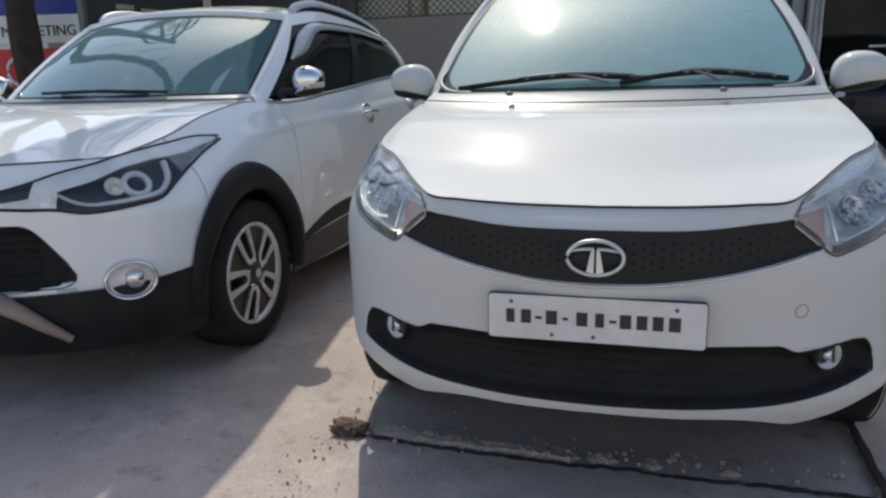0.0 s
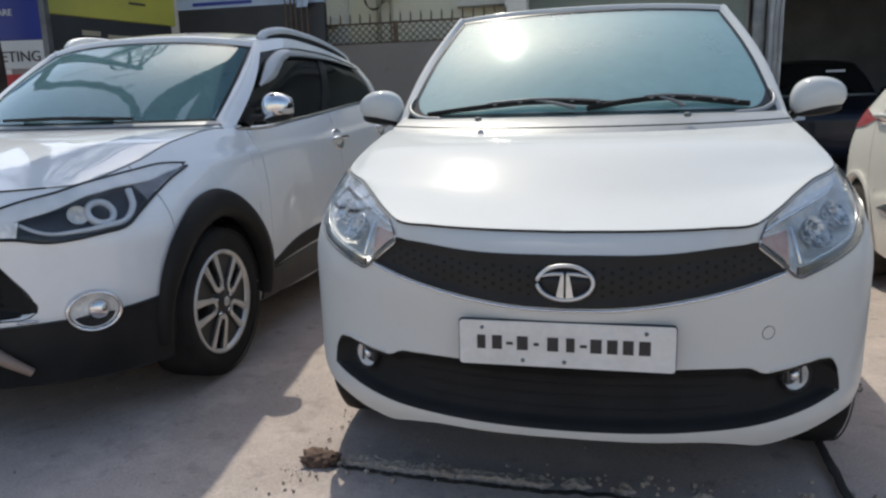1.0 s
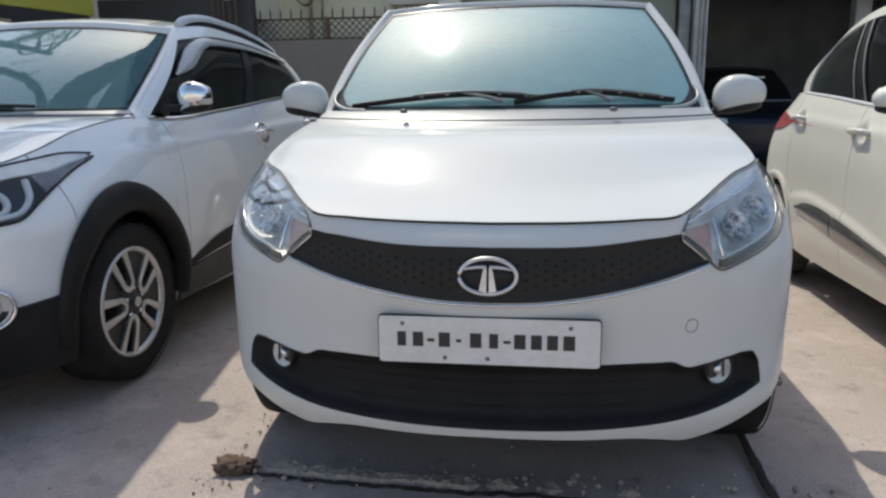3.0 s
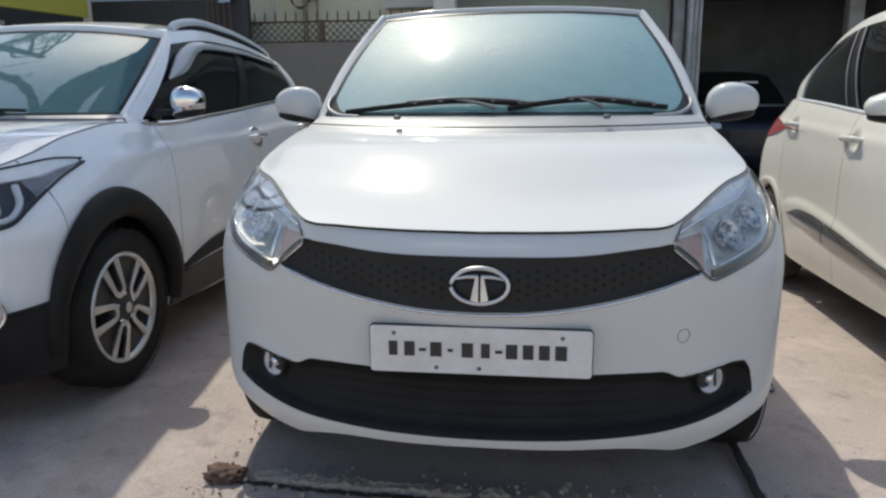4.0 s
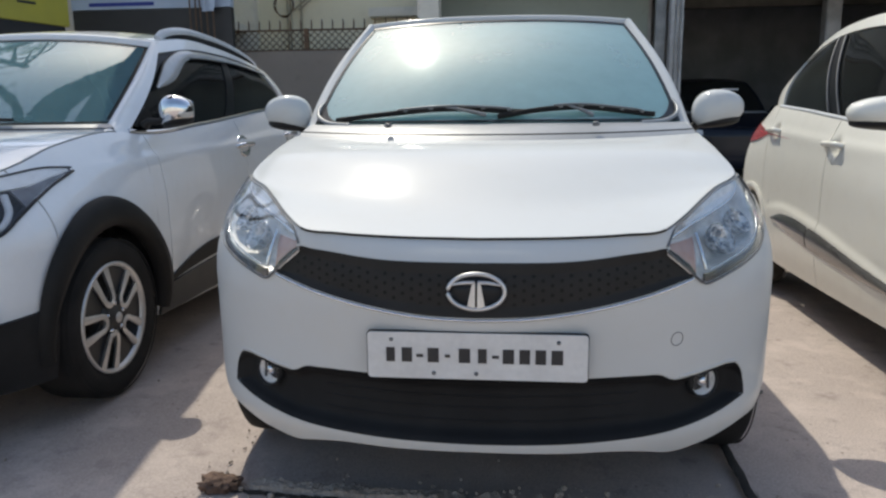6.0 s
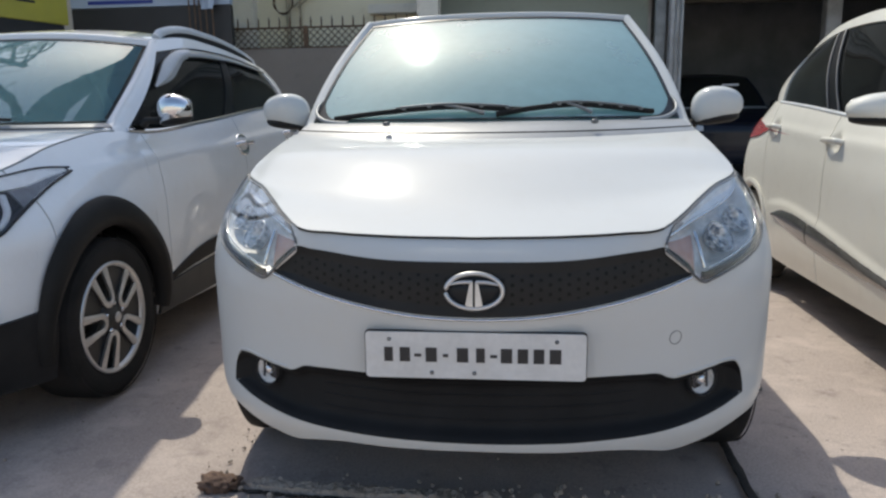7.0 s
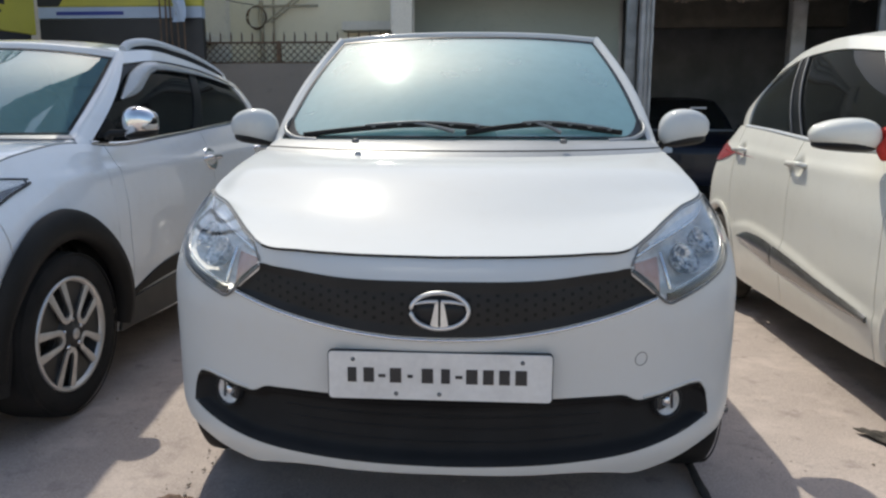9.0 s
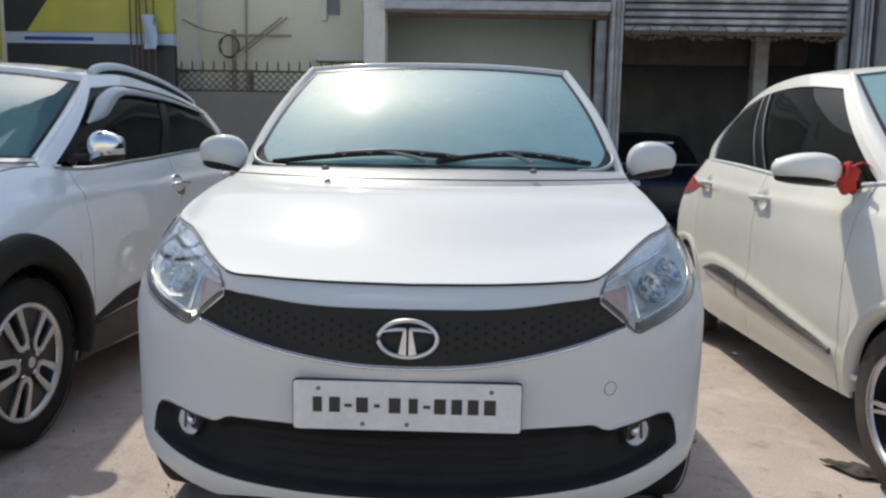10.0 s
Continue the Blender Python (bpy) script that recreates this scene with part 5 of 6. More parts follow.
    part("daytime_light", Geo().tube(drl, [0.006] * 8 + list(np.linspace(0.007, 0.013, 22)), 8), STICKER, hl, "pale hooked daytime light strip")
    part("indicator", Geo().sheet(band(SK, *((0.32, 0.575) if e > 0 else (-0.575, -0.32)), lambda a: CL_LO(a) + 0.006, lambda a: CL_LO(a) * 0.45 + CL_HI(a) * 0.55 - 0.012, 0.003, 20, 6), 0.005), LAMPGREY, hl, "clear indicator end")
    ln = part("headlight_lens", Geo().sheet(band(SK, *((0.302, 1.32) if e > 0 else (-1.32, -0.302)), CL_LO, CL_HI, 0.0085, 90, 14), 0.003), LENS, hl, "clear headlamp lens")
    ln.visible_shadow = False
    s = np.linspace(0.302, 1.32, 80)
    part("lamp_seal", Geo().tube(SK.out(e * s, CL_LO(s), 0.005), 0.005, 6).tube(SK.out(e * s, CL_HI(s), 0.005), 0.004, 6), GLOSSBLACK, hl, "black lamp seal")
    # wheel arch and sill cladding
    for h in cross_spec["hubs"]:
        u = np.linspace(radians(-8), radians(188), 70)
        rows = []
        wide = np.interp(np.degrees(u), [-8, 20, 50, 90, 130, 188], [0.395, 0.412, 0.455, 0.460, 0.435, 0.42])
        for k, d in ((0.0, -0.02), (0.0, 0.018), (0.3, 0.026), (0.85, 0.022), (1.0, 0.006)):
            r = 0.366 + (wide - 0.366) * k
            y = h - np.cos(u) * r
            rows.append(SK.out(e * np.interp(y, SK.y, SK.s), np.maximum(0.31 + np.sin(u) * r, 0.22), np.full(len(u), d)))
        p = np.stack(rows, 1)
        part("arch_cladding", Geo().sheet(p if e < 0 else p[::-1], 0.012), CLADDING, cross_car, "dusty black wheel-arch cladding")
    a0, a1 = SK.sy(0.83 + 0.43), SK.sy(3.40 - 0.43)
    part("sill_cladding", Geo().sheet(band(SK, *((a0, a1) if e > 0 else (-a1, -a0)), k1([(a0, 0.350), (a0 + 0.15, 0.368), (a0 + 0.9, 0.402), (a1, 0.41)]), k1([(a0, 0.365), (a0 + 0.25, 0.436), (a0 + 0.9, 0.476), (a1, 0.48)]), 0.010, 60, 8), 0.012), CLADDING, cross_car, "black door cladding")
    part("sill", Geo().sheet(band(SK, *((a0 - 0.06, a1) if e > 0 else (-a1, 0.06 - a0)), lambda a: 0.215 + 0 * a, k1([(a0 - 0.06, 0.340), (a0 + 0.15, 0.356), (a0 + 0.9, 0.388), (a1, 0.396)]), 0.012, 60, 8), 0.014), SILLGREY, cross_car, "dusty dark grey plastic sill")
    # rain guard, roof rail, mirror, handles
    ht = cross_spec["window_top"]
    for f0, f1 in ((0.17, 0.44), (0.445, 0.84)):
        p = c_face(e, f0, f1, lambda f: ht(f) - 0.095, lambda f: ht(f) + 0.004, 30, 8)
        p[..., 0] += e * 0.012 * np.sin(np.linspace(0.2, 1, 8) * np.pi)[None]
        rg_ = part("rain_guard", Geo().sheet(p, 0.003), SKYGREY, cross_car, "pale smoky window rain guard")
        for j in (0, -1):
            part("guard_seam", Geo().tube(p[:, j] + np.array([e * 0.004, 0, 0]), 0.004, 6), GLOSSBLACK, rg_, "dark edge of the rain guard")
    # its front end swells and turns down beside the windscreen pillar
    gu = np.linspace(0, 1, 24)
    go = polyline([(0.018, 0.46, 0), (0.022, 0.62, 0), (0.045, 0.78, 0), (0.095, 0.855, 0), (0.175, ht(0.175), 0)], gu)
    gi = polyline([(0.028, 0.455, 0), (0.085, 0.53, 0), (0.120, 0.66, 0), (0.145, 0.74, 0), (0.175, ht(0.175) - 0.095, 0)], gu)
    gw = np.linspace(0, 1, 7)[None, :, None]
    gc = go[:, None] * (1 - gw) + gi[:, None] * gw
    p = c_side(e, gc[..., 0], gc[..., 1])
    p[..., 0] += e * 0.014 * np.sin(np.pi * (0.15 + 0.75 * gw[..., 0]))
    rg_ = part("rain_guard", Geo().sheet(p if e > 0 else p[::-1], 0.003), SKYGREY, cross_car, "pale smoky front end of the rain guard")
    part("guard_seam", Geo().tube(p[:, 0] + np.array([e * 0.002, 0, 0]), 0.004, 6), GLOSSBLACK, rg_, "dark edge of the rain guard")
    tr = polyline(cross_spec["rail"], np.linspace(0.03, 0.93, 40)) * np.array([e, 1, 1]) + np.array([-e * 0.03, 0, 0])
    tr[:, 2] += 0.008 + 0.042 * np.sin(np.pi * np.linspace(0, 1, 40)) ** 0.28
    part("roof_rail", Geo().tube(tr, np.linspace(0.020, 0.012, 40), 12, 1.1), STICKER, cross_car, "silver roof rail")
    lo = tr[2:-2].copy()
    lo[:, 2] -= 0.022
    part("rail_foot", Geo().tube(lo, 0.013, 8, 1.6), BLACKPLASTIC, cross_car, "black base of the roof rail")
    m = (e * 0.905, 1.34, 1.102)
    door_mirror(cross_car, m, e, (0.075, 0.06, 0.066), CHROME, BLACKPLASTIC, (e * 0.76, 1.34, 1.035))
    for yy, zz in ((2.27, 0.915), (3.1, 0.96)):
        pm = on_skin(SK, e * SK.sy(yy), zz, 0.0)
        hb = part("door_handle", Geo().join(Geo().tube(polyline([(-0.10, -0.004, 0.0), (-0.085, -0.026, 0.002), (0, -0.034, 0.004), (0.085, -0.026, 0.002), (0.10, -0.004, 0)], np.linspace(0, 1, 16)), 0.013, 8, 0.9), pm), CHROME, cross_car, "chrome door handle")
        part("handle_bowl", Geo().lathe([(0.001, 0.001), (0.045, 0.002), (0.064, 0.008), (0.072, 0.005), (0.073, -0.004)], 28, pm @ Matrix.Diagonal((1.15, 1, 0.85, 1)) @ FACE_X), CHROME, hb, "chrome handle bowl")
    part("wiper", Geo().tube([(e * 0.05 + 0.30, 1.04 + 0.02, 1.065), (e * 0.05, 1.02, 1.075), (e * 0.05 - 0.28, 1.06, 1.07)], 0.008, 6), BLACKPLASTIC, cross_car, "black windscreen wiper")
part("dash_ornament", Geo().blob((-0.05, 1.30, 1.10), (0.035, 0.03, 0.04), 2, 16), CHROME, cross_car, "round bright ornament on the dashboard")

# ---- the warm-white hatchback in the next bay ----
HATCH_LINE = k1([(1.2, 0.885), (1.8, 0.90), (2.53, 0.925), (3.4, 0.972), (4.2, 1.0)])
HATCH_SCALLOP = k1([(1.3, 0.36), (1.72, 0.400), (2.1, 0.455), (2.67, 0.535), (2.95, 0.56), (3.12, 0.565), (3.3, 0.545), (3.6, 0.5)])


def hatch_relief(S, Z):
    """Shoulder crease, the swelling over the door moulding and the hollows behind the handles."""
    d = ridge(S, Z, HATCH_LINE, 0.007, 0.02)
    d = d - 0.012 * smooth_step((HATCH_SCALLOP(abs(S)) + 0.02 - Z) / 0.045) * np.clip((abs(S) - 1.5) / 0.3, 0, 1) * np.clip((3.5 - abs(S)) / 0.3, 0, 1)
    for s0, z0 in ((2.535, 0.905), (3.40, 0.960)):
        r = np.hypot((abs(S) - s0) / 0.062, (Z - z0) / 0.05)
        d = d + 0.024 * smooth_step(1.25 - r)
    return d


hatch_spec = dict(
    hubs=(0.73, 3.155), hub_z=0.285, arch=0.335, tyre=0.285, rim=0.19, tyre_width=0.17, track=0.74, cover=blade_spokes, rubber=DUSTYRUBBER, inside=WHEELBLACK, door_inset=hatch_relief,
    sill=[(0, 0.24), (0.6, 0.24), (0.9, 0.25), (1.2, 0.24), (6, 0.24)], cuts=(0.45, 1.14, 2.05, 2.95, 3.3), parts={},
    bonnet=(0.60, HATCH.sy(0.95)), bonnet_back=(0.80, 0.995), bulge=0.025, glass_base=((0.90, 1.03), (0.66, 1.08, 1.03)),
    glass_top=((1.63, 1.497), (0.56, 1.70, 1.467)), bow=0.03, front_gap=0.022, pillar_lines=GREYPLASTIC, rail=[(0.585, 1.715, 1.468), (0.62, 1.98, 1.506), (0.62, 2.3, 1.512), (0.60, 2.65, 1.490), (0.575, 3.05, 1.40), (0.56, 3.33, 1.26)], crown=0.03,
    belt=(1.08, 3.42), pillars=(0.44, 0.49, 0.80), window_top=lambda f: 0.84 + 0.05 * np.sin(np.pi * f), dash=1.05, dash_z=0.96, belt_mat=STICKER, belt_label="thin bright window belt strip")
hatch_car = car("cream_hatchback", "warm-white hatchback with grey door mouldings and red cloth on its mirror", HATCH, pose(2.3135, -0.074, 0, 0, 0, -2), CREAMWHITE, hatch_spec)[0]
SK = HATCH
HM_HI = k1([(1.72, 0.388), (2.1, 0.435), (2.67, 0.508), (2.95, 0.528), (3.12, 0.52), (3.25, 0.488)])
HM_LO = k1([(1.72, 0.360), (2.1, 0.368), (2.73, 0.400), (3.0, 0.432), (3.25, 0.470)])
for e in (-1, 1):
    for s0, s1 in ((1.725, 2.69), (2.705, 3.24)):
        part("door_moulding", Geo().sheet(band(SK, *((s0, s1) if e > 0 else (-s1, -s0)), HM_LO, HM_HI, lambda u, v: 0.014 + 0.012 * np.sin(np.pi * v) - 0.004 * v, 40, 10), 0.02), DOORGREY, hatch_car, "glossy grey door moulding")
    s = np.linspace(1.55, 3.2, 40)
    part("sill_crease", Geo().tube(SK.out(e * s, 0.315 + 0 * s, -0.006), 0.012, 8), CREAMWHITE, hatch_car)
    for s0, z0 in ((2.535, 0.912), (3.40, 0.966)):
        pm = on_skin(SK, e * s0, z0, 0.0)
        hb = part("door_handle", Geo().join(Geo().tube(polyline([(-0.095, -0.004, 0.0), (-0.08, -0.024, 0.002), (0, -0.032, 0.004), (0.08, -0.024, 0.002), (0.095, -0.004, 0)], np.linspace(0, 1, 16)), 0.014, 8, 0.9), pm), CREAMWHITE, hatch_car, "body-coloured door handle")
        for hx, hw in ((0.075, 0.024), (-0.085, 0.016)):
            part("handle_mount", Geo().join(Geo().blob((hx, -0.004, 0.0), (hw, 0.014, 0.014), 3, 12), pm), CREAMWHITE, hb)
    part("tail_lamp", Geo().sheet(band(SK, *((3.50, 4.02) if e > 0 else (-4.02, -3.50)), k1([(3.50, 0.950), (3.75, 0.905), (4.02, 0.89)]), k1([(3.50, 0.958), (3.75, 1.0), (4.02, 1.02)]), 0.008, 24, 8), 0.01), REDLENS, hatch_car, "red tail lamp")
    s = np.linspace(3.08, 3.72, 24)
    part("side_graphic", Geo().tube(SK.out(e * s, 0.925 + 0.062 * (s - 3.08), 0.003), np.linspace(0.001, 0.007, 24), 6), REDPAINT, hatch_car, "thin red side graphic")
    u = np.linspace(radians(-5), radians(185), 50)
    for h in hatch_spec["hubs"]:
        p = np.stack([SK.out(e * np.interp(h - np.cos(u) * r, SK.y, SK.s), np.maximum(0.285 + np.sin(u) * r, 0.22), np.full(50, d)) for r, d in ((0.33, -0.03), (0.332, 0.006), (0.345, 0.008), (0.36, 0.001))], 1)
        part("arch_edge", Geo().sheet(p if e < 0 else p[::-1], 0.01), CREAMWHITE, hatch_car)
    door_mirror(hatch_car, (e * 0.93, 1.25, 1.06), e, (0.125, 0.085, 0.060), CREAMWHITE, BLACKPLASTIC, (e * 0.74, 1.26, 0.995))
    s = np.linspace(1.325, 1.395, 6)
    part("fender_badge", Geo().tube(SK.out(e * s, 0.890 - 0.05 * (s - 1.36), 0.003), 0.0065, 6), CHROME, hatch_car, "small bright fender badge, plain")
# red cloth tied round a mirror stalk
rng = random.Random(4)
u = np.linspace(0, 2 * math.pi, 19)[:-1]
rows = []
for i, k in enumerate(np.linspace(0, 1, 12)):
    r = 0.026 + 0.013 * math.sin(k * 3.0) + 0.006 * np.sin(3 * u + 5 * k) + 0.004 * np.array([rng.uniform(-1, 1) for _ in u])
    rows.append(np.stack([-0.80 + 0.8 * r * np.cos(u) + 0.01 * math.sin(7 * k), 1.215 + r * np.sin(u) * 0.8, 1.07 - 0.10 * k + 0.008 * np.sin(2 * u + 4 * k)], -1))
cloth = thing("red_cloth", "red cloth ribbon tied round the mirror of the cream hatchback", "cloth", pose(2.3135, -0.074, 0, 0, 0, -2))
part("knot", Geo().grid(np.stack(rows, 1), wrap=True), REDCLOTH, cloth)
for k in range(4):
    a = k * 1.4
    pts = polyline([(-0.80, 1.215, 1.06), (-0.80 + 0.05 * math.cos(a), 1.21 + 0.05 * math.sin(a), 1.085), (-0.80 + 0.085 * math.cos(a), 1.21 + 0.08 * math.sin(a), 1.06 - 0.01 * k)], np.linspace(0, 1, 10))
    part("cloth_end", Geo().tube(pts, np.linspace(0.012, 0.004, 10), 6, 0.3), REDCLOTH, cloth, "frayed cloth end")

# a dark car standing inside the open shop bay
dark_car = car("dark_hatchback", "dark blue hatchback parked inside the dark shop bay", HATCH, pose(3.12, 8.5, 0.12, 0, 0, 0), DARKBLUE, dict(hatch_spec, parts={}, glass=TINTED))[0]
SK = HATCH
for e in (-1, 1):
    lo, hi = k1([(0.45, 0.70), (0.7, 0.68), (1.0, 0.80)]), k1([(0.45, 0.76), (0.7, 0.80), (1.0, 0.845)])
    part("headlight", Geo().sheet(band(SK, *((0.45, 1.0) if e > 0 else (-1.0, -0.45)), lo, hi, 0.006, 30, 8), 0.01), LAMPPALE, dark_car, "pale headlamp")
    door_mirror(dark_car, (e * 0.93, 1.25, 1.06), e, (0.105, 0.08, 0.065), DARKBLUE, BLACKPLASTIC, (e * 0.74, 1.26, 0.995))
part("windscreen_sticker", Geo().box(0.1, 1.28, 1.34, 0.35, 1.285, 1.37), STICKER, dark_car, "pale strip on the windscreen")

# ---- ground ----
ground = Geo()
g = np.unique(np.concatenate([np.linspace(-5, 7, 241), np.linspace(-300, -5, 30), np.linspace(7, 300, 30)]))
gy = np.unique(np.concatenate([np.linspace(-4, 8, 241), np.linspace(-300, -4, 30), np.linspace(8, 400, 30)]))
X, Y = np.meshgrid(g, gy, indexing="ij")
Z = np.zeros_like(X)
for i in range(X.shape[0]):
    for j in range(X.shape[1]):
        if -5 < X[i, j] < 7 and -4 < Y[i, j] < 8:
            Z[i, j] = 0.006 * noise.noise((X[i, j] * 1.7, Y[i, j] * 1.7, 0.0)) + 0.003 * noise.noise((X[i, j] * 9, Y[i, j] * 9, 3.0)) - 0.006
ground.grid(np.stack([X, Y, Z], -1))
solid("ground", ground, CONCRETE, "dusty, stained concrete ground with broken patches", kind="structure")

# broken edge of the bay's slab, with a lump at one end
rng = random.Random(11)
edge_geo = Geo()
for x0_, x1_ in ((-0.70, -0.04), (-0.02, 0.07), (0.12, 0.19), (0.34, 0.40), (0.72, 0.86)):
    xs = np.linspace(x0_, x1_, max(int((x1_ - x0_) / 0.006), 8))
    ridge = []
    for x in xs:
        end = min(1, (x - x0_) / 0.03, (x1_ - x) / 0.03)
        yc = 0.312 + 0.09 * max(-0.35 - x, 0) - 0.035 + 0.012 * noise.noise((x * 5, 0.3, 0)) + 0.012 * noise.noise((x * 23, 0.9, 0))
        w = end * (0.022 + 0.014 * noise.noise((x * 7, 4.0, 1.0)) + 0.010 * noise.noise((x * 41, 4.0, 1.0)))
        row = [(x, yc - w * 1.25, -0.008)]
        for k in (-1.0, -0.8, -0.5, -0.1, 0.3, 0.7, 1.0):
            z = 0.008 + 0.006 * noise.noise((x * 14, k * 2, 2.0)) + 0.006 * noise.noise((x * 60, k * 3, 5.0)) + 0.003 * rng.random()
            row.append((x + 0.004 * noise.noise((x * 50, k, 8.0)), yc + w * k, max(z * end, -0.006)))
        ridge.append(row + [(x, yc + w * 1.3, -0.008)])
    edge_geo.grid(np.array(ridge), smooth=False)
crack = Geo()
cr = []
for x in np.linspace(-0.72, 0.95, 220):
    yc = 0.268 + 0.09 * max(-0.35 - x, 0) - 0.035 + 0.012 * noise.noise((x * 5, 0.3, 0)) + 0.012 * noise.noise((x * 23, 0.9, 0))
    w = -0.0012 + 0.008 * noise.noise((x * 9, 2.0, 4.0)) + 0.006 * noise.noise((x * 40, 2.0, 4.0))
    cr.append([(x, yc - max(w, 0.0003), 0.0035), (x, yc, 0.0045 if w > 0 else 0.002), (x, yc + max(w, 0.0003) * 1.6, 0.0035)])
solid("slab_crack", crack.sheet(np.array(cr), 0.01), TAR, "dark dirt-filled crack along the broken slab edge", kind="structure")
solid("slab_edge", edge_geo, STONE, "crumbling, broken edge of a concrete slab", kind="structure")
lump = Geo()
lump.blob((0, 0, 0), (1, 1, 1), 3.2, 36)
pts = []
for p in lump.v:
    k = 1 + 0.45 * noise.noise((p[0] * 2.2, p[1] * 2.2, p[2] * 2.2)) + 0.34 * noise.noise((p[0] * 6, p[1] * 6, p[2] * 6))
    pts.append((-0.762 + 0.052 * p[0] * k, 0.278 + 0.036 * p[1] * k, 0.008 + 0.022 * p[2] * k))
lump.v = pts
solid("concrete_lump", lump, BRICKISH, "broken brown lump of concrete lying on the ground", "rubble")
# dark joint running under the car
jx = []
for y in np.linspace(0.22, 1.0, 40):
    c = 0.745 + 0.045 * (y - 0.3) + 0.006 * noise.noise((y * 12, 0, 0))
    w = 0.010 + 0.004 * noise.noise((y * 20, 5, 0))
    jx.append([(c - w, y, 0.003), (c, y, 0.005), (c + w, y, 0.003)])
solid("slab_joint", Geo().sheet(np.array(jx), 0.012), TAR, "dark dirt-filled joint in the concrete", kind="structure")


def crumb(r, seed):
    g_ = Geo().blob((0, 0, 0), (1, 1, 1), 2.6, 8)
    g_.v = [tuple(r * c * (1 + 0.35 * noise.noise((p[0] * 1.7 + seed, p[1] * 1.7, p[2] * 1.7))) for c in p) for p in g_.v]
    return g_


gravel = Geo()
for k in range(330):
    if k < 130:
        y = rng.uniform(-0.5, 0.75)
        x = -0.80 + rng.gauss(0, 0.03 + 0.05 * max(0, 0.3 - y))
    else:
        x, y = rng.uniform(-2.2, 2.2), rng.uniform(-0.6, 3.0)
    r = rng.choice((0.0015, 0.002, 0.003, 0.0045))
    gravel.join(crumb(r, k), pose(x, y, r * 0.2))
for k in range(110):
    x = rng.uniform(-0.8, 1.0)
    r = rng.choice((0.002, 0.003, 0.004, 0.006, 0.008))
    gravel.join(crumb(r, k + 500), pose(x, 0.275 + 0.03 * (x + 0.8) + rng.gauss(0, 0.035), r * 0.3, rng.uniform(0, 360), 0, rng.uniform(0, 360)))
solid("loose_gravel", gravel, STONE, "loose crumbs of concrete and grit on the ground", kind="stuff")
# crumpled rag beside the front wheel
rg = np.array([[(1.44 + 0.13 * a + 0.05 * b, 0.99 - 0.14 * b - 0.04 * a + 0.02 * noise.noise((a * 4, b * 4, 2)), 0.004 + 0.022 * abs(noise.noise((a * 3.3, b * 3.3, 7))) * (1 if 0 < a < 1 and 0 < b < 1 else 0.2)) for b in np.linspace(0, 1, 16)] for a in np.linspace(0, 1, 16)])
solid("rag", Geo().sheet(rg, 0.004), RAG, "crumpled dirty grey rag on the concrete", "rag")
# small bent metal loop on the ground
w = np.linspace(0, 2 * math.pi * 0.93, 30)
solid("wire_loop", Geo().tube(np.stack([1.02 + 0.03 * np.cos(w), 1.18 + 0.055 * np.sin(w), 0.006 + 0.004 * np.sin(2 * w)], -1), 0.004, 6), STEEL, "small bent metal loop lying on the ground", "wire")

# ---- boundary wall with iron lattice ----
WY = 8.0
wall = Geo().box(-9.0, WY, 0.0, -0.95, WY + 0.2, 1.99, 0.01)
solid("wall_back", wall, PLASTERWALL, "brown-grey plastered boundary wall", kind="structure")
lattice = thing("lattice_fence", "rusty iron lattice fence with spikes on the boundary wall", "fence", pose(0, WY + 0.1, 1.99))
x0, x1, hgt = -4.9, -1.0, 0.28
for z in (0.015, hgt):
    part("rail", Geo().box(x0, -0.015, z - 0.012, x1, 0.015, z + 0.012), IRON, lattice)
x = x0
k = 0
while x < x1 - 0.02:
    if k % 14 == 0:
        part("post", Geo().box(x - 0.03, -0.022, 0, x + 0.03, 0.022, hgt + 0.02), IRON, lattice)
    x += 0.155
    k += 1
step = 0.097
i = 0
while x0 + i * step < x1 + 0.25:
    for sgn in (-1, 1):
        a, b = x0 + i * step, x0 + i * step + sgn * (hgt - 0.03)
        za, zb = 0.025, hgt - 0.012
        if b < x0:
            zb = za + (zb - za) * (a - x0) / (a - b) if a > x0 else za
            b = x0
        if a > x1:
            za = za + (zb - za) * (a - x1) / (a - b) if b < x1 else zb
            a = x1
        if b > x1:
            zb = za + (zb - za) * (x1 - a) / (b - a)
            b = x1
        if abs(b - a) > 0.03:
            part("lattice_bar", Geo().tube([(a, 0.006 * sgn, za), (b, 0.006 * sgn, zb)], 0.0065, 5), IRON, lattice)
    i += 1
for k in range(int((x1 - x0) / 0.1455)):
    x = x0 + 0.06 + 0.1455 * k
    part("spike", Geo().tube([(x, 0, hgt), (x + 0.004, 0, hgt + 0.09), (x, 0, hgt + 0.14)], [0.011, 0.011, 0.004], 6), IRON, lattice)

# ---- cream building behind the wall ----
house = thing("cream_building", "cream plastered building with pipes on its wall", "building", pose(0, 0, 0))
part("wall", Geo().box(-4.1, 9.2, 0, -1.1, 14, 5.6, 0.02), CREAMWALL, house)
part("corner_pier", Geo().box(-4.3, 9.02, 0, -3.78, 9.2, 5.6, 0.01), PALEWALL, house, "pale corner pier")
part("ledge", Geo().box(-2.05, 8.98, 2.55, -1.15, 9.198, 2.68, 0.01), PALEWALL, house, "pale plaster ledge")
part("ledge", Geo().box(-4.9, 8.3, 2.36, -3.9, 9.018, 2.48, 0.01), PALEWALL, house, "pale plaster ledge")
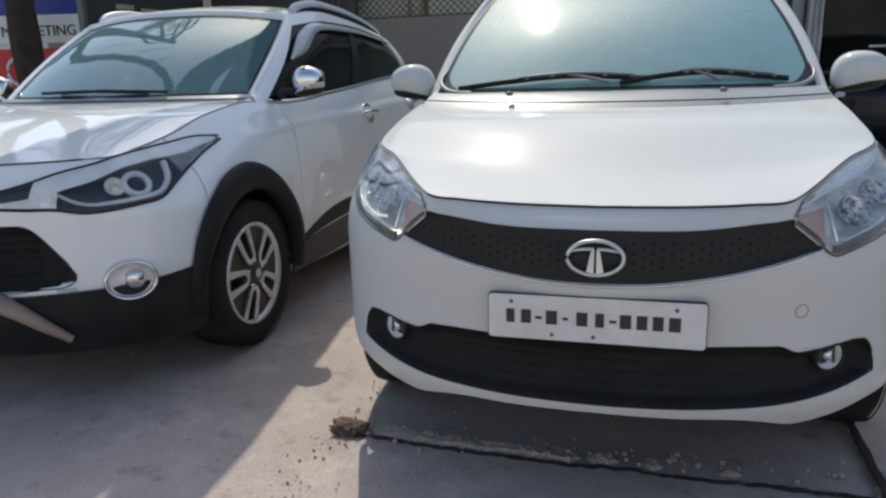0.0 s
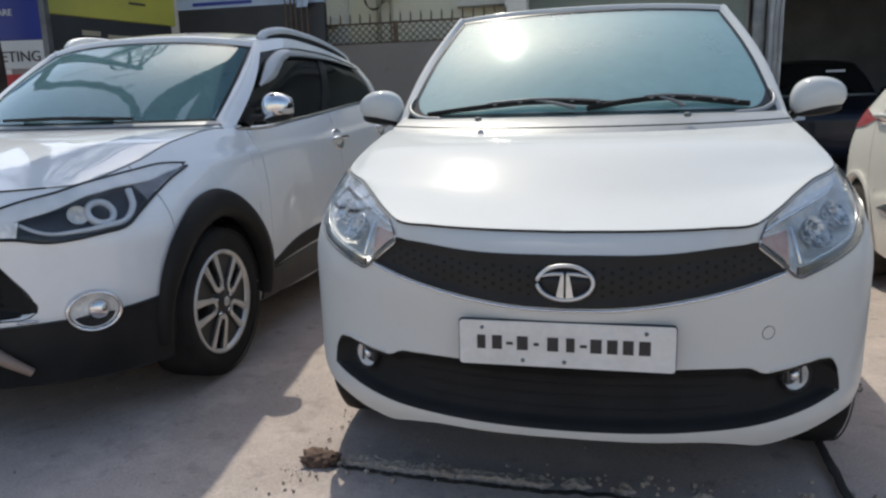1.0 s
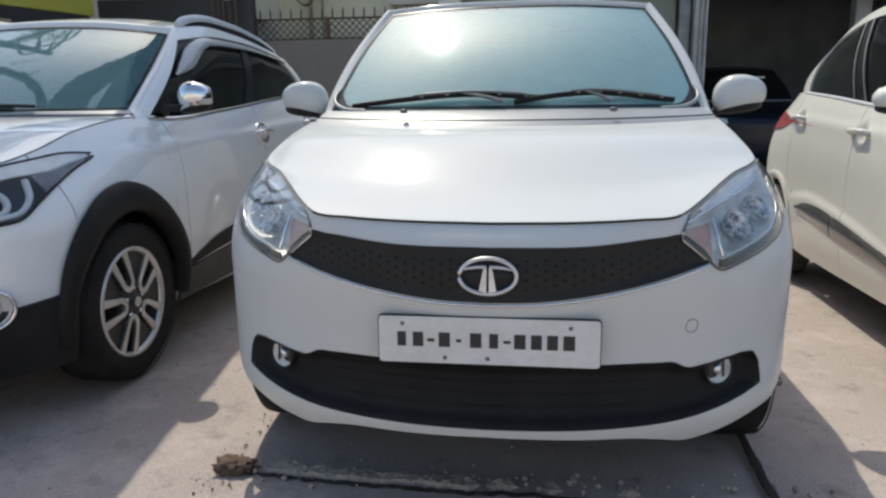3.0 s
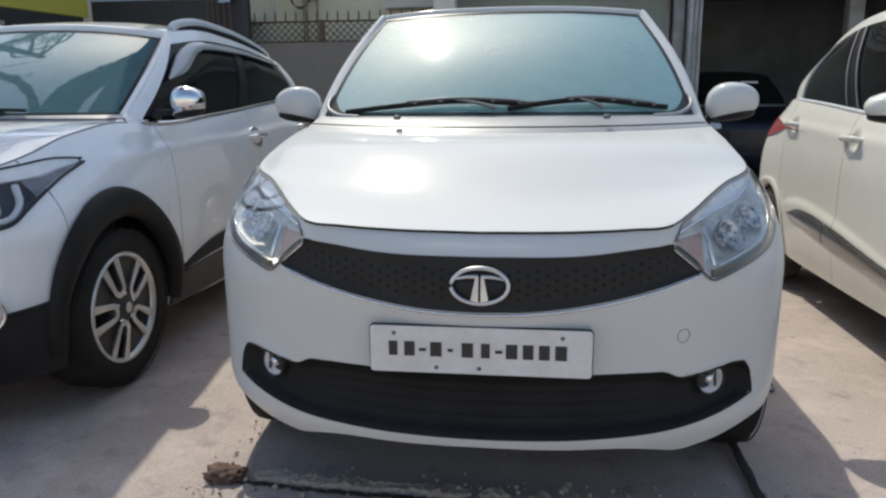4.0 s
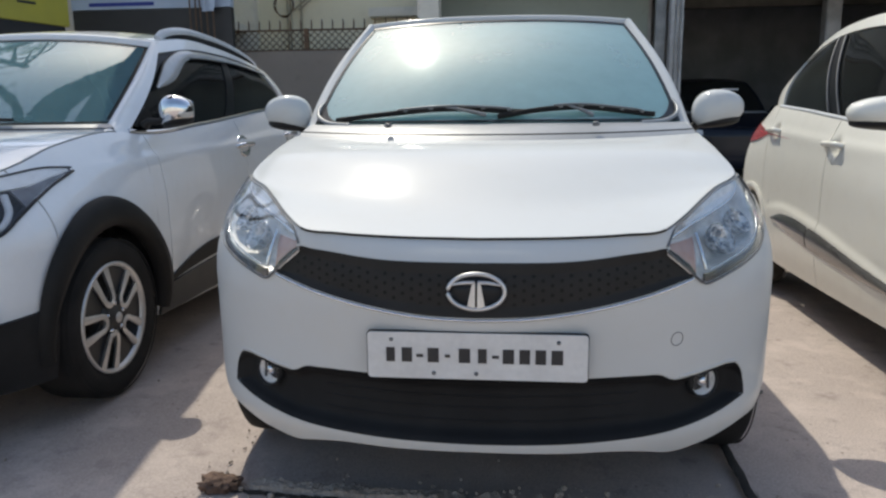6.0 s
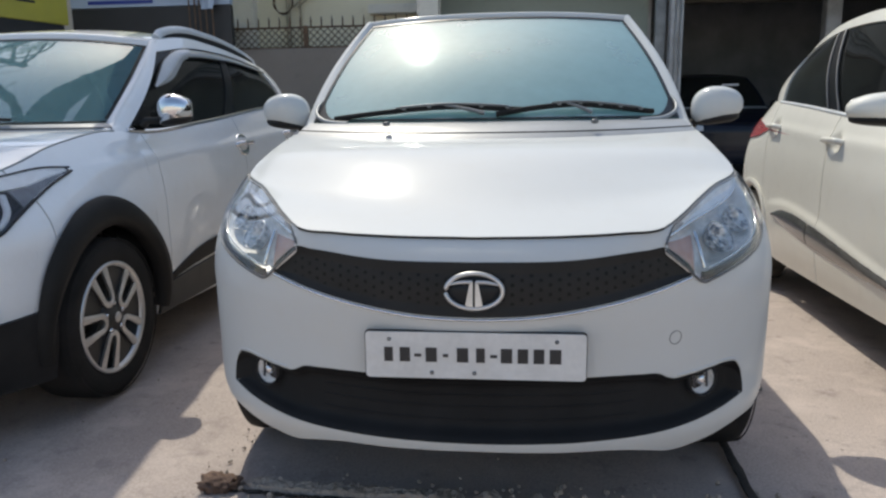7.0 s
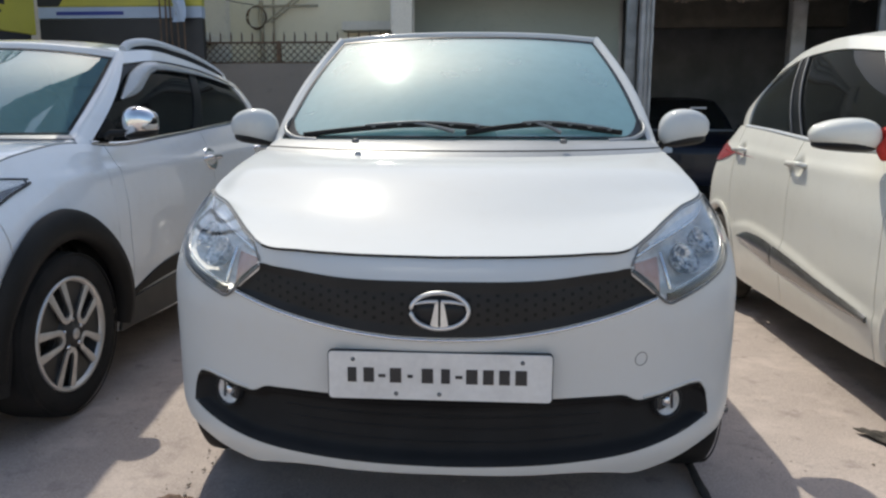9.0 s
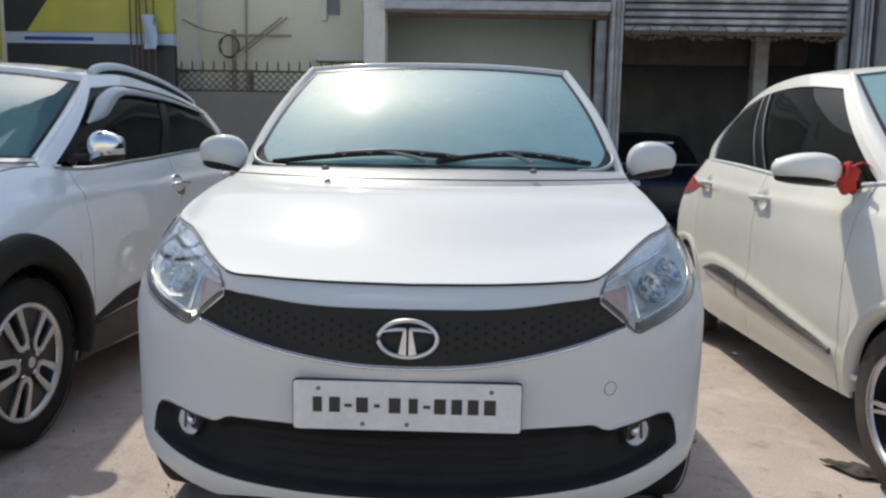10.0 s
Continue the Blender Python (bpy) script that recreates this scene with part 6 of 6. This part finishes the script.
win = part("window", Geo().box(-2.0, 9.14, 3.15, -1.90, 9.196, 4.6, 0.01), PALEWALL, house, "deep narrow window surround")
part("pane", Geo().box(-1.89, 9.16, 3.25, -1.72, 9.197, 4.6), DARKROOM, win, "dark window pane")
for pts, r in (([(-3.28, 9.12, 2.0), (-3.28, 9.12, 3.0)], 0.035), ([(-3.10, 9.14, 2.0), (-3.10, 9.14, 5.0)], 0.016), ([(-3.36, 9.1, 2.92), (-2.42, 9.1, 2.92)], 0.018), ([(-3.2, 9.08, 2.68), (-2.55, 9.08, 3.18)], 0.016), ([(-3.12, 9.08, 2.68), (-2.47, 9.08, 3.18)], 0.014)):
    part("pipe", Geo().tube(np.array([pts[0], ((np.array(pts[0]) + pts[1]) / 2), pts[1]]), r, 8), PIPE, house, "buff painted pipe")
w = np.linspace(0, 2 * math.pi, 24)
for k in range(3):
    part("wire_coil", Geo().tube(np.stack([-3.33 + (0.13 + 0.012 * k) * np.cos(w), 9.06 - 0.01 * k + 0 * w, 2.75 + (0.17 - 0.01 * k) * np.sin(w)], -1), 0.007, 5, caps=False), IRON, house, "coil of old wire")
part("wire", Geo().tube(polyline([(-4.0, 9.0, 3.12), (-3.7, 8.99, 2.98), (-3.35, 9.0, 2.92)], np.linspace(0, 1, 12)), 0.007, 5), IRON, house)

# ---- signboards to the side ----


def text_on(body, size, m, material, parent, name="lettering", bold=0.0):
    cu = bpy.data.curves.new(name, "FONT")
    cu.body, cu.size, cu.extrude, cu.offset, cu.align_x, cu.align_y = body, size, 0.004, bold, "LEFT", "CENTER"
    tmp = bpy.data.objects.new("tmp_text", cu)
    scene.collection.objects.link(tmp)
    dg = bpy.context.evaluated_depsgraph_get()
    me = bpy.data.meshes.new_from_object(tmp.evaluated_get(dg))
    bpy.data.objects.remove(tmp)
    me.materials.clear()
    me.materials.append(material)
    me.transform(m @ pose(0, 0, 0, 90))
    ob = new(name, me)
    ob.parent = parent
    return ob


def sign_board(name, label, m, width, parts):
    ob = thing(name, label, "signboard", m)
    for x in (0.4, width - 0.2):
        part("sign_post", Geo().box(x, 0.104, -m.translation.z, x + 0.08, 0.18, 1.4), STEEL, ob, "grey sign post")
    for nm, mat, lab, box_ in parts:
        part(nm, Geo().box(*box_), mat, ob, lab)
    return ob


# one board seen edge-on to the street, one facing it
ang = math.degrees(math.atan2(7.65 - 5.4, -5.81 + 6.57))
sign_board("yellow_signboard", "yellow shop signboard with dark unreadable writing over a black band", pose(-6.57, 5.4, 2.32, 0, 0, ang), 2.37, [
    ("board", YELLOW, "", (0.3, 0, 0, 2.37, 0.10, 1.6, 0.01)), ("lower_band", SIGNBLACK, "black lower band", (0.3, 0.006, -1.6, 2.30, 0.096, -0.004, 0.01)),
    ("writing_bar", SIGNBLACK, "", (1.35, -0.006, 0.32, 1.95, -0.001, 0.46)), ("writing_bar", SIGNBLACK, "", (1.45, -0.006, 0.50, 1.6, -0.001, 0.56)),
    ("writing_bar", SIGNBLACK, "", (1.65, -0.006, 0.22, 1.9, -0.001, 0.25)), ("writing_bar", PIPE, "", (0.95, 0.0, -0.22, 1.2, 0.005, -0.16)), ("writing_bar", PIPE, "", (1.3, 0.0, -0.24, 1.75, 0.005, -0.19))])
wide_sign = sign_board("wide_yellow_signboard", "wide yellow shop signboard with a pale blue lower strip", pose(-5.78, 7.66, 2.53), 2.19, [
    ("board", YELLOW, "", (0, 0, 0.145, 2.19, 0.10, 1.6, 0.01)), ("pale_strip", SIGNBLUE, "pale blue strip", (0, -0.004, 0, 2.19, 0.10, 0.141, 0.005)),
    ("lower_band", SIGNBLACK, "black wall below the strip", (0, 0.01, -0.52, 2.19, 0.10, -0.004, 0.005)), ("writing_bar", NAVY, "", (0.25, -0.008, 0.04, 1.15, -0.0045, 0.085))])
part("dark_corner", Geo().prism([(0, 0.15), (0.28, 0.15), (0.62, 0.62), (0.62, 1.6), (0, 1.6)], 0.004, pose(0, -0.005, 0)), SIGNBLACK, wide_sign, "dark slanted end of the board")
solid("building_side", Geo().box(-14.5, 0, 0, 0, 6, 4.4, 0.05), PALEWALL, "plain shop building behind the signboards", kind="structure").matrix_basis = pose(-4.4, 8.35, 0)
rods = thing("steel_rods", "bundle of thin rusty rods standing behind the wall", "rods", pose(-3.95, 7.55, 0))
for k, (x, h) in enumerate(((-0.15, 3.4), (-0.09, 3.6), (-0.02, 3.5), (0.05, 3.7), (0.12, 3.3))):
    part("rod", Geo().tube(polyline([(x, 0, 0), (x + 0.01 * k, 0.01, 1.8), (x + 0.03 * math.sin(k * 2), 0.0, h)], np.linspace(0, 1, 8)), 0.011, 6), IRON, rods)
part("cloth_scrap", Geo().sheet(np.array([[(0.02 + 0.16 * a + 0.02 * math.sin(5 * b), -0.02 + 0.02 * math.sin(6 * a + 3 * b), 2.46 + 0.42 * b) for b in np.linspace(0, 1, 9)] for a in np.linspace(0, 1, 7)]), 0.004), SIGNBLUE, rods, "pale scrap of cloth")

board = thing("blue_signboard", "blue and white shop board with black capital letters", "signboard", pose(-6.42, 5.5, 1.66, 0, 0, 10))
part("upper_panel", Geo().box(-1.6, 0, 0.32, 0.24, 0.06, 1.6, 0.005), NAVY, board, "navy blue upper panel")
part("lower_panel", Geo().box(-1.6, -0.002, 0.0, 0.24, 0.06, 0.315, 0.005), SIGNWHITE, board, "white lower panel")
part("frame_post", Geo().box(0.24, -0.02, -1.66, 0.31, 0.08, 1.6, 0.006), STEEL, board, "grey steel frame post")
part("red_panel", Geo().box(-1.6, -0.004, -1.2, 0.10, 0.05, -0.06, 0.005), SIGNRED, board, "red panel below")
w = np.linspace(0, 2 * math.pi, 33)
part("red_panel_ring", Geo().tube(np.stack([-0.56 + 0.16 * np.cos(w), -0.012 + 0 * w, -0.32 + 0.16 * np.sin(w)], -1), 0.02, 6, caps=False), SIGNWHITE, board, "white ring")
text_on("MARKETING", 0.168, pose(-0.74, -0.006, 0.13), SIGNBLACK, board)
text_on("A", 0.168, pose(-0.92, -0.006, 0.13), SIGNBLACK, board)
text_on("ARE", 0.10, pose(-0.26, -0.005, 0.62), SIGNWHITE, board)
for k in range(2):
    part("frame_foot", Geo().box(-1.5 + 1.5 * k, 0.062, -1.66, -1.44 + 1.5 * k, 0.11, 1.5), STEEL, board)

# old tree: rough trunk beside the boards
tree = thing("tree", "dark rough tree trunk standing beside the signboards", "tree", pose(-6.39, 5.0, 0))
rows = []
for z in np.linspace(-0.05, 8.0, 60):
    u = np.linspace(0, 2 * math.pi, 21)[:-1]
    r = np.array([0.15 * (1 - 0.03 * z) + 0.10 * math.exp(-z * 3) + 0.025 * noise.noise((2 * math.cos(a), 2 * math.sin(a), z * 1.5)) for a in u])
    rows.append(np.stack([r * np.cos(u) - 0.03 * z, r * np.sin(u), z + 0 * u], -1))
part("trunk", Geo().grid(np.transpose(np.array(rows), (1, 0, 2)), wrap=True), BARK, tree)

rng = random.Random(8)
crown = Geo()
for k, (dx, dy, dz) in enumerate(((-1.3, 1.2, 6.6), (-0.5, 2.1, 7.0), (-1.9, 2.3, 6.2), (-0.9, 0.9, 7.6), (-2.3, 1.1, 7.2), (-1.4, 2.9, 7.3))):
    limb = polyline([(-0.15, 0, 6.0 + 0.3 * k), (dx * 0.6 - 0.1, dy * 0.5, 7.3 + 0.2 * k), (dx - 2.2, dy + 3.0, dz + 2.2)], np.linspace(0, 1, 12))
    part("limb", Geo().tube(limb, np.linspace(0.09, 0.02, 12), 8), BARK, tree)
    for j in range(420):
        d = Vector((rng.gauss(0, 1), rng.gauss(0, 1), rng.gauss(0, 1))).normalized() * rng.random() ** 0.45
        s_ = rng.uniform(0.05, 0.09)
        m = pose(dx - 2.2 + 0.75 * d.x, dy + 3.0 + 0.75 * d.y, dz + 2.2 + 0.5 * d.z, rng.uniform(-70, 70), rng.uniform(-70, 70), rng.uniform(0, 360))
        crown.add([m @ Vector(p) for p in ((-s_, 0, 0), (0, -s_ * 0.45, 0.008), (s_, 0, 0), (0, s_ * 0.45, 0.008))], [(0, 1, 2, 3)], False)
for k, (a, b) in enumerate((((1.2, -1.88, 4.8), (1.5, -1.46, 5.65)), ((0.3, -1.29, 4.01), (0.6, -0.98, 4.77)), ((1.9, -2.32, 5.26), (1.6, -2.79, 4.82)))):
    part("twig", Geo().tube(polyline([a, ((a[0] + b[0]) / 2 + 0.1, (a[1] + b[1]) / 2, (a[2] + b[2]) / 2), b], np.linspace(0, 1, 8)), np.linspace(0.03, 0.008, 8), 6), BARK, tree)
# a long bare limb leaning out over the cars
lean = polyline([(-0.16, 0, 3.0), (-0.25, -1.02, 3.61), (0.85, -1.97, 4.75), (1.55, -2.46, 5.16), (2.25, -3.15, 5.59), (3.2, -4.43, 6.13)], np.linspace(0, 1, 40))
lean += np.array([[0.05 * noise.noise((k * 0.9, c, 2.0)) for c in (0.5, 7.5, 13.5)] for k in range(40)])
part("limb", Geo().tube(lean, np.linspace(0.16, 0.08, 40) * (1 + 0.2 * np.sin(np.arange(40) * 1.7)), 10), BARK, tree)
# a drooping limb and fork, unseen, added over the lane between the cars to shade the ground beside the crossover
SHADE = Vector((-math.tan(radians(90 - SUN_UP)) * math.sin(-_a), math.tan(radians(90 - SUN_UP)) * math.cos(_a), 1.0))
for path, thick, root in (([(-1.33, 1.9, 2.5), (-1.33, 1.57, 2.4), (-1.26, 0.8, 2.4), (-1.19, 0.255, 2.4), (-1.15, -0.16, 2.4), (-1.15, -0.6, 2.5)], (0.06, 0.15), ((-0.16, 0, 5.0), (1.4, 0.0, 4.5), (3.2, -0.4, 3.4))),
        ([(-1.26, 0.4, 2.42), (-1.36, 0.12, 2.45), (-1.46, -0.12, 2.5), (-1.55, -0.36, 2.55), (-1.60, -0.62, 2.6)], (0.10, 0.21), ())):
    run = [Vector(p) for p in root] + [Vector((gx, gy, 0)) + SHADE * gz - Vector((-6.39, 5.0, 0)) for gx, gy, gz in path]
    line = polyline([tuple(p) for p in run], np.linspace(0, 1, 50))
    line += np.array([[0.015 * noise.noise((k * 0.5, c, 5.0)) for c in (0.5, 7.5, 13.5)] for k in range(50)])
    part("limb", Geo().tube(line, np.linspace(*thick, 50) * (1 + 0.06 * np.sin(np.arange(50) * 1.3)), 10), BARK, tree)
tagged(part("crown", crown, LEAF, tree, "loose green leaves"), kind="stuff")

# ---- shop front with roller shutters ----
FY = 8.2
shop = thing("shop_front", "shop building with half-raised steel roller shutters and dark interior", "building", pose(0, 0, 0))
part("wall", Geo().box(-1.2, FY, 3.55, 9.0, FY + 4.5, 4.9, 0.02), PALEWALL, shop, "plastered wall over the shutters")
part("corner_pier", Geo().box(-1.22, FY - 0.05, 0, -0.93, FY + 0.3, 3.55, 0.01), PALEWALL, shop, "pale end pier")
part("inner_wall", Geo().box(-1.2, FY + 4.2, 0, 9.0, FY + 4.4, 3.55), DARKROOM, shop, "dark back wall")
part("inner_wall", Geo().box(-1.2, FY + 0.3, 0, -1.05, FY + 4.2, 3.55), DARKROOM, shop, "dark side wall")
part("inner_wall", Geo().box(8.85, FY + 0.3, 0, 9.0, FY + 4.2, 3.55), DARKROOM, shop, "dark side wall")
part("bay_wall", Geo().box(-1.05, FY + 1.1, 0.12, 2.0, FY + 1.25, 3.5, 0.01), BAYWALL, shop, "grey-green wall inside the first bay")
part("wall", Geo().box(5.6, FY, 0, 9.0, FY + 0.28, 3.55, 0.01), DARKROOM, shop, "dark closed bay")
part("shop_floor", Geo().box(-1.05, FY + 0.02, 0.0, 5.6, FY + 4.2, 0.12), DARKROOM, shop, "dark shop floor")
for x, w_ in ((2.07, 0.16), (5.30, 0.17)):
    ps = part("post", Geo().box(x, FY - 0.12, 0, x + w_, FY + 0.05, 3.6, 0.012), PAINTEDSTEEL, shop, "grey painted steel post")
    for d in (0.05, 0.11):
        part("guide_rail", Geo().box(x + d, FY - 0.15, 0, x + d + 0.02, FY - 0.121, 3.55), STEEL, ps)
    part("guide_rail", Geo().box(x - 0.16, FY + 0.06, 0, x - 0.02, FY + 0.14, 3.5, 0.01), STEEL, ps, "grey shutter guide")
for x in (1.89, 4.59):
    part("inner_post", Geo().box(x, FY + 1.4, 0.12, x + 0.21, FY + 1.6, 3.5, 0.01), PAINTEDSTEEL, shop, "grey inner post")
for x0_, x1_, low in ((-0.9, 2.05, 3.08), (2.27, 5.2, 2.89)):
    sh = part("shutter", Geo().box(x0_, FY + 0.04, low + 0.02, x1_, FY + 0.05, 3.55), WHEELBLACK, shop, "rolled-up steel shutter with dark joints")
    z = low
    while z < 3.5:
        u = np.linspace(0, math.pi, 7)
        prof = np.array([[(xx, FY + 0.035 - 0.022 * math.sin(k), z + 0.072 * (1 - math.cos(k)) / 2) for k in u] for xx in np.linspace(x0_, x1_, 3)])
        part("slat", Geo().sheet(prof, 0.004), SHUTTERSTEEL, sh, "ribbed galvanised slat")
        z += 0.095
    part("bottom_bar", Geo().box(x0_, FY - 0.0, low - 0.05, x1_, FY + 0.05, low, 0.006), IRON, sh, "rusty bottom bar")
part("inner_beam", Geo().box(2.3, FY + 1.75, 2.70, 5.55, FY + 1.95, 3.5, 0.01), DIMBEAM, shop, "inner beam coloured dark for the bay's shade")
part("lintel", Geo().box(-0.93, FY - 0.16, 3.10, 2.05, FY - 0.02, 3.22, 0.01), PAINTEDSTEEL, shop, "grey lintel")
# string of dry leaves along the raised shutter
gar = Geo()
rng = random.Random(3)
for k in range(140):
    x = 2.3 + 2.85 * k / 140
    z = 2.85 - 0.06 * abs(math.sin(x * 4.2)) + rng.uniform(-0.02, 0.02)
    gar.prism([(-0.015, 0), (0, -0.04), (0.015, 0), (0, 0.022)], 0.003, pose(x, FY - 0.03 + rng.uniform(-0.02, 0.02), z, rng.uniform(-40, 40), rng.uniform(-60, 60), rng.uniform(-60, 60)))
for k in range(6):
    a = np.linspace(0, math.pi, 12)
    gar.tube(np.stack([2.36 + 0.5 * k + 0.13 * (1 - np.cos(a)), 0 * a + FY - 0.035, 2.86 + 0.10 * np.sin(a) ** 0.7], -1), 0.008, 5)
solid("dry_garland", gar, IRON, "string of dry leaves hung along the shutter", kind="stuff")

# the far side of the street, behind the camera
solid("wall_front", Geo().box(-30, -16.4, 0, 30, -16, 4.5, 0.02), PALEWALL, "plain pale wall across the street", kind="structure")
